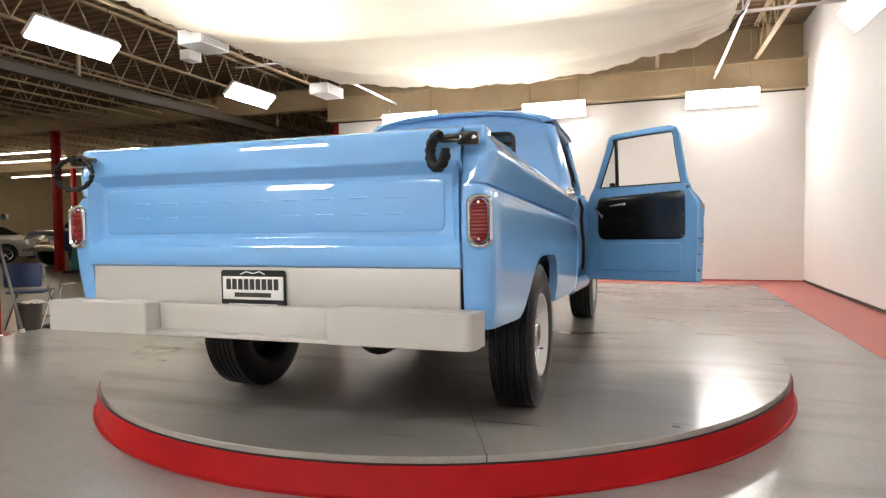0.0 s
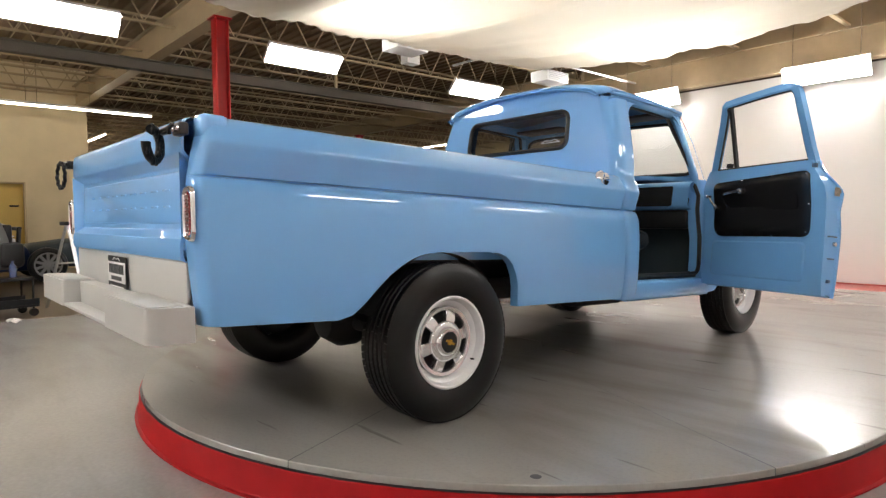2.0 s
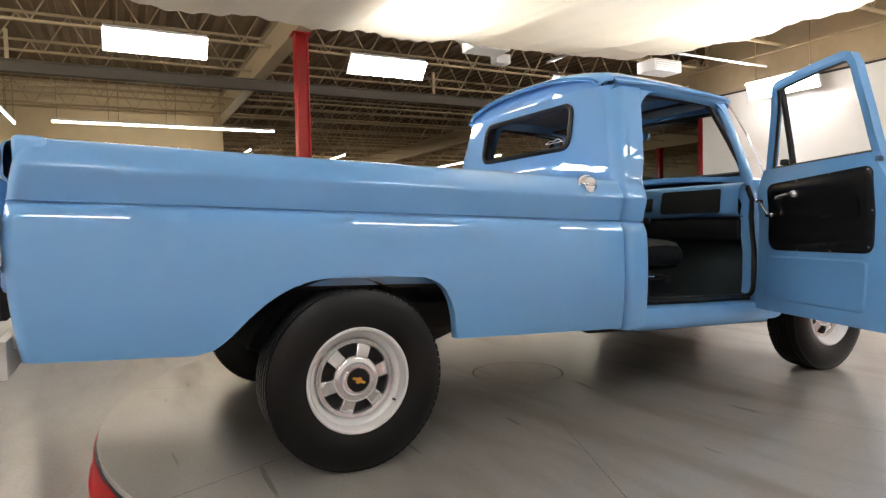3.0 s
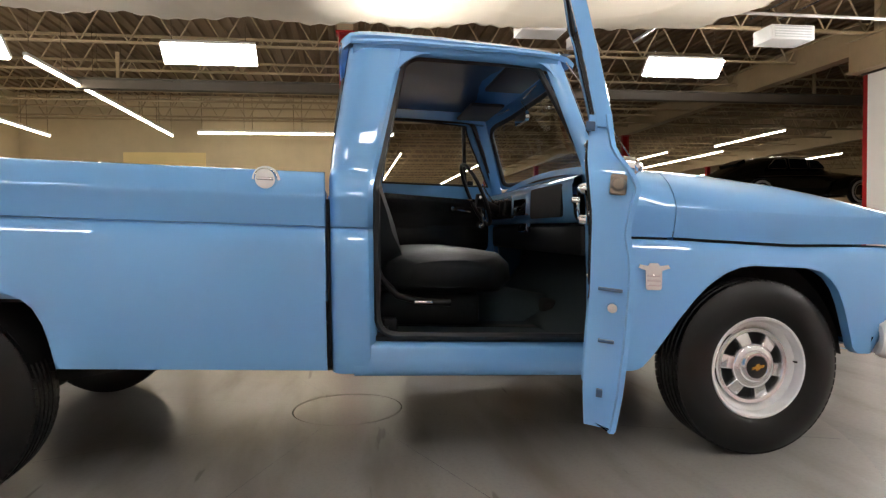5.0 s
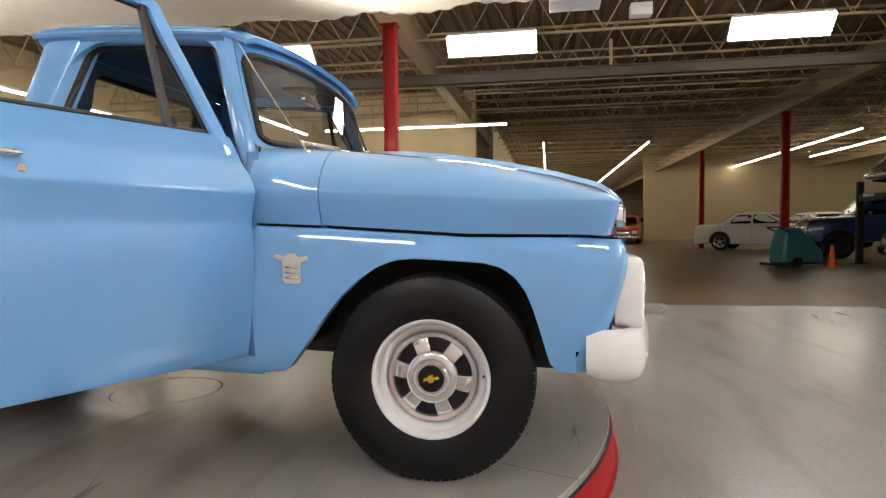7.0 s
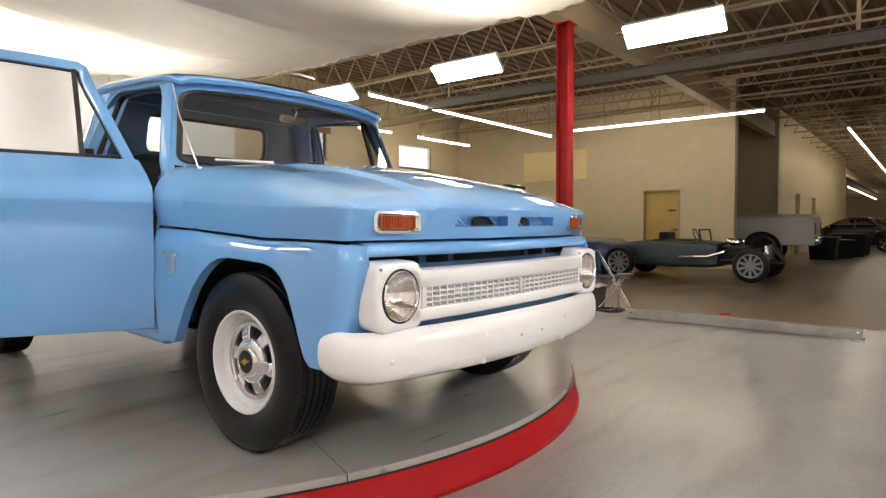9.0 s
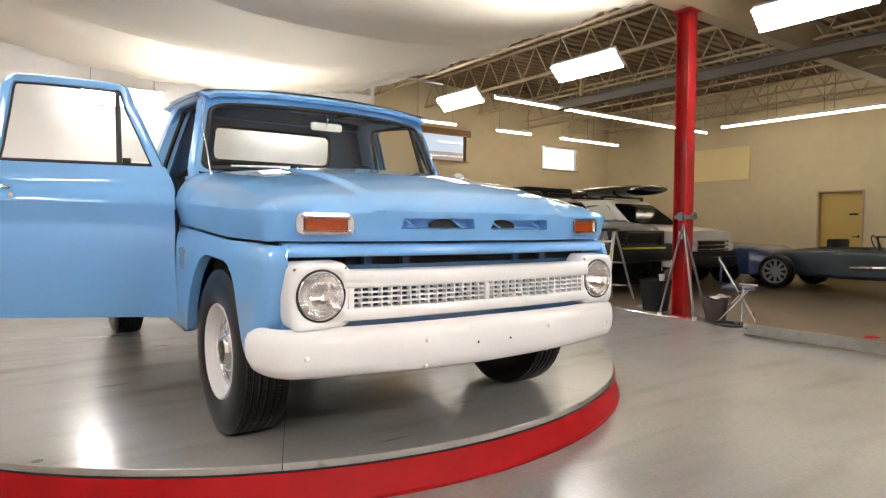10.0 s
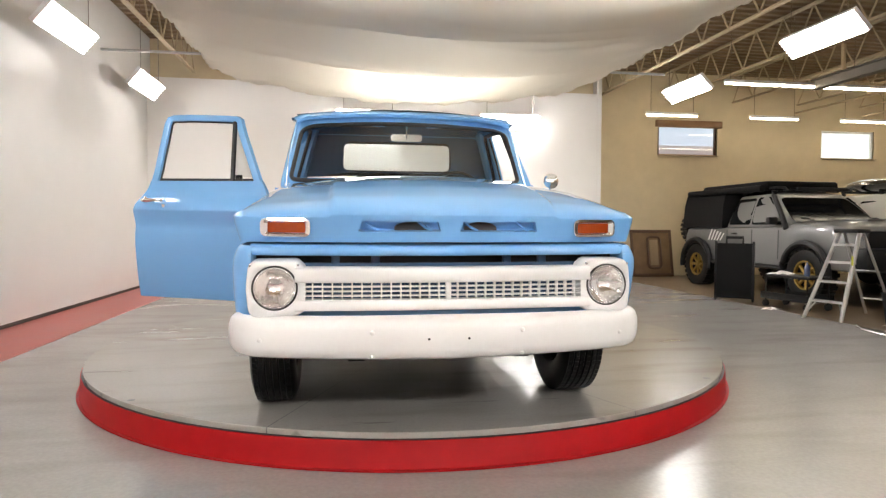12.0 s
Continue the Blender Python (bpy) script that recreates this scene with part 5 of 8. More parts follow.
def door_x(z):
    """Outer face of the doors: the same flank with a soft roll in place of the sharp seam."""
    return interp(z, [0.93, 0.95, 0.97, 0.985, 1.0, 1.015, 1.03, 1.05, 1.075, 1.10, 1.118], [0.9880, 0.9860, 0.9825, 0.9790, 0.9755, 0.9735, 0.9735, 0.9755, 0.9795, 0.9845, 0.988]) if 0.93 < z < 1.118 else side_x(z)


def door_skin(s):
    zs = [0.502, 0.51, 0.55, 0.60, 0.70, 0.80, 0.86, 0.89, 0.92, 0.94] + UPPER + [1.235, 1.26, 1.285, 1.31, 1.325]
    rows = []
    for z in zs:
        y0, y1 = (interp(z, [0.5, 1.2, 1.27, 1.325], [0.982, 0.982, 0.955, 0.925]) if s > 0 else 0.955), door_rear(z)
        rows.append([(door_x(z) - (0.004 if z < 0.505 else 0), y0 + (y1 - y0) * f, z) for f in seq(0, 1, 15)])
    return rows


def door_inner_x(z):
    return interp(z, [0.46, 0.60, 0.85, 1.05, 1.20, 1.33], [0.900, 0.885, 0.885, 0.876, 0.852, 0.847])


def make_door(s):
    """The door in its shut place, on the right for s = 1; returns its parts as (name, data, material, label)."""
    rows = door_skin(s)
    outer = loft(rows)
    inn = [[(door_inner_x(p[2]), p[1] + (0.03 if k == len(r) - 1 else -0.02 if k == 0 else 0), p[2] + (0.03 if i == 0 else 0)) for k, p in enumerate(r)] for i, r in enumerate(rows)]
    rear = loft([[r[-1] for r in rows], [(r[-1][0] - 0.012, r[-1][1] - 0.004, r[-1][2]) for r in rows], [(r[-1][0] - 0.016, r[-1][1] + 0.012, r[-1][2]) for r in rows], [(q[-1][0], q[-1][1] - 0.012, q[-1][2]) for q in inn], [q[-1] for q in inn]])
    front = loft([[r[0] for r in rows], [q[0] for q in inn]])
    bottom = loft([rows[0], inn[0]])
    top = loft([rows[-1], inn[-1]])
    parts = [("door_skin", merge(outer, rear, front, bottom, top), BLUE, ""), ("door_inner", loft(inn), BLUE, "blue painted inner door panel")]
    # window surround: swept along the frame line
    line = [(0.915, 1.27), (0.885, 1.33), (0.835, 1.43), (0.785, 1.53), (0.738, 1.62), (0.712, 1.68), (0.695, 1.722), (0.66, 1.742), (0.60, 1.748), (0.45, 1.755), (0.30, 1.760), (0.17, 1.760), (0.125, 1.745), (0.105, 1.70), (0.095, 1.60), (0.085, 1.50), (0.075, 1.40), (0.062, 1.33), (0.05, 1.29)]
    line = [(y + (0.022 if y > 0.64 else 0.0), 1.27 + (z - 1.27) * 1.06) for y, z in line]
    fr = []
    for i, (y, z) in enumerate(line):
        a, b = line[max(0, i - 1)], line[min(len(line) - 1, i + 1)]
        t = Vector((b[0] - a[0], b[1] - a[1])).normalized()
        n = Vector((t[1], -t[0]))          # into the window
        if (Vector((0.42, 1.5)) - Vector((y, z))).dot(n) < 0:
            n = -n
        w = 0.046 if 0.1 < y < 0.72 else 0.05
        x = side_x(z) + 0.002
        fr.append([(x, y + n[0] * 0.0, z + n[1] * 0.0), (x + 0.003, y + n[0] * 0.012, z + n[1] * 0.012), (x, y + n[0] * (w - 0.006), z + n[1] * (w - 0.006)), (x - 0.012, y + n[0] * w, z + n[1] * w), (x - 0.035, y + n[0] * w, z + n[1] * w), (x - 0.042, y + n[0] * (w - 0.01), z + n[1] * (w - 0.01)), (x - 0.042, y, z)])
    parts.append(("window_surround", loft(fr, closed=True, cap=True), BLUE, ""))
    seal = [(r[3][0] - 0.012, r[3][1], r[3][2]) for r in fr]
    parts.append(("window_channel", tube(seal + [(side_x(1.325) - 0.03, 0.12, 1.332), (side_x(1.325) - 0.03, 0.85, 1.332)], 0.009, 6, closed=True), SEAL_AND_GAP, "black rubber window channel"))
    parts.append(("quarter_light_bar", loft([[(side_x(z) - 0.02 + a, 0.662 + 0.07 * (1.735 - z) + b, z) for a, b in ((-0.012, -0.011), (0.012, -0.011), (0.012, 0.011), (-0.012, 0.011))] for z in (1.325, 1.45, 1.6, 1.735)], closed=True), SEAL_AND_GAP, "black quarter light division bar"))
    parts.append(("quarter_light_catch", box(side_x(1.36) - 0.06, 0.70, 1.335, side_x(1.36) - 0.03, 0.74, 1.365, 0.004), BLACK, ""))
    q = [(0.835, 1.345), (0.81, 1.40), (0.765, 1.49), (0.727, 1.57), (0.70, 1.64), (0.675, 1.69), (0.662, 1.70), (0.672, 1.345)]
    q = [(y + (0.022 if y > 0.675 else 0.0), 1.27 + (z - 1.27) * 1.06) for y, z in q]
    parts.append(("quarter_light", ([(side_x(z) - 0.022, y, z) for y, z in q], [tuple(range(len(q)))]), CLEAR, "clear quarter light glass"))
    # black trim card with its fittings
    card = roundpoly([(0.86, 0.86), (0.075, 0.86), (0.075, 1.265), (0.86, 1.235)], [0.09, 0.06, 0.05, 0.06], 6, 6)
    cx = lambda a, b, d: door_inner_x(b) - d
    c_in = [(0.468 + (a - 0.468) * 0.97, 1.055 + (b - 1.055) * 0.95) for a, b in card]
    rows_c = [[(cx(a, b, -0.006), a, b) for a, b in card], [(cx(a, b, 0.006), a, b) for a, b in card], [(cx(a, b, 0.008), a, b) for a, b in c_in]]
    for f in (0.85, 0.7, 0.55, 0.4, 0.25, 0.1, 0.002):
        rows_c.append([(cx(0.468 + (a - 0.468) * f, 1.055 + (b - 1.055) * f, 0.010), 0.468 + (a - 0.468) * f, 1.055 + (b - 1.055) * f) for a, b in c_in])
    cd = loft(rows_c, closed=True)
    parts.append(("trim_card", cd, BLACK_CARD, "black moulded door trim card"))
    parts.append(("armrest_pressing", slab(roundpoly([(0.16, 1.03), (0.42, 1.03), (0.42, 1.13), (0.16, 1.13)], 0.03, 4, 2), lambda a, b: (cx(a, b, 0.006), a, b), lambda a, b: (cx(a, b, 0.016), a, b)), BLACK_CARD, "black pressed panel"))
    xh = door_inner_x(1.17) - 0.012
    parts.append(("inner_handle", merge(lathe([(0.022, 0.0), (0.02, -0.02), (0.012, -0.03), (0.0001, -0.032)], 14, "x", (xh, 0.60, 1.165)), tube([(xh - 0.025, 0.60, 1.165), (xh - 0.03, 0.66, 1.158), (xh - 0.032, 0.72, 1.150)], 0.008, 8)), CHROME, "chrome inner door handle"))
    parts.append(("window_crank", merge(lathe([(0.02, 0.0), (0.018, -0.025), (0.0001, -0.028)], 14, "x", (xh, 0.80, 1.06)), tube([(xh - 0.025, 0.80, 1.06), (xh - 0.035, 0.83, 1.10), (xh - 0.036, 0.85, 1.13)], 0.007, 8), lathe([(0.0001, -0.065), (0.013, -0.06), (0.013, -0.03), (0.0001, -0.028)], 12, "x", (xh, 0.85, 1.135))), CHROME, "chrome window crank"))
    for a, b in ((0.83, 0.89), (0.6, 0.868), (0.35, 0.868), (0.10, 0.89), (0.085, 1.06), (0.10, 1.245), (0.35, 1.248), (0.6, 1.238)):
        parts.append(("card_screw", lathe([(0.0001, -0.012), (0.005, -0.011), (0.007, -0.006)], 8, "x", (door_inner_x(b), a, b)), STEEL, ""))
    # pressing below the card, latch and hinge hardware
    pz = roundpoly([(0.87, 0.58), (0.10, 0.58), (0.10, 0.83), (0.87, 0.83)], 0.04, 5, 4)
    pi = [(0.485 + (a - 0.485) * 0.97, 0.69 + (b - 0.69) * 0.92) for a, b in pz]
    parts.append(("lower_pressing", loft([[(door_inner_x(b) - 0.0005, a, b) for a, b in pz], [(door_inner_x(b) - 0.007, a, b) for a, b in pi]], closed=True), BLUE, ""))
    lx = side_x(1.13) - 0.055
    parts.append(("latch", merge(box(lx - 0.020, -0.048, 1.108, lx + 0.020, -0.038, 1.160, 0.006), lathe([(0.0001, -0.058), (0.014, -0.057), (0.020, -0.046)], 14, "y", (lx, 0.0, 1.135))), material("worn_latch_steel_%d" % (s + 1), (0.32, 0.27, 0.22), 0.4, metal=0.8, vary=0.25), "worn steel door latch"))
    parts.append(("lock_bolt", lathe([(0.0001, -0.054), (0.012, -0.053), (0.014, -0.04)], 12, "y", (side_x(0.823) - 0.05, 0.0, 0.823)), STEEL, ""))
    # no real holes: flush boxes in darkened blue imitate their shade
    for z, h, w in ((1.29, 0.012, 0.012), (0.868, 0.004, 0.03), (0.735, 0.004, 0.02), (0.60, 0.010, 0.008)):
        parts.append(("edge_hole", box(side_x(z) - 0.058 - w, door_rear(z) - 0.001, z - h, side_x(z) - 0.058 + w, door_rear(z) + 0.022, z + h, 0.002), BLUE_SHADED, "slot in the door edge, filled with blue darkened for shade"))
    parts.append(("outer_handle", merge(loft([[(side_x(1.19) + 0.028 + 0.012 * math.cos(a) * w, y, 1.193 + 0.013 * math.sin(a) * w) for a in [radians(45 * j) for j in range(8)]] for y, w in ((0.02, 0.5), (0.03, 1.0), (0.07, 1.15), (0.11, 0.9), (0.19, 0.7), (0.20, 0.4))], closed=True, cap=True), lathe([(0.026, -0.01), (0.024, 0.02), (0.015, 0.03)], 14, "x", (side_x(1.19), 0.05, 1.193)), lathe([(0.014, -0.01), (0.012, 0.03)], 12, "x", (side_x(1.19), 0.185, 1.193))), CHROME, "chrome push-button door handle"))
    parts.append(("key_lock", lathe([(0.013, -0.01), (0.012, 0.008), (0.0001, 0.009)], 12, "x", (side_x(1.16), 0.20, 1.155)), CHROME, ""))
    for z in (0.62, 1.13):
        parts.append(("door_hinge", box(side_x(z) - 0.07, 0.94, z - 0.035, side_x(z) - 0.03, 0.985, z + 0.035, 0.006), BLUE, ""))
    return parts


for s, ang in ((1, 67.5), (-1, 0.0)):
    pivot = HINGE + Vector((0, 0, 0.95))
    m = Matrix.Translation(pivot + Vector((0.046, -0.014, 0))) @ Matrix.Rotation(radians(ang), 4, Vector((-0.040, 0.060, 1.0)).normalized()) @ Matrix.Translation(-pivot)
    first = None
    for nm, data, mat, lab in make_door(s):
        if s < 0:
            data = mirror(data)
        data = moved(data, m) if s > 0 else data
        if first is None:
            first = body_part("door", data, mat, None, "open sky-blue passenger door with a black trim card" if s > 0 else "shut sky-blue driver door", sharp=50, even=True, shift=s < 0)
        else:
            ob = body_part(nm, data, mat, first, lab, sharp=34, shift=s < 0)
            if mat == CLEAR:
                ob.visible_shadow = False
# rounded upper corners of the door openings
def corner_fillet(y0, z0, sy, r):
    """A plate that fills an upper corner of the opening outside an arc; sy is the way into the opening."""
    arc = [(y0 + sy * (r - r * math.cos(a)), z0 - r + r * math.sin(a)) for a in [radians(9 * k) for k in range(11)]]
    pts = [(y0 - sy * 0.03, z0 - r)] + arc + [(y0 + sy * r, z0 + 0.02), (y0 - sy * 0.03, z0 + 0.02)]
    return pts


for s in (-1, 1):
    for y0, z0, sy, r in ((0.108, 1.752, 1, 0.13), (0.745, 1.752, -1, 0.07)):
        out = corner_fillet(y0, z0, sy, r)
        body_part("opening_corner", slab([(a + (0.22 * (b - z0) if sy > 0 else -0.33 * (b - z0)), b) for a, b in out], lambda a, b: (s * (side_x(b) - 0.040), a, b), lambda a, b: (s * (side_x(b) - 0.008), a, b)))
# black weatherstrip round the door opening
for s in (-1, 1):
    strip = roundpoly([(0.90, 0.585), (-0.005, 0.585), (0.0, 1.18), (0.135, 1.745), (0.715, 1.745), (0.90, 1.29)], [0.07, 0.08, 0.3, 0.09, 0.07, 0.12], 7, 5)
    body_part("weatherstrip", tube([(s * (side_x(b) - 0.062), a, b) for a, b in strip], 0.015, 6, closed=True), SEAL_AND_GAP, label="black rubber door weatherstrip")
# driver window glass and door mirror
dm = body_part("door_mirror", lathe([(0.0001, -0.013), (0.056, -0.012), (0.055, 0.0), (0.048, 0.014), (0.030, 0.026), (0.0001, 0.032)], 24, "y", (-1.07, 0.88, 1.36)), CHROME, label="round chrome door mirror")
body_part("mirror_arm", tube([(-0.93, 0.80, 1.24), (-1.0, 0.84, 1.26), (-1.06, 0.88, 1.31)], 0.007, 6), CHROME, dm)

# ---- cabin ----
body_part("cabin_floor", merge(box(-0.86, -0.12, 0.535, 0.86, 0.95, 0.55), loft([[(x, 0.80, 0.552), (x, 0.95, 0.62), (x, 1.08, 0.80), (x, 1.12, 1.1)] for x in seq(-0.86, 0.86, 5)])), MAT_FLOOR, label="grey-green rubber floor mat")
body_part("sill_plate", box(0.80, -0.02, 0.556, 0.905, 0.90, 0.578, 0.004), SEAL_AND_GAP, label="black rubber sill plate")
body_part("transmission_tunnel", lathe([(0.26, 0.25), (0.26, 0.75), (0.22, 1.0)], 16, "y", (0, 0, 0.45), 0, 180), MAT_FLOOR)
body_part("firewall_lining", loft([[(x, 1.13, 0.55), (x, 1.13, 1.24)] for x in seq(-0.86, 0.86, 5)]), UNDER, label="dark firewall")
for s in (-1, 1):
    body_part("kick_panel", box(s * 0.87 - 0.012, 0.93, 0.55, s * 0.87 + 0.012, 1.13, 1.2), BLUE_SHADED, label="blue kick panel with a vent, darkened for shade")


def cushion(prof, x0, x1, n=19, piping=0.0):
    """Seat cushion: a profile in (y, z) swept across, with softly rounded ends."""
    rows = []
    cy = sum(p[0] for p in prof) / len(prof)
    cz = sum(p[1] for p in prof) / len(prof)
    for i, x in enumerate(seq(x0, x1, n)):
        e = min(i, n - 1 - i)
        k = [0.0, 0.80, 0.93, 0.98][e] if e < 4 else 1.0
        if k == 0:
            k = 0.55
        rows.append([(x, cy + (y - cy) * k, cz + (z - cz) * k) for y, z in prof])
    return loft(rows, closed=True, cap=True)


seat = body_part("bench_seat", cushion([(y_, z_ + 0.03) for y_, z_ in [(-0.02, 0.72), (0.0, 0.69), (0.30, 0.68), (0.60, 0.70), (0.66, 0.76), (0.65, 0.84), (0.60, 0.885), (0.44, 0.900), (0.25, 0.892), (0.08, 0.87), (0.0, 0.84)]], -0.78, 0.74), BLACK_VINYL, label="black vinyl bench seat")
body_part("backrest", cushion([(y_, z_ + 0.03) for y_, z_ in [(0.14, 0.84), (0.06, 0.76), (0.0, 0.76), (-0.06, 0.95), (-0.12, 1.25), (-0.125, 1.38), (-0.10, 1.41), (-0.05, 1.405), (0.0, 1.34), (0.05, 1.15), (0.10, 1.0)]], -0.78, 0.74), BLACK_VINYL, seat, "black vinyl backrest")
body_part("seat_valance", box(-0.76, 0.02, 0.56, 0.50, 0.50, 0.72, 0.02), UNDER, seat)
body_part("seat_trim", tube([(0.735, -0.06, 1.06), (0.745, -0.02, 0.90), (0.748, 0.02, 0.80), (0.750, 0.09, 0.725), (0.750, 0.2, 0.700), (0.750, 0.32, 0.698)], 0.016, 8), BLACK, seat)
for y in (0.06,):
    body_part("seat_leg", box(0.64, y - 0.03, 0.55, 0.72, y + 0.03, 0.62, 0.008), BLACK, seat)
body_part("belt_buckle", box(0.757, 0.16, 0.694, 0.772, 0.24, 0.708, 0.004), CHROME, seat, "chrome seat belt buckle")
body_part("belt_anchor", merge(lathe([(0.018, 0.0), (0.018, 0.03), (0.0001, 0.032)], 12, "z", (0.80, 0.03, 0.575)), box(0.77, 0.0, 0.578, 0.83, 0.06, 0.585, 0.002)), CHROME, label="chrome seat belt anchor")

# dashboard
dash = body_part("dashboard", loft([[(x, 1.08, 1.27), (x, 1.0, 1.285), (x, 0.88, 1.275), (x, 0.835, 1.255), (x, 0.825, 1.22), (x, 0.84, 1.10), (x, 0.85, 1.075), (x, 0.90, 1.065), (x, 1.0, 1.05)] for x in seq(-0.865, 0.865, 9)]), BLUE, label="blue painted metal dashboard with chrome instruments")
body_part("glove_box", slab(roundpoly([(0.27, 1.09), (0.74, 1.09), (0.74, 1.238), (0.27, 1.238)], 0.02, 4, 2), lambda a, b: (a, 0.836, b), lambda a, b: (a, 0.824, b)), BLACK, dash, "black glove box lid")
body_part("instrument_panel", slab(roundpoly([(-0.62, 1.10), (-0.10, 1.10), (-0.10, 1.23), (-0.62, 1.23)], 0.025, 4, 2), lambda a, b: (a, 0.838, b), lambda a, b: (a, 0.822, b)), STEEL, dash, "bright instrument panel")
for x in (-0.50, -0.36, -0.22):
    body_part("gauge", lathe([(0.05, 0.0), (0.05, -0.012), (0.042, -0.014), (0.04, -0.006), (0.0001, -0.006)], 20, "y", (x, 0.822, 1.165)), BLACK, dash, "round gauge")
body_part("radio", slab(roundpoly([(-0.05, 1.11), (0.20, 1.11), (0.20, 1.20), (-0.05, 1.20)], 0.01, 3, 1), lambda a, b: (a, 0.836, b), lambda a, b: (a, 0.82, b)), CHROME, dash, "chrome radio face")
body_part("ashtray", box(0.0, 0.832, 1.02, 0.16, 0.86, 1.07, 0.006), CHROME, dash)
body_part("under_dash", box(-0.84, 0.88, 0.92, 0.84, 1.10, 1.06, 0.02), BLACK, dash, "black heater box under the dashboard")

# steering wheel
sw = body_part("steering_wheel", tube([tuple(Vector((-0.40, 0.67, 1.245)) + 0.20 * (math.cos(a) * Vector((1, 0, 0)) + math.sin(a) * Vector((0, -0.42, 0.90)))) for a in [radians(12 * k) for k in range(30)]], 0.012, 8, closed=True), BLACK, label="thin black steering wheel")
body_part("spoke", merge(tube([(-0.59, 0.66, 1.22), (-0.40, 0.70, 1.21), (-0.21, 0.66, 1.22)], 0.009, 6), tube([(-0.40, 0.70, 1.21), (-0.40, 0.73, 1.05)], 0.009, 6)), CHROME, sw)
body_part("hub", lathe([(0.0001, -0.03), (0.04, -0.025), (0.045, 0.01)], 20, "y", (-0.40, 0.70, 1.21)), BLACK, sw)
body_part("column", tube([(-0.40, 0.70, 1.205), (-0.40, 0.98, 1.08)], 0.03, 10), BLACK, sw)
body_part("gear_lever", tube([(-0.37, 0.78, 1.20), (-0.25, 0.70, 1.26), (-0.16, 0.66, 1.29)], 0.006, 6), CHROME, sw)
# inside mirror and sun visors
im = body_part("inside_mirror", slab(roundpoly([(-0.11, 1.625), (0.11, 1.625), (0.11, 1.675), (-0.11, 1.675)], 0.02, 4, 2), lambda a, b: (a, 0.84, b), lambda a, b: (a, 0.86, b)), CHROME, label="small chrome inside mirror")
body_part("mirror_stalk", tube([(0, 0.86, 1.65), (0, 0.88, 1.70), (0, 0.85, 1.75)], 0.006, 6), CHROME, im)
SUN = material("brown_visor_vinyl", (0.05, 0.035, 0.028), 0.6, vary=0.15)
for s in (-1, 1):
    sv = body_part("sun_visor", box(s * 0.42 - 0.24, 0.60, 1.745, s * 0.42 + 0.24, 0.80, 1.765, 0.008), SUN, label="dark brown sun visor")
    body_part("visor_rod", tube([(s * 0.15, 0.82, 1.73), (s * 0.40, 0.815, 1.745)], 0.005, 6), CHROME, sv)

# ---- chassis ----
for s in (-1, 1):
    body_part("chassis_rail", box(s * 0.42 - 0.04, -2.75, 0.44, s * 0.42 + 0.04, 2.2, 0.57), UNDER, label="black chassis rail")
    arm = [[(s * (x + dx), y, z + dz) for dx, dz in ((-0.035, -h), (0.035, -h), (0.035, h), (-0.035, h))] for x, y, z, h in ((0.56, -1.76, 0.36, 0.05), (0.54, -1.55, 0.35, 0.075), (0.40, -1.05, 0.43, 0.08), (0.20, -0.52, 0.53, 0.055))]
    body_part("trailing_arm", loft(arm, closed=True, cap=True), UNDER, label="black rear trailing arm")
    body_part("coil_spring", tube([(s * 0.50 + 0.065 * math.cos(radians(30 * k)), -1.52 + 0.065 * math.sin(radians(30 * k)), 0.42 + 0.0032 * k) for k in range(72)], 0.009, 6), UNDER, label="black coil spring")
put("rear_axle", merge(tube([(-0.80, -1.632, 0.385), (0.80, -1.632, 0.385)], 0.05, 12), lathe([(0.0001, -0.17), (0.10, -0.15), (0.16, -0.05), (0.16, 0.05), (0.10, 0.15), (0.0001, 0.17)], 20, "y", (0, -1.632, 0.39))), UNDER, truck, "black rear axle")
put("front_axle", tube([(-0.80, 1.632, 0.385), (0.80, 1.632, 0.385)], 0.045, 10), UNDER, truck, "black front axle")
body_part("drive_shaft", tube([(0, -1.5, 0.40), (0, 0.6, 0.48)], 0.04, 10), UNDER)
for y0, y1, z0, z1 in ((-2.6, -2.5, 0.44, 0.55), (-0.9, -0.8, 0.44, 0.55), (0.6, 0.75, 0.42, 0.54), (2.0, 2.1, 0.47, 0.57)):
    body_part("cross_member", box(-0.42, y0, z0, 0.42, y1, z1), UNDER, label="black cross member")
body_part("spare_carrier", lathe([(0.20, 0.0), (0.33, 0.02), (0.36, 0.09), (0.33, 0.16), (0.20, 0.18)], 28, "z", (0, -2.25, 0.45)), RUBBER, label="spare tyre slung under the bed")
body_part("fuel_tank", box(-0.36, -1.1, 0.50, 0.36, -0.3, 0.69, 0.03), UNDER)
body_part("engine_sump", box(-0.25, 0.9, 0.42, 0.25, 1.85, 0.66, 0.04), UNDER, label="dark engine sump and gearbox")
body_part("gearbox", box(-0.18, 0.2, 0.40, 0.18, 0.9, 0.54, 0.05), UNDER)
ex = body_part("exhaust", tube([(0.36, 0.9, 0.42), (0.37, 0.0, 0.40), (0.40, -0.6, 0.46), (0.40, -1.0, 0.52), (0.42, -1.3, 0.54)], 0.028, 10), UNDER, label="dark exhaust pipe")
body_part("silencer", lathe([(0.0001, -0.32), (0.08, -0.31), (0.09, -0.28), (0.09, 0.28), (0.08, 0.31), (0.0001, 0.32)], 16, "y", (0.38, 0.35, 0.41)), UNDER, ex)
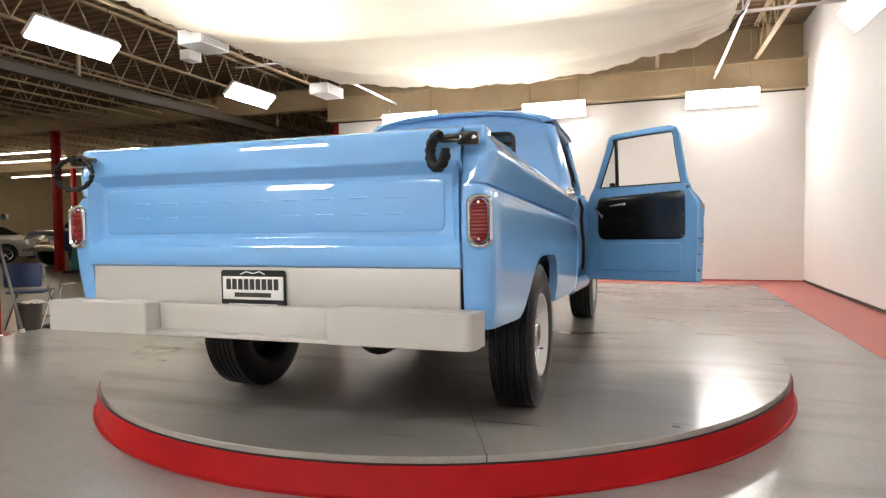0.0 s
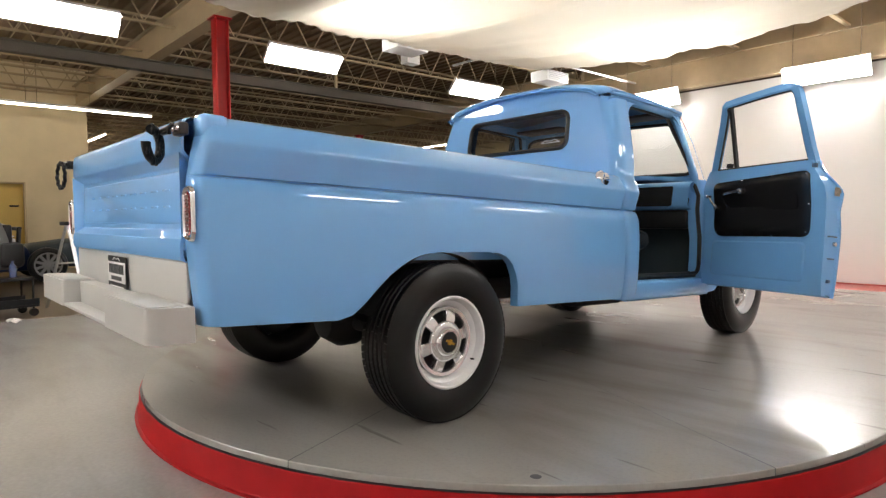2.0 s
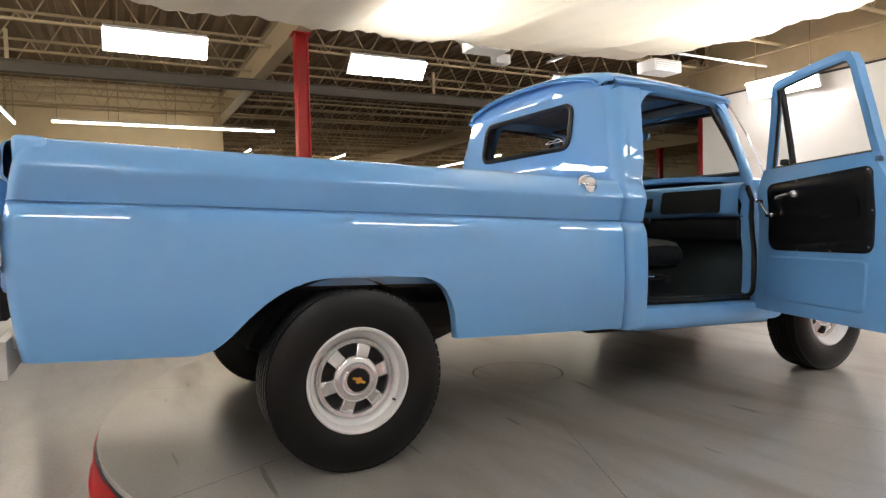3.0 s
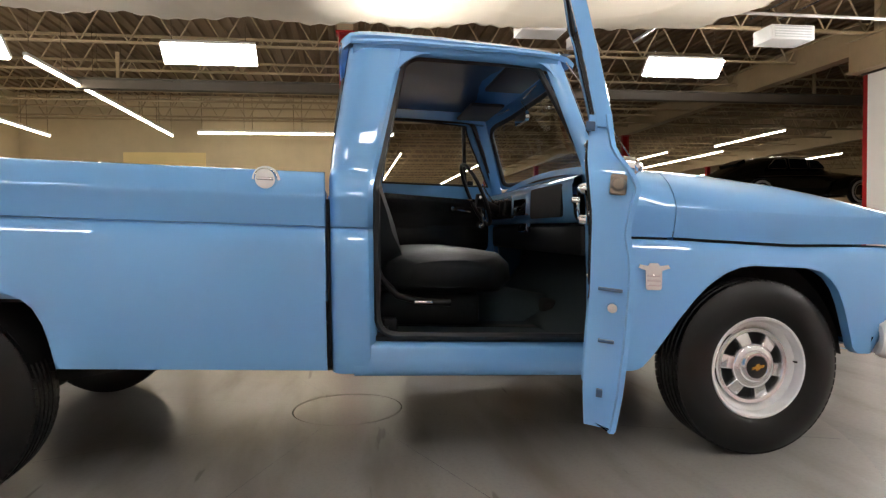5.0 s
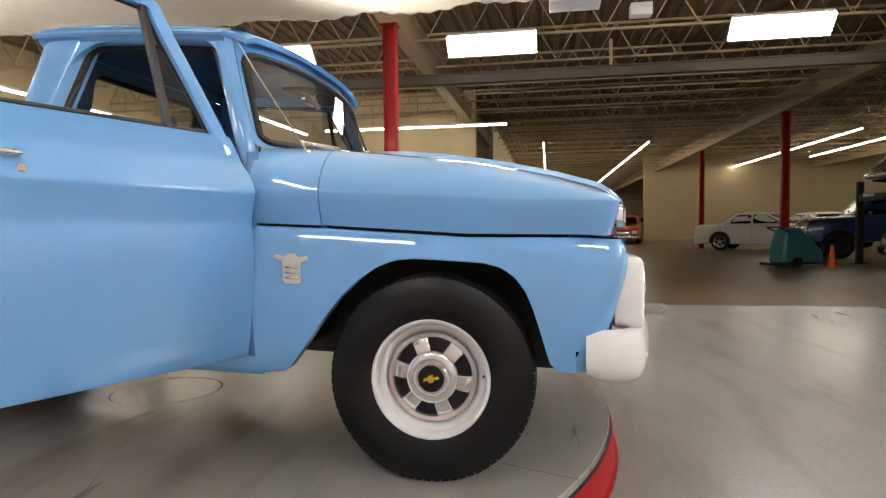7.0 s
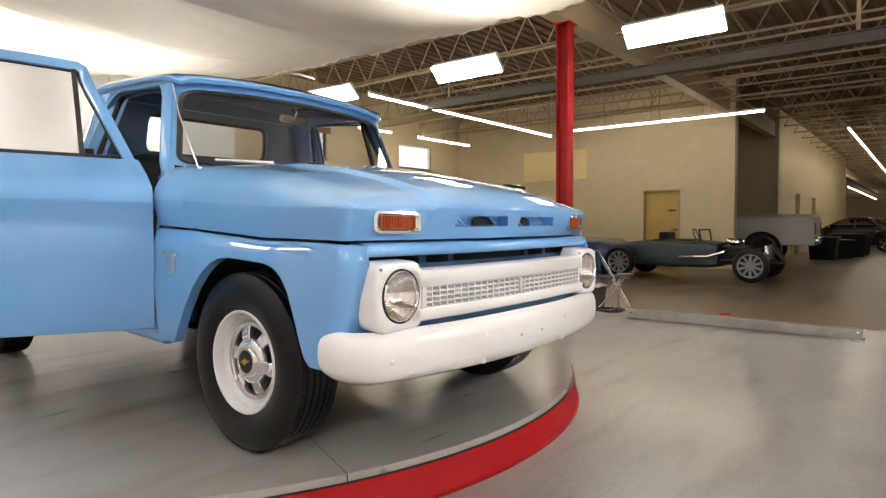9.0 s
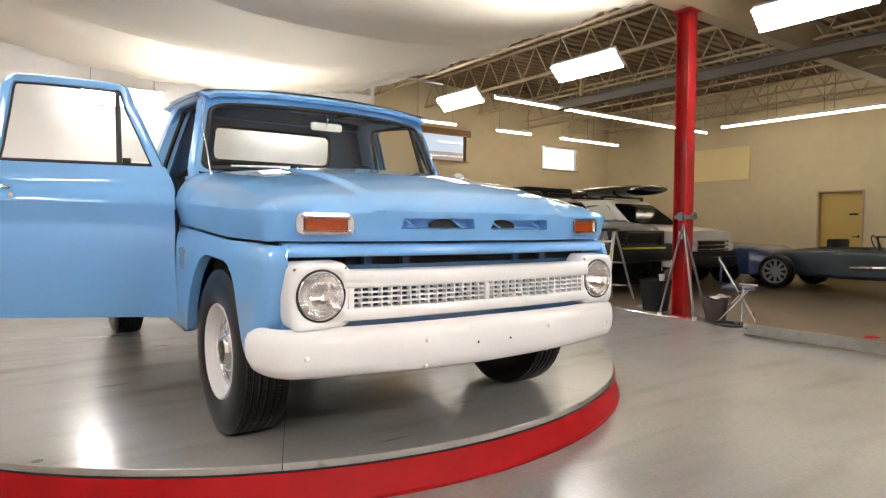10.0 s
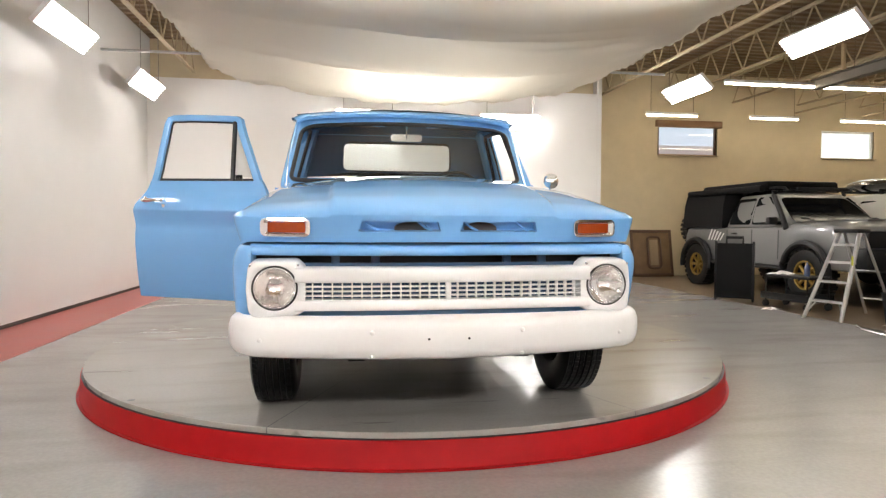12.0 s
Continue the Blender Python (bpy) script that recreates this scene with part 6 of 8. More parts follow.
for s in (-1, 1):
    body_part("cab_mount", loft([[(s * x, -0.30 + d, z0), (s * x, -0.14 - d, z0), (s * x, -0.12, 0.47), (s * x, -0.32, 0.47)] for x, z0, d in ((0.46, 0.425, 0.02), (0.76, 0.405, 0.05), (0.82, 0.43, 0.04))], closed=True, cap=True), UNDER, label="black cab mounting bracket")
body_part("splash_floor", box(-0.84, -2.70, 0.685, 0.84, -0.25, 0.699), UNDER, label="dark underside of the bed")
body_part("cab_underside", box(-0.84, -0.15, 0.50, 0.84, 1.05, 0.533), UNDER, label="dark underside of the cab")


# ---- wheels ----
def make_wheel(name):
    w = new(name)
    w.parent = truck
    tagged(w, "black ribbed truck tyre on a white slotted steel wheel")
    R = 0.386
    # tyre with grooved tread; axis along x, outer face at +x
    prof = [(0.212, 0.085), (0.222, 0.100), (0.245, 0.112), (0.285, 0.119), (0.325, 0.116), (0.352, 0.108), (0.372, 0.095)]
    tread = []
    xs = [0.095, 0.073, 0.068, 0.064, 0.060, 0.040, 0.036, 0.031, 0.027, 0.006, 0.002, -0.002, -0.006, -0.027, -0.031, -0.036, -0.040, -0.060, -0.064, -0.068, -0.073, -0.095]
    rs = [0.376, 0.3825, 0.3825, 0.376, 0.3835, 0.384, 0.377, 0.377, 0.3845, 0.3845, 0.378, 0.378, 0.3845, 0.3845, 0.377, 0.377, 0.384, 0.3835, 0.376, 0.3825, 0.3825, 0.376]
    tread = list(zip(rs, xs))
    full = prof[:-1] + tread + [(r, -x) for r, x in reversed(prof[:-1])]
    n = 96
    V, F = lathe(full, n, "x")
    # slight flat where it carries the load
    V = [(x, y, max(z, -R + 0.004)) for x, y, z in V]
    put("tyre", (V, F), RUBBER, w, "black tyre with ribbed tread", sharp=28)
    sipes = []
    for k in range(72):
        a = radians(5 * k)
        for xc, hw, r1, sg in ((0.084, 0.0105, 0.3835, 1), (-0.084, 0.0105, 0.3835, -1), (0.050, 0.0098, 0.3855, -1), (-0.050, 0.0098, 0.3855, 1), (0.0165, 0.0100, 0.3865, 1), (-0.0165, 0.0100, 0.3865, -1)):
            V8 = []
            for rr in (0.374, r1):
                for dx, da in ((-hw, -0.042), (hw, -0.028), (hw, 0.046), (-hw, 0.032)):
                    aa = a + da * sg
                    V8.append((xc + dx, rr * math.cos(aa), max(rr * math.sin(aa), -R + 0.004)))
            sipes.append((V8, [(4, 5, 6, 7), (0, 1, 5, 4), (1, 2, 6, 5), (2, 3, 7, 6), (3, 0, 4, 7)]))
    tagged(put("tread_block", merge(*sipes), RUBBER, w, sharp=20), "skewed tread blocks of the tyre", kind="stuff")
    # rim: white dish, silver slotted centre
    put("rim", lathe([(0.216, 0.088), (0.224, 0.102), (0.220, 0.108), (0.212, 0.106), (0.204, 0.092), (0.198, 0.066), (0.180, 0.052), (0.172, 0.040), (0.168, 0.024), (0.163, 0.020)], 72, "x"), WHEEL_WHITE, w, "white painted steel rim")
    put("rim_back", lathe([(0.216, 0.088), (0.205, 0.03), (0.20, -0.08), (0.21, -0.10)], 48, "x"), UNDER, w)
    # black disc added to give the slots their shade
    put("slot_shade_disc", lathe([(0.0001, 0.012), (0.20, 0.012)], 36, "x"), SEAL_AND_GAP, w, "black disc for the shade inside the wheel behind the slots")
    put("bead_ring", lathe([(0.171, 0.052), (0.166, 0.060), (0.152, 0.058), (0.146, 0.050), (0.146, 0.03)], 64, "x"), SILVER, w, "silver trim ring")
    for k in range(6):
        a = radians(60 * k + 12)
        rows = []
        for rr, wd, h in ((0.075, 0.027, 0.062), (0.09, 0.0275, 0.066), (0.12, 0.029, 0.062), (0.142, 0.031, 0.054), (0.168, 0.040, 0.036)):
            row = []
            for u, dh in ((-1.0, -0.03), (-1.0, -0.004), (-0.85, 0.0), (0.85, 0.0), (1.0, -0.004), (1.0, -0.03)):
                y, z = rr, wd * u
                row.append((h + dh, y * math.cos(a) - z * math.sin(a), y * math.sin(a) + z * math.cos(a)))
            rows.append(row)
        put("spoke", loft(rows), SILVER, w, "silver wheel spoke")
    cap_ = put("hub_cap", lathe([(0.100, 0.048), (0.099, 0.064), (0.093, 0.071), (0.078, 0.076), (0.071, 0.076), (0.066, 0.085), (0.060, 0.090), (0.052, 0.090), (0.050, 0.087), (0.0001, 0.087)], 40, "x"), SILVER, w, "round silver hub cap with a dark centre")
    put("cap_centre", lathe([(0.0001, 0.0905), (0.044, 0.0900), (0.049, 0.0885)], 32, "x"), BLACK, cap_, "black centre disc")
    bow = [(-0.030, -0.007), (-0.009, -0.007), (-0.009, -0.014), (0.013, -0.014), (0.009, -0.005), (0.030, -0.005), (0.026, 0.007), (0.007, 0.007), (0.007, 0.014), (-0.014, 0.014), (-0.010, 0.005), (-0.034, 0.005)]
    rot = radians(25)
    put("cap_emblem", slab([(a * math.cos(rot) - b * math.sin(rot), a * math.sin(rot) + b * math.cos(rot)) for a, b in bow], lambda a, b: (0.0900, -a, b), lambda a, b: (0.0935, -a, b)), GOLD, cap_, "small gold emblem shape")
    put("valve", tube([(0.055, 0.165, -0.11), (0.085, 0.163, -0.108)], 0.005, 6), BLACK, w)
    return w


wh = make_wheel("wheel")
wh.matrix_basis = pose(0.852, -1.641, 0.383)
copy_thing(wh, pose(0.852, 1.646, 0.383, 37, 0, 0))
copy_thing(wh, pose(-0.852, -1.641, 0.383, 20, 0, 180))
copy_thing(wh, pose(-0.852, 1.646, 0.383, 55, 0, 180))

# ---- hanging diffuser cloth over the turntable ----
CLOTH = bpy.data.materials.new("white_diffuser_cloth")
CLOTH.use_nodes = True
ct = CLOTH.node_tree
ct.nodes.remove(ct.nodes["Principled BSDF"])
dif = ct.nodes.new("ShaderNodeBsdfDiffuse")
trl = ct.nodes.new("ShaderNodeBsdfTranslucent")
for nd in (dif, trl):
    nd.inputs[0].default_value = (0.80, 0.765, 0.69, 1)
mxs = ct.nodes.new("ShaderNodeMixShader")
mxs.inputs[0].default_value = 0.5
ct.links.new(dif.outputs[0], mxs.inputs[1])
ct.links.new(trl.outputs[0], mxs.inputs[2])
ct.links.new(mxs.outputs[0], ct.nodes["Material Output"].inputs[0])

CX0, CX1, CY0, CY1 = -3.55, 2.42, -4.9, 3.8


def cloth_z(u, v):
    """u across x, v along y, 0..1: held at the rim by cords, sagging between in three bellies."""
    rim = 3.60
    bx = 4 * u * (1 - u)
    by = 4 * v * (1 - v)
    swag = 0.055 * abs(math.sin(math.pi * 6 * u)) * (1 - by) ** 6 + 0.055 * abs(math.sin(math.pi * 7 * v)) * (1 - bx) ** 6
    ends = 0.38 * bx ** 0.85 * (1 - by)
    sides = 0.10 * by * (1 - bx)
    tier = abs(math.cos(math.pi * (CY0 + (CY1 - CY0) * v + 2.35 + 0.10 * math.sin(5 * u)) / 1.55))
    mid = (0.31 + 0.19 * tier ** 0.9) * bx ** 0.85 * by ** 0.6
    wr = 0.008 * math.sin(23 * u + 5 * v) * math.sin(31 * v) + 0.006 * math.sin(60 * (u + 0.3 * v)) * (1 - bx) + 0.004 * math.sin(90 * v) * (1 - by)
    fold = 0.030 * (1 - abs(math.sin(math.pi * (4.5 * v + 0.35 * math.sin(5 * u) + 0.2)))) ** 3 * bx + 0.020 * (1 - abs(math.sin(math.pi * (9 * v + 0.8 * math.sin(3.1 * u + 1) + 0.5 * u)))) ** 4
    fold += 0.022 * (1 - abs(math.sin(math.pi * (7 * u + 0.5 * math.sin(4 * v))))) ** 4 * (1 - by) ** 0.6
    wr += fold + 0.012 * math.sin(2 * math.pi * 38 * v + 3 * math.sin(9 * v)) * (1 - bx) ** 5 + 0.012 * math.sin(2 * math.pi * 22 * u) * (1 - by) ** 5
    return rim - ends - sides - mid - swag + wr


rows = []
for j in range(161):
    v = j / 160
    rows.append([(CX0 + (CX1 - CX0) * i / 90, CY0 + (CY1 - CY0) * v, cloth_z(i / 90, v)) for i in range(91)])
canopy = tagged(put("diffuser_cloth", loft(rows), CLOTH, sharp=80), "large white diffuser cloth sagging from cords under the roof", "cloth")
hem = rows[0] + [r[-1] for r in rows[1:]] + rows[-1][-2::-1] + [r[0] for r in rows[-2:0:-1]]
put("hem", tube(hem, 0.012, 6, closed=True), CLOTH, canopy, "stitched hem of the cloth")
pf = empty("pipe_rack", 0, 0, 0, 0, "light steel pipe rack that holds the cloth", "pipe rack")
for (a, b) in (((CX0 - 0.25, -4.2, 3.86), (CX0 - 0.25, 7.8, 3.86)), ((CX1 + 0.25, -4.2, 3.86), (CX1 + 0.25, 7.8, 3.86)), ((-5.2, CY0 - 0.25, 3.90), (4.2, CY0 - 0.25, 3.90)), ((-5.2, CY1 + 0.25, 3.90), (4.2, CY1 + 0.25, 3.90))):
    put("pipe", tube([a, b], 0.022, 8), ALU, pf)
for x, y in ((CX0 - 0.25, CY0 - 0.25), (CX1 + 0.25, CY0 - 0.25), (CX0 - 0.25, CY1 + 0.25), (CX1 + 0.25, CY1 + 0.25)):
    put("hanger_rod", tube([(x, y, 3.9), (x, y, 4.2)], 0.01, 6), ALU, pf)
for k in range(7):
    for x0, y0, x1, y1 in ((CX0 + (CX1 - CX0) * k / 6, CY0, CX0 + (CX1 - CX0) * k / 6, CY0 - 0.25), (CX0 + (CX1 - CX0) * k / 6, CY1, CX0 + (CX1 - CX0) * k / 6, CY1 + 0.25), (CX0, CY0 + (CY1 - CY0) * k / 6, CX0 - 0.25, CY0 + (CY1 - CY0) * k / 6), (CX1, CY0 + (CY1 - CY0) * k / 6, CX1 + 0.25, CY0 + (CY1 - CY0) * k / 6)):
        ob = tagged(put("bungee_cord", tube([(x0, y0, 3.60), ((x0 + x1) / 2, (y0 + y1) / 2, 3.71), (x1, y1, 3.86)], 0.011, 6), BLACK), "black bungee cord tying the cloth to the pipe", "cord", "cords of the cloth")
# lamps above the cloth
for x, y in ((-2.1, 0.1), (0.9, 0.1), (-0.6, 3.0), (-0.6, -3.6)):
    la = bpy.data.lights.new("lamp_above_cloth", "AREA")
    la.shape, la.size, la.size_y, la.energy, la.color = "RECTANGLE", 1.2, 0.4, 92, (1.0, 0.94, 0.84)
    lo = new("lamp_above_cloth", la)
    lo.matrix_basis = pose(x, y, 4.35)
    tagged(lo, "fluorescent fixture above the cloth", "lamp")

# ---- other vehicles in the hall ----
DARK_GLASS = material("dark_car_glass", (0.006, 0.007, 0.008), 0.08, vary=0.1, spec=0.05)
GOLD_WHEEL = material("bronze_gold_wheel", (0.36, 0.23, 0.06), 0.35, metal=0.7, vary=0.08)
GREY_CAR = material("cement_grey_car_paint", (0.135, 0.135, 0.134), 0.4, coat=0.6, vary=0.03)
WHITE_CAR = material("white_car_paint", (0.78, 0.77, 0.75), 0.35, coat=0.8, vary=0.02)
NAVY_CAR = material("dark_blue_car_paint", (0.012, 0.035, 0.13), 0.3, coat=1.0, vary=0.06)
TEAL_CAR = material("teal_grey_hot_rod_paint", (0.014, 0.028, 0.037), 0.5, coat=0.15, vary=0.1)
BLACK_CAR = material("black_lacquer", (0.006, 0.006, 0.007), 0.2, coat=1.0, vary=0.1)
ORANGE_CAR = material("orange_red_car_paint", (0.55, 0.09, 0.02), 0.3, coat=1.0, vary=0.04)
RED_CAR = material("dark_red_car_paint", (0.20, 0.015, 0.015), 0.3, coat=1.0, vary=0.05)
BLACK_FABRIC = material("black_canvas", (0.006, 0.006, 0.0065), 0.8, spec=0.2, vary=0.2, bump=0.3, bump_scale=180)
WHITEWALL = material("white_tyre_band", (0.7, 0.69, 0.66), 0.6, vary=0.05)
LIME = material("yellow_green_reflector", (0.55, 0.60, 0.06), 0.4, vary=0.04)
LAMP_GLASS = material("clear_lamp_lens", (0.75, 0.77, 0.78), 0.1, coat=1.0, vary=0.1)
CLOTH = material("white_cotton_cloth", (0.75, 0.74, 0.72), 0.9, vary=0.06, bump=0.3, bump_scale=60)
RED_CLOTH = material("red_shop_rag", (0.5, 0.03, 0.03), 0.9, vary=0.1)
SCRUB = material("teal_floor_scrubber_plastic", (0.02, 0.13, 0.14), 0.4, vary=0.08)
CONE = material("orange_cone_plastic", (0.75, 0.13, 0.02), 0.5, vary=0.05)
BLUE_SEAT = material("navy_chair_plastic", (0.015, 0.035, 0.10), 0.45, vary=0.1)


def road_wheel(parent, x, y, z, r, w, rim_mat, side, spokes=6, white=False, chunky=False, dish=0.64):
    """A tyre with a rim, hub and spokes; the outer face looks to side (1 or -1) along x."""
    h = w / 2
    dish = 0.54 if chunky else dish
    prof = [(r * dish, -h * 0.8), (r * 0.8, -h), (r * 0.95, -h * 0.9), (r, -h * 0.6), (r, h * 0.6), (r * 0.95, h * 0.9), (r * 0.8, h), (r * dish, h * 0.8)]
    ty = put("tyre", lathe([(a, side * b) for a, b in prof], 36, "x"), RUBBER, parent, "chunky black off-road tyre" if chunky else "black tyre", at=Matrix.Translation((x, y, z)))
    if chunky:
        blocks = []
        for k in range(26):
            for q in (-1, 1):
                a = 2 * math.pi * (k + 0.25 * q) / 26
                blocks.append(moved(box(q * h * 0.55 - h * 0.4, -0.032, r - 0.012, q * h * 0.55 + h * 0.4, 0.032, r + 0.012), Matrix.Rotation(a, 4, "X")))
        put("tread", merge(*blocks), RUBBER, ty, "tread blocks")
    if white:
        put("whitewall", lathe([(r * 0.68, side * h * 0.93), (r * 0.76, side * h * 1.01), (r * 0.86, side * h * 1.0)], 36, "x"), WHITEWALL, ty, "white sidewall band")
    rr = r * dish
    rim = put("rim", lathe([(rr, side * h * 0.8), (rr * 1.04, side * h * 0.86), (rr * 0.95, side * h * 0.84), (rr * 0.88, side * h * 0.4), (rr * 0.86, -side * h * 0.3), (0.0001, -side * h * 0.3)], 32, "x"), rim_mat if spokes == 0 else UNDER, ty, "wheel barrel")
    put("hub_cap", lathe([(0.0001, side * h * 0.72), (rr * 0.2, side * h * 0.7), (rr * 0.26, side * h * 0.5), (rr * 0.26, -side * h * 0.2)], 20, "x"), rim_mat, ty)
    put("rim_lip", lathe([(rr * 1.03, side * h * 0.83), (rr * 1.03, side * h * 0.9), (rr * 0.93, side * h * 0.87), (rr * 0.90, side * h * 0.5)], 32, "x"), rim_mat, ty)
    for k in range(spokes):
        a = 2 * math.pi * k / spokes
        lo, hi = sorted((side * h * 0.42, side * h * 0.68))
        put("spoke", moved(box(lo, -rr * 0.11, rr * 0.2, hi, rr * 0.11, rr * 0.95, 0.006, 1), Matrix.Rotation(a, 4, "X")), rim_mat, ty)
    return ty


def hull(top, wide, bottom, arches, ar, n=72, crown=0.05, tuck=0.9):
    """Lower body of a vehicle along y with real wheel arches. top, wide: (y, value) lists."""
    ty, tz = zip(*top)
    wy, ww = zip(*wide)
    ys = sorted(set(seq(ty[0], ty[-1], n) + [a + ar * s * f for a in arches for s in (-1, 1) for f in (1.0, 1.002, 0.97, 0.9, 0.8, 0.6, 0.3)]))
    ys = [y for y in ys if ty[0] <= y <= ty[-1]]
    rows = []
    for y in ys:
        zt, w, zb = interp(y, ty, tz), interp(y, wy, ww), bottom
        for a in arches:
            if abs(y - a) < ar:
                zb = max(zb, ar * 0.88 + math.sqrt(max(0, ar * ar - (y - a) ** 2)))
        zb = min(zb, zt - 0.12)
        half = [(w * tuck, zb), (w * 0.985, zb + 0.02), (w, zb + (zt - zb) * 0.45), (w * 0.985, zb + (zt - zb) * 0.78), (w * 0.95, zt - 0.035), (w * 0.9, zt - 0.008), (w * 0.6, zt + crown * 0.6), (0.0, zt + crown)]
        rows.append([(x, y, z) for x, z in half] + [(-x, y, z) for x, z in half[-2::-1]])
    v, f = loft(rows)
    n0, m = len(rows[0]), len(rows)
    f = f + [tuple(range(n0)), tuple((m - 1) * n0 + j for j in range(n0))[::-1]]
    return v, f


def cabin_shape(p, w, tumble=0.82):
    """Greenhouse from four (y, z) points: rear foot, rear top, front top, front foot."""
    (a, za), (b, zb), (c, zc), (d, zd) = p
    rows = []
    for k in range(9):
        t = k / 8
        e = min(1.0, t * 1.0)
        yr, zr = a + (b - a) * t, za + (zb - za) * t
        yf, zf = d + (c - d) * t, zd + (zc - zd) * t
        ww = w * (1 + (tumble - 1) * t ** 1.4)
        ro = 0.10
        out = roundpoly([(-ww, yr), (ww, yr), (ww, yf), (-ww, yf)], 0.14, 5, 3)
        rows.append([(x, y, zr + (zf - zr) * (y - yr) / max(1e-6, yf - yr)) for x, y in out])
    top = rows[-1]
    cx, cy = 0.0, sum(q[1] for q in top) / len(top)
    cz = sum(q[2] for q in top) / len(top)
    rows.append([(x * 0.96, cy + (y - cy) * 0.97, z + 0.025) for x, y, z in top])
    rows.append([(x * 0.7, cy + (y - cy) * 0.75, z + 0.05) for x, y, z in top])
    v, f = loft(rows, closed=True)
    n = len(top)
    return v, f + [tuple((len(rows) - 1) * n + j for j in range(n))]


def cabin_x(p, w, z, tumble=0.82):
    t = min(1.0, max(0.0, (z - p[0][1]) / (p[1][1] - p[0][1])))
    return w * (1 + (tumble - 1) * t ** 1.4)


def make_car(name, label, cat, x, y, z, rz, paint, top, wide, bottom, wheels, wr, cab, cabw, panes, rim_mat, arches=None, ar=None, track=None, spokes=5, group="", white=False, chunky=False, tyre_w=0.22, lamps=True, trim=BLACK, tail=True, tumble=0.82):
    e = empty(name, x, y, z, rz, label, cat, group)
    ar = ar or wr * 1.16
    body = put("body", hull(top, wide, bottom, arches or wheels, ar), paint, e)
    wmax = max(b for a, b in wide)
    ty, tz = zip(*top)
    # dark floor pan and wheel housings inside
    put("underbody", box(-wmax * 0.72, ty[0] + 0.15, bottom + 0.02, wmax * 0.72, ty[-1] - 0.15, bottom + 0.45), UNDER, e, "black underbody")
    for wy in wheels:
        for s in (-1, 1):
            road_wheel(e, s * ((track or wmax) - tyre_w / 2 - 0.02), wy, wr, wr, tyre_w, rim_mat, s, spokes, white, chunky)
            arc = [(wmax * s * (1.045 if chunky else 1.004), wy + (ar + 0.012) * math.cos(radians(a)), ar * 0.88 + (ar + 0.012) * math.sin(radians(a))) for a in range(-8, 189, 14)]
            put("wheel_arch_lip", tube(arc, 0.055 if chunky else 0.012, 8), trim if chunky else paint, e, "black flared arch" if chunky else "")
    if cab:
        c = put("cab", cabin_shape(cab, cabw, tumble), paint, e, "cab with dark windows")
        for s in (-1, 1):
            for poly in panes:
                out = roundpoly(poly, 0.05, 4, 3)
                put("side_window", slab(out, lambda a, b: (s * (cabin_x(cab, cabw, b, tumble) - 0.01), a, b), lambda a, b: (s * (cabin_x(cab, cabw, b, tumble) + 0.006), a, b)), DARK_GLASS, c, "dark side glass")
        for k, nm in ((0, "rear_window"), (1, "windscreen")):
            (fy, fz), (gy, gz) = (cab[0], cab[1]) if k == 0 else (cab[3], cab[2])
            off = -0.012 if k == 0 else 0.012
            def at(u, v, d):
                t = 0.1 + 0.8 * v
                return (u * (cabin_x(cab, cabw, fz + (gz - fz) * t, tumble) - 0.10), fy + (gy - fy) * t + d, fz + (gz - fz) * t + 0.004)
            out = roundpoly([(-1, 0), (1, 0), (1, 1), (-1, 1)], 0.15, 4, 3)
            put(nm, slab(out, lambda a, b: at(a, b, -off), lambda a, b: at(a, b, off)), DARK_GLASS, c, "dark glass")
            if k == 1:
                for q in (-0.3, 0.35):
                    p0, p1 = at(q, 0.0, off + 0.012), at(q + 0.42, 0.2, off + 0.014)
                    put("wiper", tube([p0, p1], 0.007, 5), BLACK, c)
        for s in (-1, 1):
            my, mz = cab[3][0] - 0.35, cab[3][1] + 0.08
            put("door_mirror", box(s * (cabw + 0.10) - 0.09, my - 0.05, mz - 0.06, s * (cabw + 0.10) + 0.09, my + 0.05, mz + 0.07, 0.03), trim, e, "door mirror")
            put("door_handle", box(s * (wmax + 0.004) - 0.012, cab[0][0] + 0.32, cab[0][1] - 0.13, s * (wmax + 0.004) + 0.012, cab[0][0] + 0.47, cab[0][1] - 0.10, 0.008), trim, e)
            dy = cab[0][0] + 0.18
            for yy in (dy, (cab[0][0] + cab[3][0]) / 2, cab[3][0] - 0.22):
                put("door_gap", box(s * (wmax + 0.0005) - 0.004, yy - 0.003, bottom + 0.12, s * (wmax + 0.0005) + 0.004, yy + 0.003, cab[0][1] - 0.04), SEAL_AND_GAP, e, "dark door gap")
    if lamps:
        fw = wide[-1][1]
        fz = tz[-1]
        for s in (-1, 1):
            put("headlight", box(s * fw * 0.78 - 0.13, ty[-1] - 0.05, fz - 0.22, s * fw * 0.78 + 0.13, ty[-1] + 0.02, fz - 0.06, 0.03), LAMP_GLASS, e, "clear headlight")
        put("grille", box(-fw * 0.55, ty[-1] - 0.03, fz - 0.30, fw * 0.55, ty[-1] + 0.015, fz - 0.04, 0.02), trim, e, "dark grille")
    if tail:
        for s in (-1, 1):
            put("tail_lamp", box(s * wide[0][1] * 0.9 - 0.07, ty[0] - 0.015, tz[0] - 0.4, s * wide[0][1] * 0.9 + 0.07, ty[0] + 0.03, tz[0] - 0.1, 0.012), RED_LENS, e, "red tail lamp")
    put("front_bumper", box(-wide[-1][1] * 0.98, ty[-1] - 0.06, bottom + 0.02, wide[-1][1] * 0.98, ty[-1] + 0.10, bottom + 0.22, 0.05), trim, e, "front bumper")
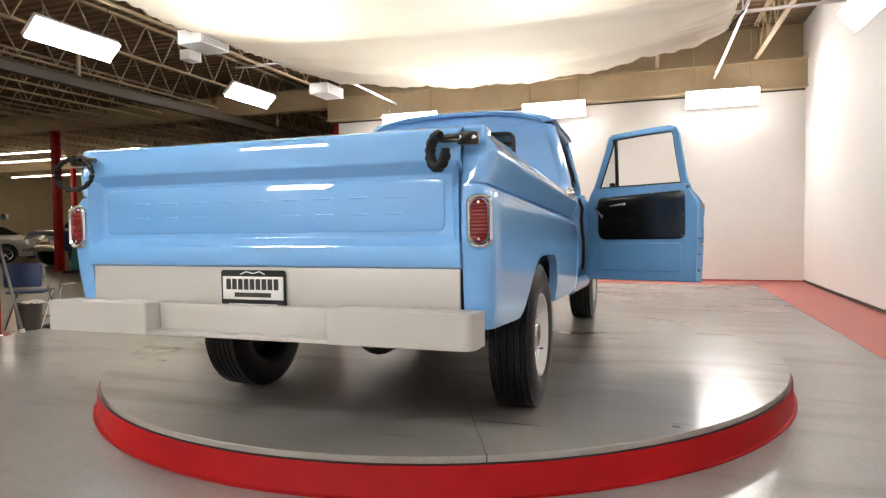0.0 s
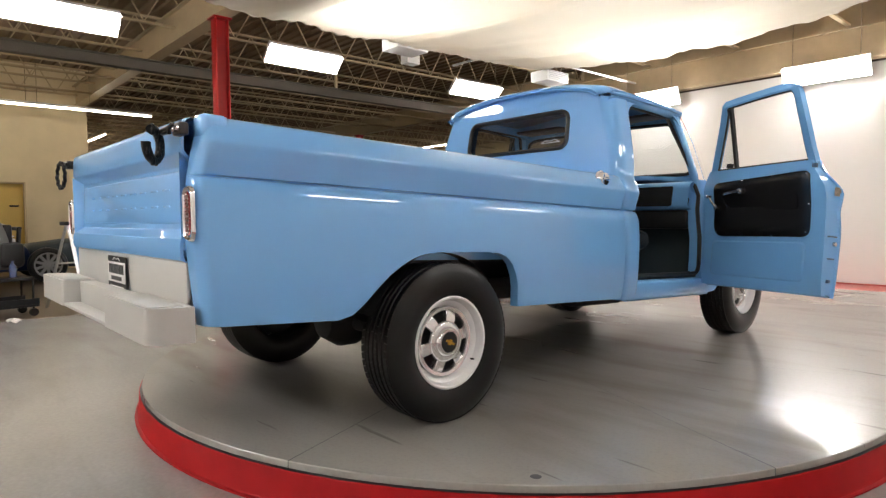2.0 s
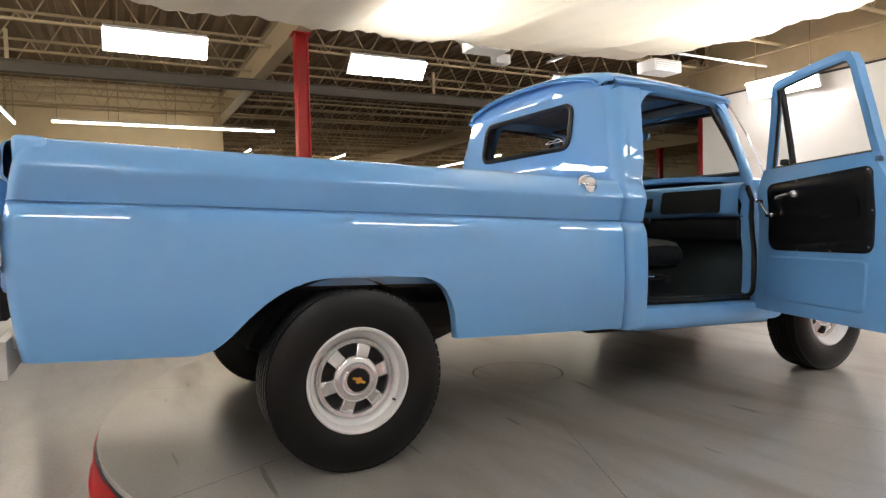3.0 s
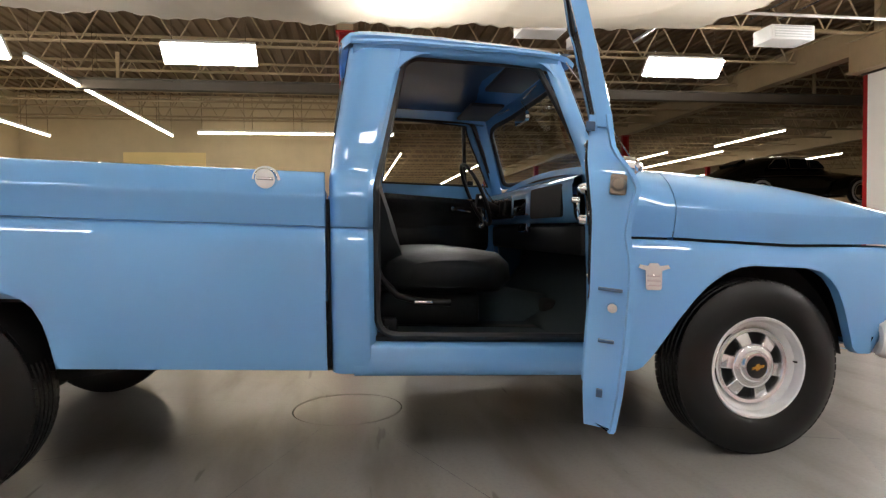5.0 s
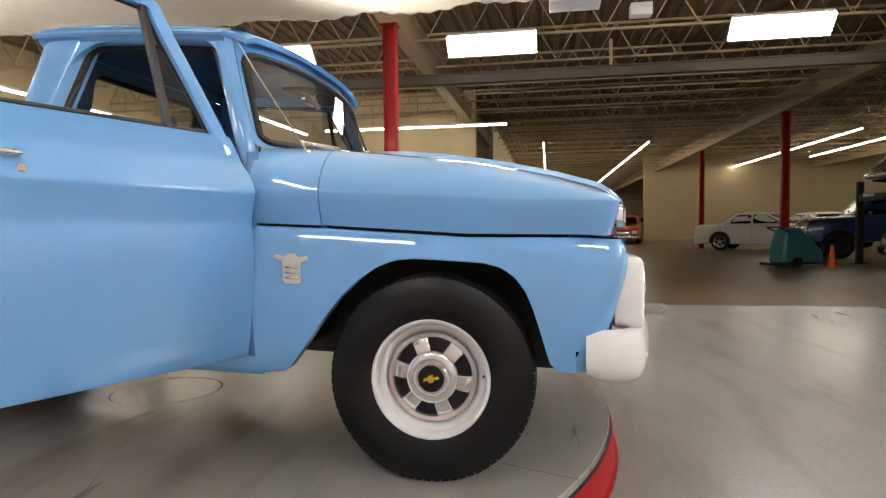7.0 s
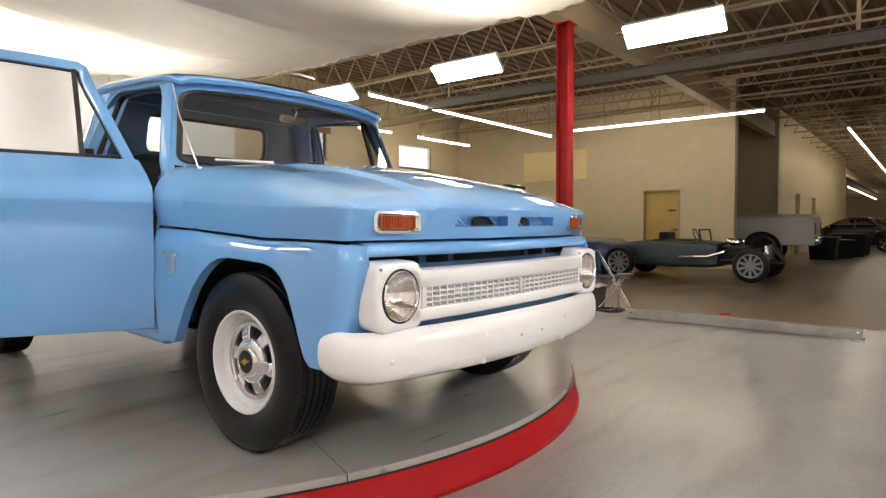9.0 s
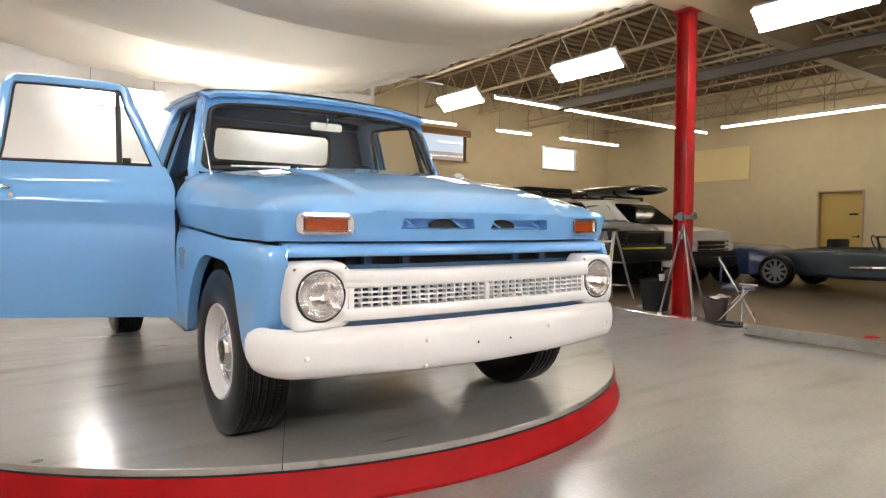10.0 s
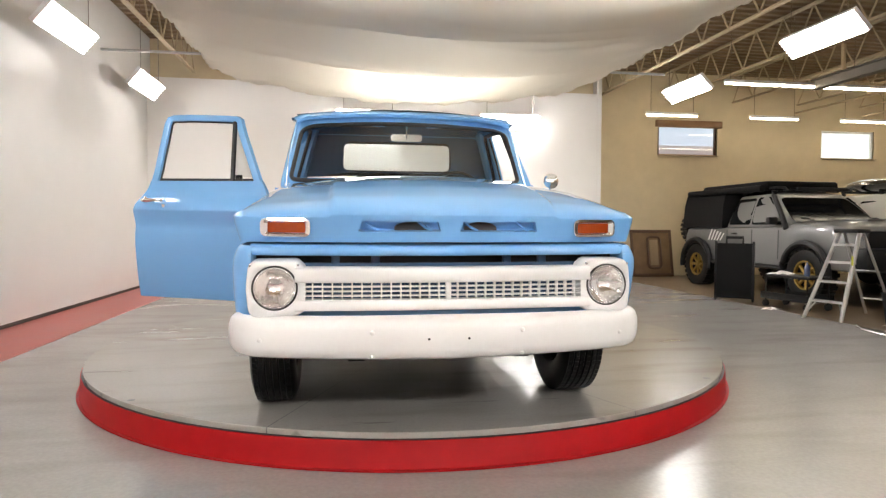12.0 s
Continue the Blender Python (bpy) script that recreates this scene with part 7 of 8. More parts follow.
    put("rear_bumper", box(-wide[0][1] * 0.98, ty[0] - 0.10, bottom + 0.04, wide[0][1] * 0.98, ty[0] + 0.05, bottom + 0.20, 0.04), trim, e, "rear bumper")
    return e


# grey overland pickup with a black camper shell, roof rack and gold wheels
pk = make_car("overland_pickup", "cement grey double-cab pickup with black camper shell and gold wheels", "pickup truck", -7.66, -4.94, 0, 0, GREY_CAR,
              [(-2.05, 1.13), (-2.0, 1.16), (-0.6, 1.18), (0.9, 1.2), (1.15, 1.25), (1.9, 1.24), (2.3, 1.19), (2.42, 1.12), (2.46, 1.0)], [(-2.05, 0.9), (-1.9, 0.95), (2.0, 0.95), (2.3, 0.9), (2.46, 0.80)], 0.52,
              [-1.51, 1.51], 0.42, [(-0.72, 1.17), (-0.55, 1.72), (0.42, 1.74), (1.08, 1.2)], 0.88, [[(-0.60, 1.22), (0.02, 1.22), (0.02, 1.70), (-0.47, 1.69)], [(0.07, 1.22), (0.95, 1.22), (0.46, 1.71), (0.07, 1.71)]], GOLD_WHEEL, chunky=True, tyre_w=0.28, track=1.02, spokes=8)
put("camper_shell", merge(loft([[(sx * w, y, z) for sx, w, z in ((-1, 0.95, 1.16), (-1, 0.92, 1.6), (-1, 0.86, 1.82), (1, 0.86, 1.82), (1, 0.92, 1.6), (1, 0.95, 1.16))] for y in (-2.08, -1.4, -0.72)], cap=True)), BLACK_FABRIC, pk, "black camper shell")
put("roof_tent", box(-0.72, -1.75, 1.83, 0.72, 0.25, 2.0, 0.05), BLACK_FABRIC, pk, "folded black roof tent")
put("awning_roll", tube([(0.88, -1.95, 1.86), (0.88, 0.35, 1.86)], 0.06, 10), BLACK_FABRIC, pk, "rolled black awning")
for s in (-1, 1):
    put("roof_rack_rail", tube([(s * 0.66, -0.5, 1.78), (s * 0.66, 0.0, 1.88), (s * 0.66, 0.62, 1.86), (s * 0.7, 0.75, 1.78)], 0.022, 8), BLACK, pk, "black roof rack rail")
for y in (-0.3, 0.0, 0.3, 0.6):
    put("roof_rack_bar", box(-0.66, y - 0.025, 1.80, 0.66, y + 0.025, 1.83, 0.006), BLACK, pk)
put("light_bar", box(-0.5, 0.68, 1.80, 0.5, 0.74, 1.86, 0.012), BLACK, pk, "black roof light bar")
put("snorkel", tube([(0.93, 1.02, 1.15), (0.93, 0.95, 1.3), (0.86, 0.62, 1.72), (0.86, 0.64, 1.80)], 0.045, 10), BLACK, pk, "black air snorkel")
put("hood_scoop", box(-0.33, 1.45, 1.26, 0.33, 2.0, 1.31, 0.025), GREY_CAR, pk)
put("steel_bumper", merge(box(-0.92, 2.34, 0.55, 0.92, 2.62, 0.88, 0.06), tube([(-0.5, 2.6, 0.86), (-0.46, 2.62, 1.06), (0.46, 2.62, 1.06), (0.5, 2.6, 0.86)], 0.028, 8)), BLACK, pk, "black steel bull bar")
put("grille_panel", box(-0.78, 2.38, 0.80, 0.78, 2.505, 1.12, 0.03), BLACK, pk, "large black grille")
put("reflector_strip", box(-0.62, 2.625, 0.785, 0.62, 2.635, 0.815, 0.003), LIME, pk, "yellow-green strip on the bumper")
put("rock_slider", tube([(0.98, -0.95, 0.5), (0.98, 0.95, 0.5)], 0.035, 8), BLACK, pk, "black side step bar")
put("rock_slider", tube([(-0.98, -0.95, 0.5), (-0.98, 0.95, 0.5)], 0.035, 8), BLACK, pk, "black side step bar")
sp = road_wheel(pk, 0, 0, 0, 0.40, 0.26, GOLD_WHEEL, -1, 8, False, True)
sp.matrix_basis = pose(0.45, -2.22, 1.15, 0, 0, 90)
sp.name = "spare_wheel"
for k in range(5):
    put("side_stripe", slab([(0.0, 0.0), (0.045, 0.0), (0.165, 0.22 - 0.02 * k), (0.12, 0.22 - 0.02 * k)], lambda a, b: (0.951, -1.16 + a + 0.095 * k, 0.92 + b), lambda a, b: (0.954, -1.16 + a + 0.095 * k, 0.92 + b)), WHITE_CAR, pk, "pale zebra stripe decal")

# white sport utility with a roof box
wsu = make_car("sport_utility", "white sport utility vehicle with a black roof box", "car", -9.62, -4.6, 0, 0, WHITE_CAR,
               [(-2.4, 1.1), (-2.35, 1.18), (0.9, 1.2), (1.1, 1.2), (1.9, 1.17), (2.35, 1.08), (2.42, 0.95)], [(-2.4, 0.9), (-2.1, 0.97), (2.0, 0.97), (2.42, 0.82)], 0.4,
               [-1.5, 1.5], 0.40, [(-2.3, 1.17), (-2.05, 1.72), (0.45, 1.74), (1.2, 1.18)], 0.9, [[(-1.9, 1.24), (-1.1, 1.24), (-1.1, 1.64), (-1.78, 1.64)], [(-1.0, 1.24), (-0.2, 1.24), (-0.2, 1.65), (-1.0, 1.65)], [(-0.1, 1.24), (0.9, 1.24), (0.46, 1.65), (-0.1, 1.65)]], STEEL)
put("roof_box", loft([[(0.42 * c * k, y, 1.98 + 0.13 * s * k) for c, s in [(math.cos(radians(a)), math.sin(radians(a))) for a in range(0, 360, 20)]] for y, k in ((-1.0, 0.3), (-0.95, 0.75), (-0.7, 1.0), (0.6, 1.0), (1.15, 0.75), (1.3, 0.35))], closed=True, cap=True), BLACK_CAR, wsu, "glossy black roof box")
for y in (-0.6, 0.25):
    put("roof_bar", merge(box(-0.72, y - 0.03, 1.82, 0.72, y + 0.03, 1.86, 0.01), box(-0.7, y - 0.03, 1.75, -0.66, y + 0.03, 1.83), box(0.66, y - 0.03, 1.75, 0.7, y + 0.03, 1.83)), BLACK, wsu)
# black panel added where the nose lies in shadow
put("nose_shade_panel", box(-0.80, 2.36, 0.40, 0.80, 2.47, 0.72, 0.03), BLACK, wsu, "black lower fascia panel added for the shadow on the nose")
put("chrome_grille", merge(*[box(-0.55, 2.40, z, 0.55, 2.45, z + 0.03, 0.008) for z in (0.74, 0.82, 0.90)]), CHROME, wsu, "chrome grille bars")

# low blue car at the office wall
make_car("sports_car", "low dark blue sports car with a bright trim strip", "car", -11.6, -4.0, 0, 0, NAVY_CAR,
         [(-2.2, 0.8), (-2.1, 0.84), (0.3, 0.84), (2.0, 0.78), (2.25, 0.68), (2.3, 0.58)], [(-2.2, 0.8), (-2.0, 0.88), (2.0, 0.88), (2.3, 0.75)], 0.22,
         [-1.3, 1.4], 0.31, [(-1.3, 0.82), (-0.7, 1.12), (0.0, 1.14), (0.75, 0.83)], 0.8, [[(-0.8, 0.87), (0.5, 0.87), (0.05, 1.08), (-0.6, 1.08)]], CHROME, trim=CHROME)


GREY_RIM = material("dull_silver_wheel", (0.30, 0.30, 0.30), 0.4, metal=0.5, vary=0.1)
# teal-grey open hot rod with its engine bare
hr = empty("hot_rod_roadster", -11.5, -0.12, 0, 0, "teal-grey open hot rod roadster with a bare engine", "car")
tub = [(-1.75, 0.30, 0.42, 0.62), (-1.6, 0.42, 0.34, 0.70), (-1.0, 0.56, 0.26, 0.78), (-0.3, 0.60, 0.24, 0.80), (0.4, 0.54, 0.24, 0.78), (0.62, 0.48, 0.26, 0.74)]
rows = []
for y, w, z0, z1 in tub:
    rows.append([(w * 0.85, y, z0), (w, y, z0 + 0.06), (w * 1.02, y, (z0 + z1) / 2), (w * 0.97, y, z1 - 0.05), (w * 0.8, y, z1), (0, y, z1 + 0.02), (-w * 0.8, y, z1), (-w * 0.97, y, z1 - 0.05), (-w * 1.02, y, (z0 + z1) / 2), (-w, y, z0 + 0.06), (-w * 0.85, y, z0)])
put("body", loft(rows, cap=True), TEAL_CAR, hr, "teal-grey body tub")
put("cockpit", box(-0.42, -0.75, 0.76, 0.42, 0.1, 0.825, 0.03), BLACK_VINYL, hr, "dark cockpit opening")
put("seat_back", box(-0.38, -0.62, 0.78, 0.38, -0.5, 0.98, 0.03), BLACK_VINYL, hr)
put("steering_wheel", tube([(-0.18 + 0.16 * math.cos(a), 0.02 - 0.06 * math.sin(a), 0.9 + 0.15 * math.sin(a)) for a in [radians(30 * k) for k in range(12)]], 0.012, 6, closed=True), BLACK, hr)
put("windscreen_hoop", tube([(-0.4, 0.28, 0.78), (-0.4, 0.24, 1.03), (0.4, 0.24, 1.03), (0.4, 0.28, 0.78)], 0.018, 6), BLACK, hr, "thin black windscreen frame")
for s in (-1, 1):
    put("chassis_rail", tube([(s * 0.36, 0.3, 0.40), (s * 0.33, 1.0, 0.42), (s * 0.28, 1.75, 0.36)], 0.035, 8), UNDER, hr, "black chassis rail")
    put("exhaust_header", tube([(s * 0.22, 0.78, 0.62), (s * 0.48, 0.74, 0.58), (s * 0.60, 0.45, 0.48), (s * 0.64, -0.1, 0.46)], 0.035, 8), CHROME, hr, "chrome exhaust pipe")
    for y, r in ((-1.33, 0.33), (1.33, 0.33)):
        road_wheel(hr, s * 0.80, y, r, r, 0.2, GREY_RIM, s, 10, False, dish=0.70)
    put("front_suspension", tube([(s * 0.3, 1.2, 0.42), (s * 0.72, 1.33, 0.34)], 0.02, 6), CHROME, hr, "chrome suspension arm")
    put("coil_spring", tube([(s * (0.42 + 0.02 * k) + 0.03 * math.cos(k * 1.57), 1.42 + 0.03 * math.sin(k * 1.57), 0.62 - 0.022 * k) for k in range(13)], 0.009, 5), CHROME, hr)
put("engine_block", merge(box(-0.24, 0.62, 0.30, 0.24, 1.18, 0.62, 0.03), box(-0.28, 0.66, 0.58, -0.08, 1.14, 0.70, 0.03), box(0.08, 0.66, 0.58, 0.28, 1.14, 0.70, 0.03)), UNDER, hr, "dark engine block")
put("air_cleaner", lathe([(0.0001, 0.86), (0.17, 0.85), (0.19, 0.82), (0.19, 0.76), (0.16, 0.74), (0.06, 0.70)], 24, c=(0, 0.86, 0)), CHROME, hr, "chrome air cleaner")
put("radiator", box(-0.26, 1.46, 0.30, 0.26, 1.54, 0.72, 0.02), STEEL, hr, "bright radiator")
put("axle", tube([(-0.74, 1.33, 0.33), (0.74, 1.33, 0.33)], 0.03, 8), CHROME, hr)


def pickup_rear(name, label, x, y, rz, paint, k=1.0):
    e = make_car(name, label, "pickup truck", x, y, 0, rz, paint,
                    [(-2.6, 1.15), (-2.55, 1.2), (0.4, 1.22), (1.1, 1.2), (2.3, 1.12), (2.4, 0.95)], [(-2.6, 0.93), (-2.4, 0.97), (2.0, 0.97), (2.4, 0.9)], 0.5,
                    [-1.5, 1.6], 0.38, [(-0.3, 1.2), (-0.1, 1.78), (0.75, 1.80), (1.25, 1.2)], 0.88, [[(0.0, 1.26), (1.05, 1.26), (0.72, 1.7), (0.05, 1.7)]], UNDER, trim=CHROME)
    e.matrix_basis = e.matrix_basis @ Matrix.Scale(k, 4)
    return e


pickup_rear("parked_pickup", "old off-white pickup parked in the recess of the hall", -17.2, -1.45, 183, material("chalky_off_white_paint", (0.55, 0.53, 0.50), 0.5, vary=0.06), 1.14)


def sedan(name, label, x, y, rz, paint, rim=CHROME, k=1.0, z=0.0):
    return make_car(name, label, "car", x, y, z, rz, paint,
                    [(-2.3, 0.82), (-2.25, 0.92), (-1.3, 0.97), (1.0, 0.95), (2.2, 0.86), (2.32, 0.72)], [(-2.3, 0.84), (-2.0, 0.92), (2.0, 0.92), (2.32, 0.84)], 0.24,
                    [-1.35, 1.4], 0.33, [(-1.5, 0.95), (-0.85, 1.36), (0.2, 1.38), (1.0, 0.95)], 0.84, [[(-1.05, 1.0), (-0.3, 1.0), (-0.3, 1.31), (-0.75, 1.31)], [(-0.22, 1.0), (0.75, 1.0), (0.2, 1.32), (-0.22, 1.32)]], rim, trim=CHROME)


sedan("muscle_car", "orange-red muscle car with chrome bumper", -30.8, 6.0, -100, ORANGE_CAR)
sedan("parked_sedan", "dark parked sedan far down the hall", -36.0, 1.7, -90, BLACK_CAR)
sedan("parked_sedan", "dark red parked sedan far down the hall", -40.5, 8.9, -95, RED_CAR)
sedan("parked_sedan", "black parked sedan beside the corridor wall", -29.5, 1.35, 170, BLACK_CAR)
sedan("parked_sedan", "dark red parked sedan far down the hall", -50.0, 8.6, -90, RED_CAR)
sedan("parked_sedan", "black parked sedan far down the hall", -45.0, 1.4, 180, BLACK_CAR)
pickup_rear("white_truck", "white pickup far down the hall", -54.0, 3.2, -80, WHITE_CAR)
sedan("white_coupe", "white car with a dark roof behind the lift", -21.5, 10.0, -30, WHITE_CAR)
sedan("white_coupe", "white car parked beside a red post", -24.5, 13.2, -80, WHITE_CAR)
pickup_rear("blue_truck", "old dark blue pickup behind the lift", -16.3, 11.8, 170, NAVY_CAR)
under_lift = sedan("blue_sedan", "dark blue sixties sedan under the lift", -12.5, 12.3, 180, NAVY_CAR)

# four-post lift carrying a black fastback
lift = empty("car_lift", -12.5, 12.1, 0, 0, "black four-post car lift with two steel runways", "car lift")
for px in (-1.35, 1.35):
    for py in (-2.35, 2.35):
        p = put("lift_post", merge(box(px - 0.06, py - 0.07, 0, px + 0.06, py + 0.07, 2.05, 0.006), box(px - 0.16, py - 0.16, 0.0, px + 0.16, py + 0.16, 0.015)), UNDER, lift, "black lift post")
for py in (-2.35, 2.35):
    put("cross_beam", box(-1.29, py - 0.07, 1.56, 1.29, py + 0.07, 1.72, 0.006), UNDER, lift)
for px in (-0.75, 0.75):
    put("runway", merge(box(px - 0.23, -2.45, 1.66, px + 0.23, 2.45, 1.72, 0.004), box(px - 0.23, -2.45, 1.72, px - 0.21, 2.45, 1.76), box(px + 0.21, -2.45, 1.72, px + 0.23, 2.45, 1.76)), ALU, lift, "grey steel runway")


def fastback(x, y, z):
    """A 1940s fastback: swelling body, pontoon fenders, whitewall tyres."""
    e = empty("fastback_sedan", x, y, z, 0, "black nineteen-forties fastback sedan with whitewall tyres on the lift", "car")
    st = [(-2.62, 0.30, 0.50, 0.30), (-2.55, 0.52, 0.66, 0.28), (-2.2, 0.70, 0.92, 0.26), (-1.7, 0.78, 1.17, 0.26), (-1.1, 0.82, 1.33, 0.26), (-0.5, 0.84, 1.38, 0.26), (0.1, 0.84, 1.37, 0.26), (0.45, 0.82, 1.26, 0.26), (0.75, 0.76, 1.02, 0.26), (0.95, 0.68, 0.96, 0.28), (1.6, 0.52, 0.92, 0.30), (2.2, 0.40, 0.84, 0.34), (2.45, 0.26, 0.66, 0.4)]
    rows = []
    for yy, w, zt, zb in st:
        mid = min(0.80, zb + (zt - zb) * 0.62)
        half = [(w * 0.9, zb), (w * 1.02, zb + (mid - zb) * 0.5), (w, mid), (w * 0.90, mid + (zt - mid) * 0.45), (w * 0.74, mid + (zt - mid) * 0.80), (w * 0.42, mid + (zt - mid) * 0.97), (0, zt)]
        rows.append([(a, yy, b) for a, b in half] + [(-a, yy, b) for a, b in half[-2::-1]])
    body = put("body", loft(rows, cap=True), BLACK_CAR, e, sharp=60)
    for s in (-1, 1):
        for nm, y0, y1, top, r in (("rear_fender", -2.3, -0.75, 0.74, 0.36), ("front_fender", 0.7, 2.5, 0.82, 0.36)):
            fr = []
            for yy in seq(y0, y1, 15):
                t = (yy - y0) / (y1 - y0)
                k = math.sin(math.pi * min(1, max(0, t))) ** 0.55 + 0.02
                zb = 0.28
                fr.append([(s * (0.66 + (0.27 * math.cos(a)) * k), yy, zb + (top - zb) * k * max(0.0, math.sin(a))) for a in [radians(12 * q) for q in range(16)]])
            put(nm, loft(fr, cap=True), BLACK_CAR, e, sharp=70)
        for yy in (-1.42, 1.55):
            road_wheel(e, s * 0.86, yy, 0.36, 0.36, 0.17, CHROME, s, 0, True, dish=0.55)
        for poly in ([(-1.25, 0.98), (-0.62, 0.98), (-0.62, 1.25), (-0.95, 1.24)], [(-0.55, 0.98), (0.0, 0.98), (0.0, 1.25), (-0.55, 1.26)], [(0.06, 0.98), (0.55, 0.98), (0.34, 1.20), (0.06, 1.25)]):
            out = roundpoly(poly, 0.06, 4, 2)
            sx = lambda b: 0.845 - 0.30 * max(0.0, (b - 0.95)) ** 1.1
            put("side_window", slab(out, lambda a, b: (s * (sx(b) - 0.06), a, b), lambda a, b: (s * (sx(b) + 0.012), a, b)), DARK_GLASS, body, "side window glass")
            put("window_trim", tube([(s * (sx(b) + 0.012), a, b) for a, b in out], 0.009, 5, closed=True), CHROME, body, "chrome window trim")
        put("side_moulding", tube([(s * 0.87, yy, 0.80 - 0.02 * abs(yy)) for yy in seq(-1.5, 2.0, 8)], 0.012, 6), CHROME, e, "chrome side moulding")
        put("tail_lamp", lathe([(0.0001, -0.05), (0.035, -0.04), (0.045, 0.0)], 12, "y", (s * 0.66, -2.28, 0.52)), RED_LENS, e)
    put("rear_bumper", tube([(-0.78, -2.35, 0.40), (-0.6, -2.62, 0.40), (0, -2.72, 0.40), (0.6, -2.62, 0.40), (0.78, -2.35, 0.40)], 0.055, 10), CHROME, e, "chrome rear bumper")
    put("front_bumper", tube([(-0.82, 2.2, 0.42), (-0.6, 2.55, 0.42), (0, 2.66, 0.42), (0.6, 2.55, 0.42), (0.82, 2.2, 0.42)], 0.055, 10), CHROME, e, "chrome front bumper")
    put("rear_window", slab(roundpoly([(-0.42, 0.0), (0.42, 0.0), (0.3, 1.0), (-0.3, 1.0)], 0.14, 4, 2), lambda a, b: (a, -1.82 + 0.38 * b, 1.09 + 0.15 * b), lambda a, b: (a, -1.85 + 0.38 * b, 1.15 + 0.15 * b)), DARK_GLASS, body, "small rear window")
    put("trunk_handle", tube([(-0.05, -2.36, 0.84), (0.05, -2.36, 0.84)], 0.02, 6), CHROME, e)
    return e


fastback(-12.5, 12.15, 1.72)

# ---- loose things round the red post ----
def stepladder():
    e = empty("stepladder", -5.95, -1.93, 0, 0, "white-grey aluminium stepladder standing open on the floor", "ladder")
    f1, f2, b1, b2 = Vector((0.55, 0.06, 0)), Vector((0.40, 0.50, 0)), Vector((-0.62, -0.20, 0)), Vector((-0.72, 0.14, 0))
    t1, t2, t3, t4 = Vector((-0.02, -0.02, 1.12)), Vector((-0.08, 0.24, 1.12)), Vector((-0.10, -0.03, 1.10)), Vector((-0.16, 0.21, 1.10))
    for a, b in ((f1, t1), (f2, t2)):
        put("front_rail", tube([a, b], 0.026, 6), ALU, e, "aluminium side rail")
    for a, b in ((b1, t3), (b2, t4)):
        put("rear_rail", tube([a, b], 0.018, 6), ALU, e)
    for k in (0.22, 0.44, 0.66, 0.86):
        p, q = f1.lerp(t1, k), f2.lerp(t2, k)
        d = Vector((-0.04, 0, 0))
        put("tread", ([tuple(v) for v in (p + d, q + d, q - d, p - d)] + [(v[0], v[1], v[2] - 0.03) for v in (p + d, q + d, q - d, p - d)], [(0, 1, 2, 3), (4, 7, 6, 5), (0, 4, 5, 1), (1, 5, 6, 2), (2, 6, 7, 3), (3, 7, 4, 0)]), ALU, e, "ribbed aluminium tread")
    for k in (0.2, 0.55):
        put("rear_brace", tube([b1.lerp(t3, k), b2.lerp(t4, k)], 0.012, 6), ALU, e)
    put("front_brace", tube([f1.lerp(t1, 0.06), f1.lerp(t1, 0.22) + Vector((0, 0.1, 0))], 0.009, 5), ALU, e)
    put("front_brace", tube([f2.lerp(t2, 0.06), f2.lerp(t2, 0.22) - Vector((0, 0.1, 0))], 0.009, 5), ALU, e)
    put("top_cap", moved(box(-0.10, -0.18, 0, 0.10, 0.18, 0.05, 0.012), Matrix.Translation((-0.09, 0.10, 1.105)) @ Matrix.Rotation(radians(13), 4, "Z")), BLACK, e, "black top cap")
    put("warning_label", box(0.0, 0, 0, 0.004, 0.03, 0.12), LIME, e, "yellow warning label", at=Matrix.Translation(f2.lerp(t2, 0.62) + Vector((0.02, -0.0, 0))))


stepladder()


def rag(name, x, y, z, r, mat, label, seed):
    """A crumpled cloth: a puckered patch with an uneven rim."""
    rnd = random.Random(seed)
    rows = []
    ph = [rnd.uniform(0, 6.28) for k in range(4)]
    for k in range(7):
        t = k / 6
        row = []
        for j in range(22):
            a = 2 * math.pi * j / 22
            rr = r * t * (1 + 0.25 * math.sin(2 * a + ph[0]) + 0.14 * math.sin(5 * a + ph[1]))
            row.append((rr * math.cos(a), rr * math.sin(a) * 0.7, 0.004 + 0.30 * r * (1 - t) * (0.7 + 0.5 * math.sin(3 * a + ph[2])) + 0.02 * (1 + math.sin(6 * a + ph[3] + 4 * t)) * t * (1 - 0.5 * t)))
        rows.append(row)
    return tagged(put(name, loft(rows, closed=True), mat, sharp=80, at=Matrix.Translation((x, y, z))), label, "cloth")


rag("shop_cloth", -5.9, -1.05, 0.0, 0.10, CLOTH, "crumpled white cloth on the floor", 3)
rag("shop_cloth", -5.5, -2.62, 0.0, 0.12, CLOTH, "crumpled white cloth on the floor beside the cart", 4)
rag("shop_rag", -5.75, 1.95, 0.0, 0.08, RED_CLOTH, "red shop rag on the concrete floor", 5)

bin1 = empty("trash_bin", -5.72, -0.70, 0, 12, "black plastic trash bin beside the red post", "bin")
put("bin_body", loft([[(a, b, z) for a, b in roundpoly([(-w, -w * 0.8), (w, -w * 0.8), (w, w * 0.8), (-w, w * 0.8)], 0.04, 3, 1)] for w, z in ((0.155, 0.0), (0.20, 0.42), (0.212, 0.42), (0.212, 0.44), (0.195, 0.44), (0.15, 0.02))], closed=True, cap=True), BLACK, bin1)
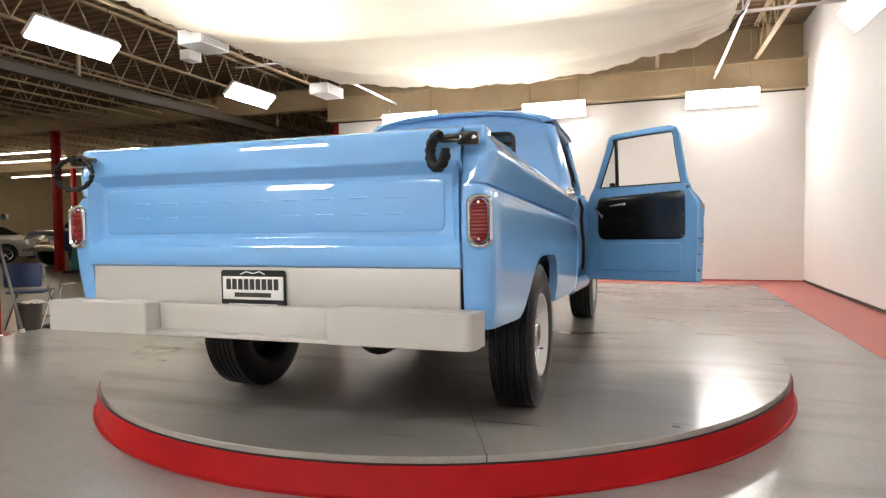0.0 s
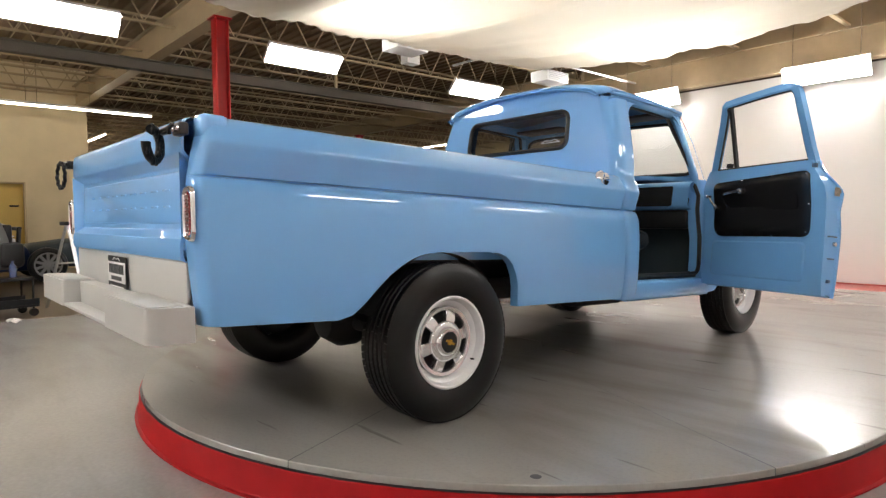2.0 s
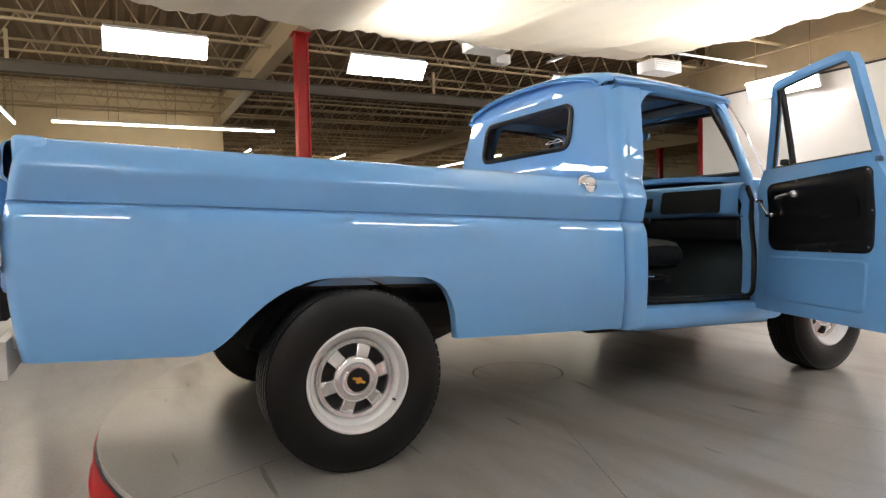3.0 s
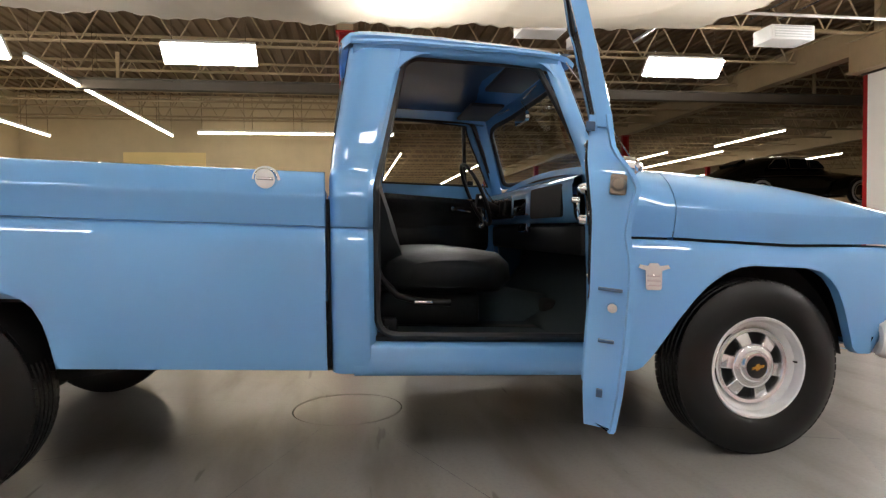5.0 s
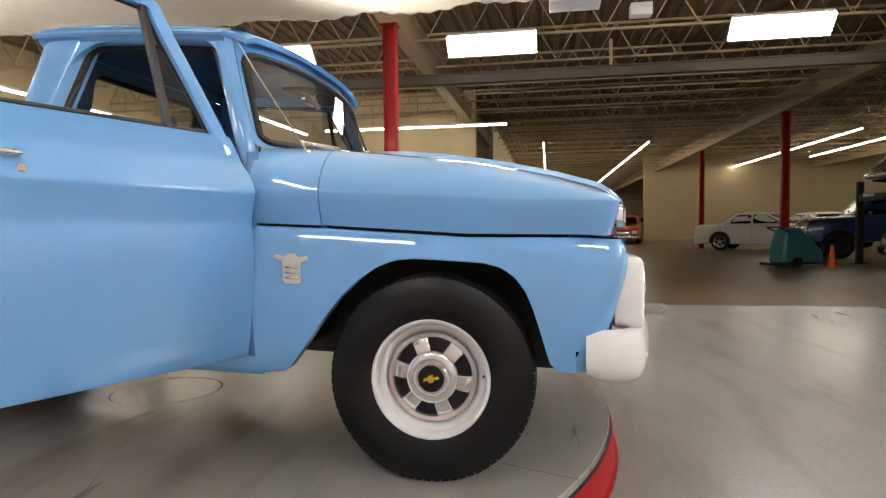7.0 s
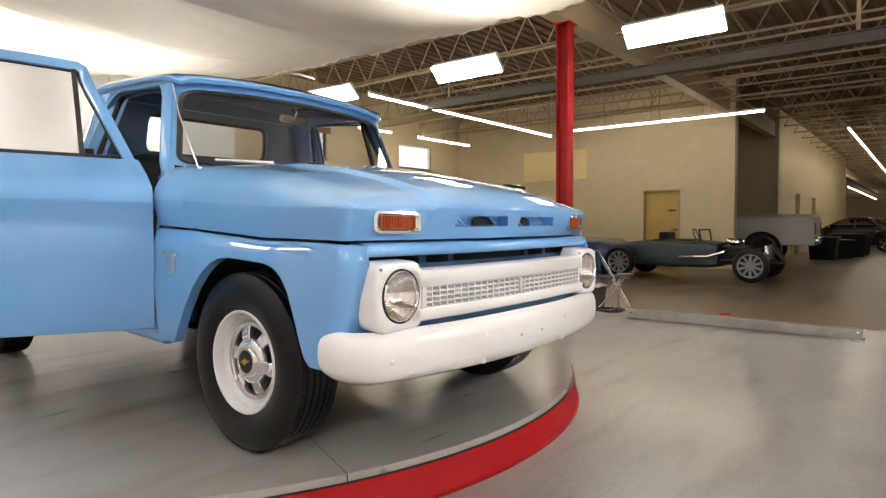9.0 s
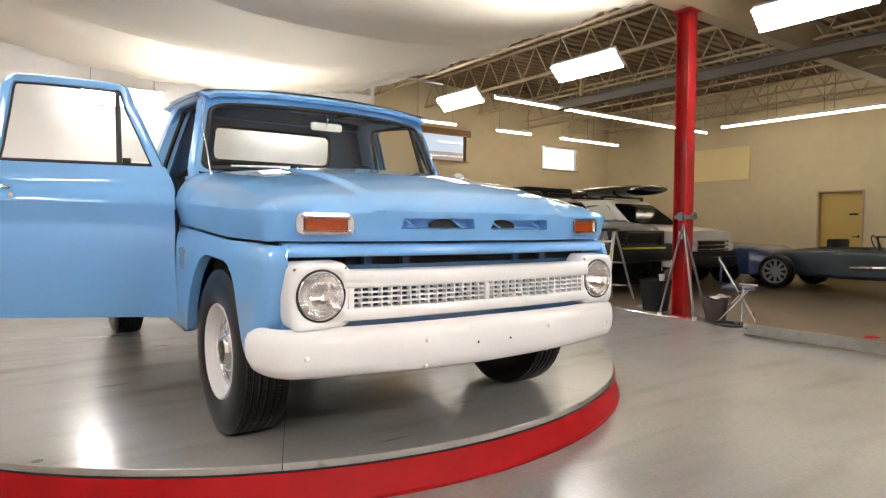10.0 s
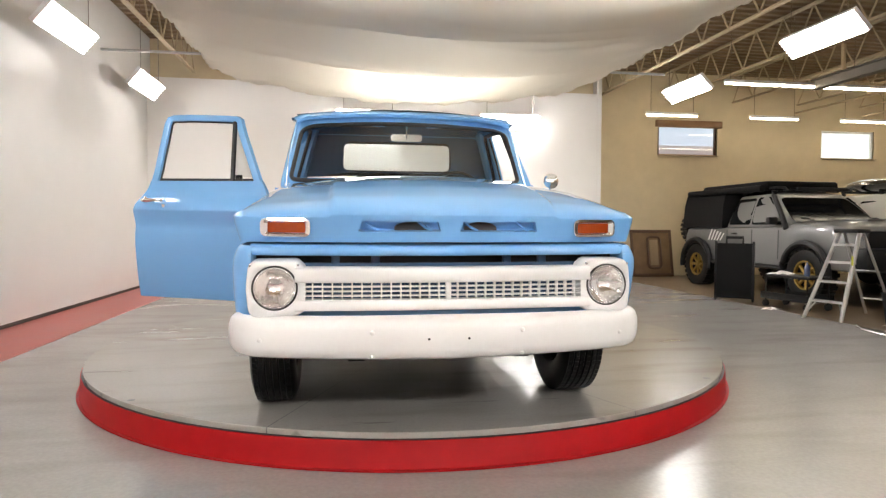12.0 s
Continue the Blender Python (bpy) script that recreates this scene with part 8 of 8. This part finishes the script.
tagged(put("paper_cup", lathe([(0.0001, 0.0), (0.03, 0.0), (0.042, 0.11), (0.039, 0.11), (0.03, 0.01)], 16, "z"), CLOTH, at=Matrix.Translation((-5.80, -0.66, 0.40))), "white paper cup sticking out of the bin", "cup")

bk = empty("bucket", -5.45, 0.36, 0, 0, "dark brown bucket with a white cloth over its rim", "bucket")
put("bucket_body", lathe([(0.0001, 0.0), (0.115, 0.0), (0.145, 0.30), (0.152, 0.30), (0.152, 0.315), (0.138, 0.315), (0.11, 0.02)], 24), material("brown_bucket_plastic", (0.045, 0.032, 0.028), 0.45, vary=0.12), bk)
rag("cleaning_cloth", -5.43, 0.42, 0.30, 0.15, CLOTH, "white cloth draped over the bucket", 8)

ch = empty("folding_chair", -5.62, 0.52, 0, 30, "navy folding chair with bent chrome legs", "chair")
put("backrest", box(-0.2, -0.19, 0.50, 0.2, -0.165, 0.79, 0.02), BLUE_SEAT, ch, "navy backrest")
put("seat", box(-0.2, -0.17, 0.42, 0.2, 0.2, 0.45, 0.012), BLUE_SEAT, ch, "navy seat")
for s in (-1, 1):
    put("front_leg", tube([(s * 0.21, -0.20, 0.79), (s * 0.21, 0.0, 0.43), (s * 0.21, 0.24, 0.0)], 0.011, 8), CHROME, ch, "chrome leg")
    put("rear_leg", tube([(s * 0.19, 0.14, 0.43), (s * 0.19, -0.22, 0.0)], 0.011, 8), CHROME, ch, "chrome leg")
put("leg_brace", tube([(-0.21, 0.2, 0.1), (0.21, 0.2, 0.1)], 0.009, 6), CHROME, ch)

GREY_TUBE = material("worn_grey_tube", (0.20, 0.20, 0.20), 0.4, metal=0.6, vary=0.15)
stand = empty("light_stand", -5.47, -0.08, 0, 0, "grey steel light stand strapped round the red post", "stand")
for nm, a in (("leg", (0.17, -0.26)), ("leg", (0.17, 0.24)), ("leg", (-0.24, 0.16))):
    put(nm, tube([(0.10, 0.02, 1.22), (a[0], a[1], 0.02)], 0.016, 8), GREY_TUBE, stand, "grey tubular leg")
    put("foot", lathe([(0.0001, 0.05), (0.03, 0.045), (0.03, 0.0)], 10, c=(a[0], a[1], 0)), WHITEWALL, stand, "white rubber foot")
put("clamp", merge(tube([(0.11 * math.cos(a), -0.02 + 0.13 * math.sin(a), 1.30) for a in [radians(30 * k) for k in range(12)]], 0.03, 6, closed=True), lathe([(0.0001, 0.05), (0.05, 0.045), (0.055, 0.0), (0.0001, -0.01)], 14, "x", (0.12, 0.0, 1.31)), lathe([(0.0001, 0.04), (0.035, 0.035), (0.04, 0.0)], 12, "y", (0.08, 0.14, 1.33))), GREY_TUBE, stand, "grey steel clamp head")
put("number_label", box(0.1, -0.045, 1.02, 0.104, 0.01, 1.12), WHITEWALL, stand, "small pale label")
pole = empty("mop_stand", -5.42, 0.70, 0, 0, "thin chrome pole on a small round foot", "stand")
put("shaft", tube([(0, 0, 0.03), (0.05, 0.04, 0.55)], 0.013, 8), CHROME, pole)
put("foot", lathe([(0.0001, 0.05), (0.04, 0.045), (0.10, 0.012), (0.10, 0.0)], 16), STEEL, pole)
put("cross_bar", tube([(0.05, 0.0, 0.5), (0.05, 0.22, 0.5)], 0.012, 6), CHROME, pole)

# air hose on the floor
tagged(put("air_hose", tube([(-5.35, 0.1, 0.012), (-5.25, -0.3, 0.012), (-5.35, -0.9, 0.012), (-5.55, -1.2, 0.012)], 0.011, 6), STEEL), "thin grey hose lying on the floor", "hose")
tagged(put("air_hose", tube([(-5.28 + 0.15 * math.cos(a), 0.62 + 0.18 * math.sin(a), 0.014 + 0.004 * k / 10) for k, a in enumerate(seq(0, 11, 34))], 0.012, 6), BLACK), "coiled black hose on the floor", "hose")

# aluminium channel on the edge of the bay
ch_e = empty("steel_channel", 0, 0, 0, 0, "worn aluminium channel section lying on the floor", "rail")
put("web", merge(moved(box(0, -1.18, 0.03, 0.03, 1.18, 0.125, 0.003), Matrix.Identity(4)), box(-0.07, -1.18, 0.118, 0.03, 1.18, 0.128, 0.003), box(-0.07, -1.18, 0.026, 0.03, 1.18, 0.036, 0.003)), material("scuffed_aluminium", (0.30, 0.29, 0.27), 0.38, metal=0.8, vary=0.25, grain=9, bump=0.15, bump_scale=40), ch_e)
for y in (-1.14, 1.14):
    put("end_foot", box(-0.09, y - 0.05, 0.0, 0.05, y + 0.05, 0.03, 0.005), STEEL, ch_e, "small end foot")
    put("end_bolt", lathe([(0.0001, 0.055), (0.012, 0.05), (0.014, 0.03)], 8, "x", (0.0, y, 0.09)), STEEL, ch_e)
ch_e.matrix_basis = pose(-4.72, 2.28, 0.004, 0, 0, -1.5)

# black folding panels and a low cart before the grey pickup
for k, (x, y, rz) in enumerate(((-5.60, -3.62, -42), (-5.68, -3.72, -37))):
    e = empty("display_board", x, y, 0, rz, "black framed panel standing on edge before the pickup", "panel", "black panels")
    put("board", box(-0.27, -0.012, 0.05, 0.27, 0.012, 0.92 - 0.02 * k, 0.003), BLACK_FABRIC, e)
    for s in (-1, 1):
        put("edge_rail", box(s * 0.27 - 0.015, -0.02, 0.0, s * 0.27 + 0.015, 0.02, 0.95 - 0.02 * k, 0.004), BLACK, e)
    put("handle_bar", tube([(-0.12, 0, 0.92 - 0.02 * k), (-0.12, 0, 1.02 - 0.02 * k), (0.12, 0, 1.02 - 0.02 * k), (0.12, 0, 0.92 - 0.02 * k)], 0.014, 6), BLACK, e)
cart = empty("low_cart", -6.0, -2.75, 0, 10, "low black tool cart on small castors", "cart")
put("tray", merge(box(-0.25, -0.4, 0.12, 0.25, 0.4, 0.15, 0.006), box(-0.25, -0.4, 0.15, -0.235, 0.4, 0.22), box(0.235, -0.4, 0.15, 0.25, 0.4, 0.22)), BLACK, cart)
put("upper_tray", box(-0.2, -0.38, 0.44, 0.2, 0.38, 0.48, 0.006), BLACK, cart)
for sx in (-1, 1):
    for sy in (-1, 1):
        put("leg", tube([(sx * 0.2, sy * 0.35, 0.1), (sx * 0.2, sy * 0.35, 0.46)], 0.012, 6), BLACK, cart)
        put("castor", lathe([(0.0001, -0.02), (0.05, -0.018), (0.05, 0.018), (0.0001, 0.02)], 14, "x", (sx * 0.2, sy * 0.35, 0.05)), RUBBER, cart)
rag("cleaning_cloth", -5.87, -2.9, 0.48, 0.16, CLOTH, "white cloth lying on the low cart", 11)
tagged(put("spray_bottle", lathe([(0.0001, 0.0), (0.04, 0.0), (0.04, 0.13), (0.015, 0.17), (0.015, 0.20), (0.0001, 0.2)], 14), NAVY_CAR, at=Matrix.Translation((-6.0, -2.55, 0.48))), "blue spray bottle on the low cart", "bottle")

# framed board leaning on the tan wall
bd = empty("framed_board", -6.75, -8.36, 0, 0, "brown wooden board with a dark framed inset leaning on the wall", "board")
bm_ = Matrix.Rotation(radians(10), 4, "X")
for x0, x1, z0, z1 in ((-0.52, -0.46, 0, 1.12), (0.46, 0.52, 0, 1.12), (-0.46, 0.46, 0, 0.07), (-0.46, 0.46, 1.05, 1.12)):
    put("frame_bar", moved(box(x0, -0.02, z0, x1, 0.02, z1, 0.004), bm_), WOOD, bd, "dark wooden frame bar")
put("board_face", moved(box(-0.46, -0.012, 0.07, 0.46, 0.0, 1.05), bm_), material("brown_hardboard", (0.20, 0.12, 0.06), 0.6, vary=0.25, grain=6), bd, "brown board")
put("inset_ring", moved(tube([(a, 0.012, b) for a, b in roundpoly([(-0.22, 0.2), (0.1, 0.2), (0.1, 0.95), (-0.22, 0.95)], 0.1, 4, 2)], 0.03, 6, closed=True), bm_), WOOD, bd, "dark oval moulding")
put("inset", moved(box(-0.16, 0.0, 0.27, 0.04, 0.012, 0.88, 0.004), bm_), material("tan_inset", (0.33, 0.24, 0.14), 0.6, vary=0.2), bd, "tan inset panel")

# floor scrubber and cone
sc = empty("floor_scrubber", -12.95, 7.95, 0, 20, "teal floor scrubbing machine", "floor scrubber")
put("tank", loft([[(x * k, y * k2 + dy, z) for x, y in roundpoly([(-0.28, -0.55), (0.28, -0.55), (0.28, 0.55), (-0.28, 0.55)], 0.1, 3, 1)] for z, k, k2, dy in ((0.12, 1.0, 1.0, 0), (0.35, 1.0, 1.0, 0), (0.6, 0.95, 0.72, -0.1), (0.86, 0.8, 0.4, -0.2), (0.92, 0.6, 0.3, -0.2))], closed=True, cap=True), SCRUB, sc, "teal tank")
put("squeegee", box(-0.4, -0.68, 0.03, 0.4, -0.6, 0.1, 0.01), BLACK, sc)
put("base", box(-0.26, -0.5, 0.06, 0.26, 0.55, 0.14, 0.02), BLACK, sc)
put("handle", tube([(-0.22, -0.4, 0.85), (-0.22, -0.62, 0.95), (0.22, -0.62, 0.95), (0.22, -0.4, 0.85)], 0.018, 8), BLACK, sc)
for s in (-1, 1):
    put("wheel", lathe([(0.0001, -0.03), (0.12, -0.03), (0.12, 0.03), (0.0001, 0.03)], 18, "x", (s * 0.29, -0.2, 0.12)), RUBBER, sc)
cn = empty("traffic_cone", -12.45, 8.55, 0, 0, "orange plastic traffic cone", "cone")
put("cone_body", lathe([(0.10, 0.03), (0.03, 0.50), (0.02, 0.52), (0.0001, 0.52)], 20), CONE, cn)
put("cone_base", box(-0.14, -0.14, 0, 0.14, 0.14, 0.03, 0.01), CONE, cn)
for k, (x, y, w, h) in enumerate(((-20.9, 1.25, 0.5, 0.72), (-22.0, 1.5, 0.55, 0.62), (-23.2, 1.7, 0.5, 0.8), (-24.6, 1.6, 0.6, 0.7))):
    b = empty("storage_tote", x, y, 0, 15 * k, "black plastic storage tote beside the corridor wall", "tote", "totes")
    put("tote_body", loft([[(a, c, z) for a, c in roundpoly([(-q, -q * 0.8), (q, -q * 0.8), (q, q * 0.8), (-q, q * 0.8)], 0.05, 3, 1)] for q, z in ((w * 0.85, 0), (w, h - 0.05))], closed=True, cap=True), BLACK, b)
    put("tote_lid", box(-w - 0.03, -w * 0.8 - 0.03, h - 0.05, w + 0.03, w * 0.8 + 0.03, h, 0.015), UNDER, b, "dark lid")

# ---- doors, windows, panels of the outer walls ----
dr = empty("door_1", -14.3, -1.77, 0, 0, "mustard yellow door shut in the tan wall", "door", kind="structure")
put("door_leaf", box(-0.12, -0.455, 0.01, -0.075, 0.455, 2.04, 0.004), DOOR_YEL, dr, "mustard door leaf")
for a, b, c, d in ((-0.5, -0.46, 0, 2.08), (0.46, 0.5, 0, 2.08), (-0.46, 0.46, 2.045, 2.08)):
    put("door_frame", box(-0.15, a, c, 0.02, b, d, 0.003), BEIGE_STEEL, dr, "beige door frame")
put("door_handle", merge(lathe([(0.03, 0.0), (0.03, 0.012), (0.012, 0.014), (0.012, 0.045)], 14, "x", (-0.075, 0.37, 1.0)), tube([(-0.032, 0.37, 1.0), (-0.03, 0.26, 1.0)], 0.011, 6)), UNDER, dr, "dark lever handle")
put("door_closer", box(-0.075, 0.18, 1.5, -0.04, 0.36, 1.54, 0.006), UNDER, dr, "dark bolt")
structure("panel_yellow", box(-14.3, -6.05, 2.47, -14.27, -3.94, 3.35, 0.004), YELLOW_PANEL, "pale yellow boarded-up window panel", "panel")

SKYPANE = glowing("overcast_daylight", (0.86, 0.93, 1.0), 1.15)
TINTED = glass("tinted_window_glass", (0.80, 0.88, 1.0), tint=0.42)
# emission stands in for daylight falling on the bank
EARTH = glowing("reddish_bank_glow", (0.62, 0.42, 0.38), 0.75)
BLIND = material("brown_window_blind", (0.30, 0.17, 0.09), 0.8, vary=0.1)
for k, (a, b, c, d) in enumerate(HOLES):
    w = empty("window_%d" % (k + 1), (a + b) / 2, WY - 0.06, (c + d) / 2, 0, "small high window with daylight behind frosted glass", "window", kind="structure")
    hw, hh = (b - a) / 2, (d - c) / 2
    for x0, z0, x1, z1 in ((-hw, -hh, -hw + 0.05, hh), (hw - 0.05, -hh, hw, hh), (-hw + 0.05, -hh, hw - 0.05, -hh + 0.05), (-hw + 0.05, hh - 0.05, hw - 0.05, hh)):
        put("window_frame", box(x0, -0.03, z0, x1, 0.03, z1, 0.004), WOOD if k == 0 else WHITE_WALL, w, "window frame bar")
    put("pane", ([(-hw + 0.05, 0, -hh + 0.05), (hw - 0.05, 0, -hh + 0.05), (hw - 0.05, 0, hh - 0.05), (-hw + 0.05, 0, hh - 0.05)], [(0, 1, 2, 3)]), TINTED if k == 0 else CLEAR, w, "window pane").visible_shadow = False
    put("window_sill", box(-hw, 0.03, -hh - 0.0, hw, 0.16, -hh + 0.025, 0.004), BEIGE_STEEL, w)
structure("backdrop_bank", box(-8.9, -8.89, 2.6, -6.4, -8.88, 3.17), EARTH, "reddish bank outside the window, glowing in place of daylight on it", "backdrop")
put("blind_box", box(-8.55, WY + 0.004, 3.56, -6.86, WY + 0.11, 3.72, 0.01), BLIND, bpy.data.objects["window_1"], "brown rolled-up blind", at=bpy.data.objects["window_1"].matrix_basis.inverted())
structure("backdrop", box(-14.5, -8.95, 2.2, -6.0, -8.9, 4.2), SKYPANE, "bright overcast daylight outside the windows", "backdrop")
for k, (x, w) in enumerate(((-23.8, 0.96), (-27.8, 0.96))):
    structure("door_%d" % (k + 2), box(x - w / 2, -0.12, 0, x + w / 2, -0.07, 2.2, 0.004), WOOD, "brown door in the corridor wall", "door")

# white heater boxes under the roof
for y0, y1 in ((2.1, 2.7), (5.6, 6.25)):
    h = empty("unit_heater", -4.5, (y0 + y1) / 2, 3.72, 0, "white sheet metal heater box hung under the joists", "heater", "unit heaters")
    L = (y1 - y0) / 2
    put("casing", box(-0.2, -L, 0, 0.2, L, 0.2, 0.012), REFL, h, "white sheet metal casing")
    put("grille", merge(*[box(0.201, -L + 0.05, 0.03 + 0.035 * k, 0.212, L - 0.05, 0.042 + 0.035 * k) for k in range(5)]), ALU, h, "louvre slats")
    for sx in (-0.15, 0.15):
        for sy in (-L + 0.1, L - 0.1):
            put("hanger_rod", tube([(sx, sy, 0.19), (sx, sy, 1.125)], 0.006, 6), STEEL, h)
    for sy in (-L + 0.1, L - 0.1):
        put("hanger_rail", box(-0.4, sy - 0.02, 0.46, 0.4, sy + 0.02, 0.5), STEEL, h)
sp_ = empty("speaker_box", -5.5, 3.3, 3.86, 0, "small white speaker box under the joist", "speaker")
put("casing", box(-0.10, -0.14, 0, 0.10, 0.14, 0.16, 0.012), REFL, sp_)
put("bracket", tube([(0, 0, 0.15), (0, 0, 0.99)], 0.010, 6), STEEL, sp_)
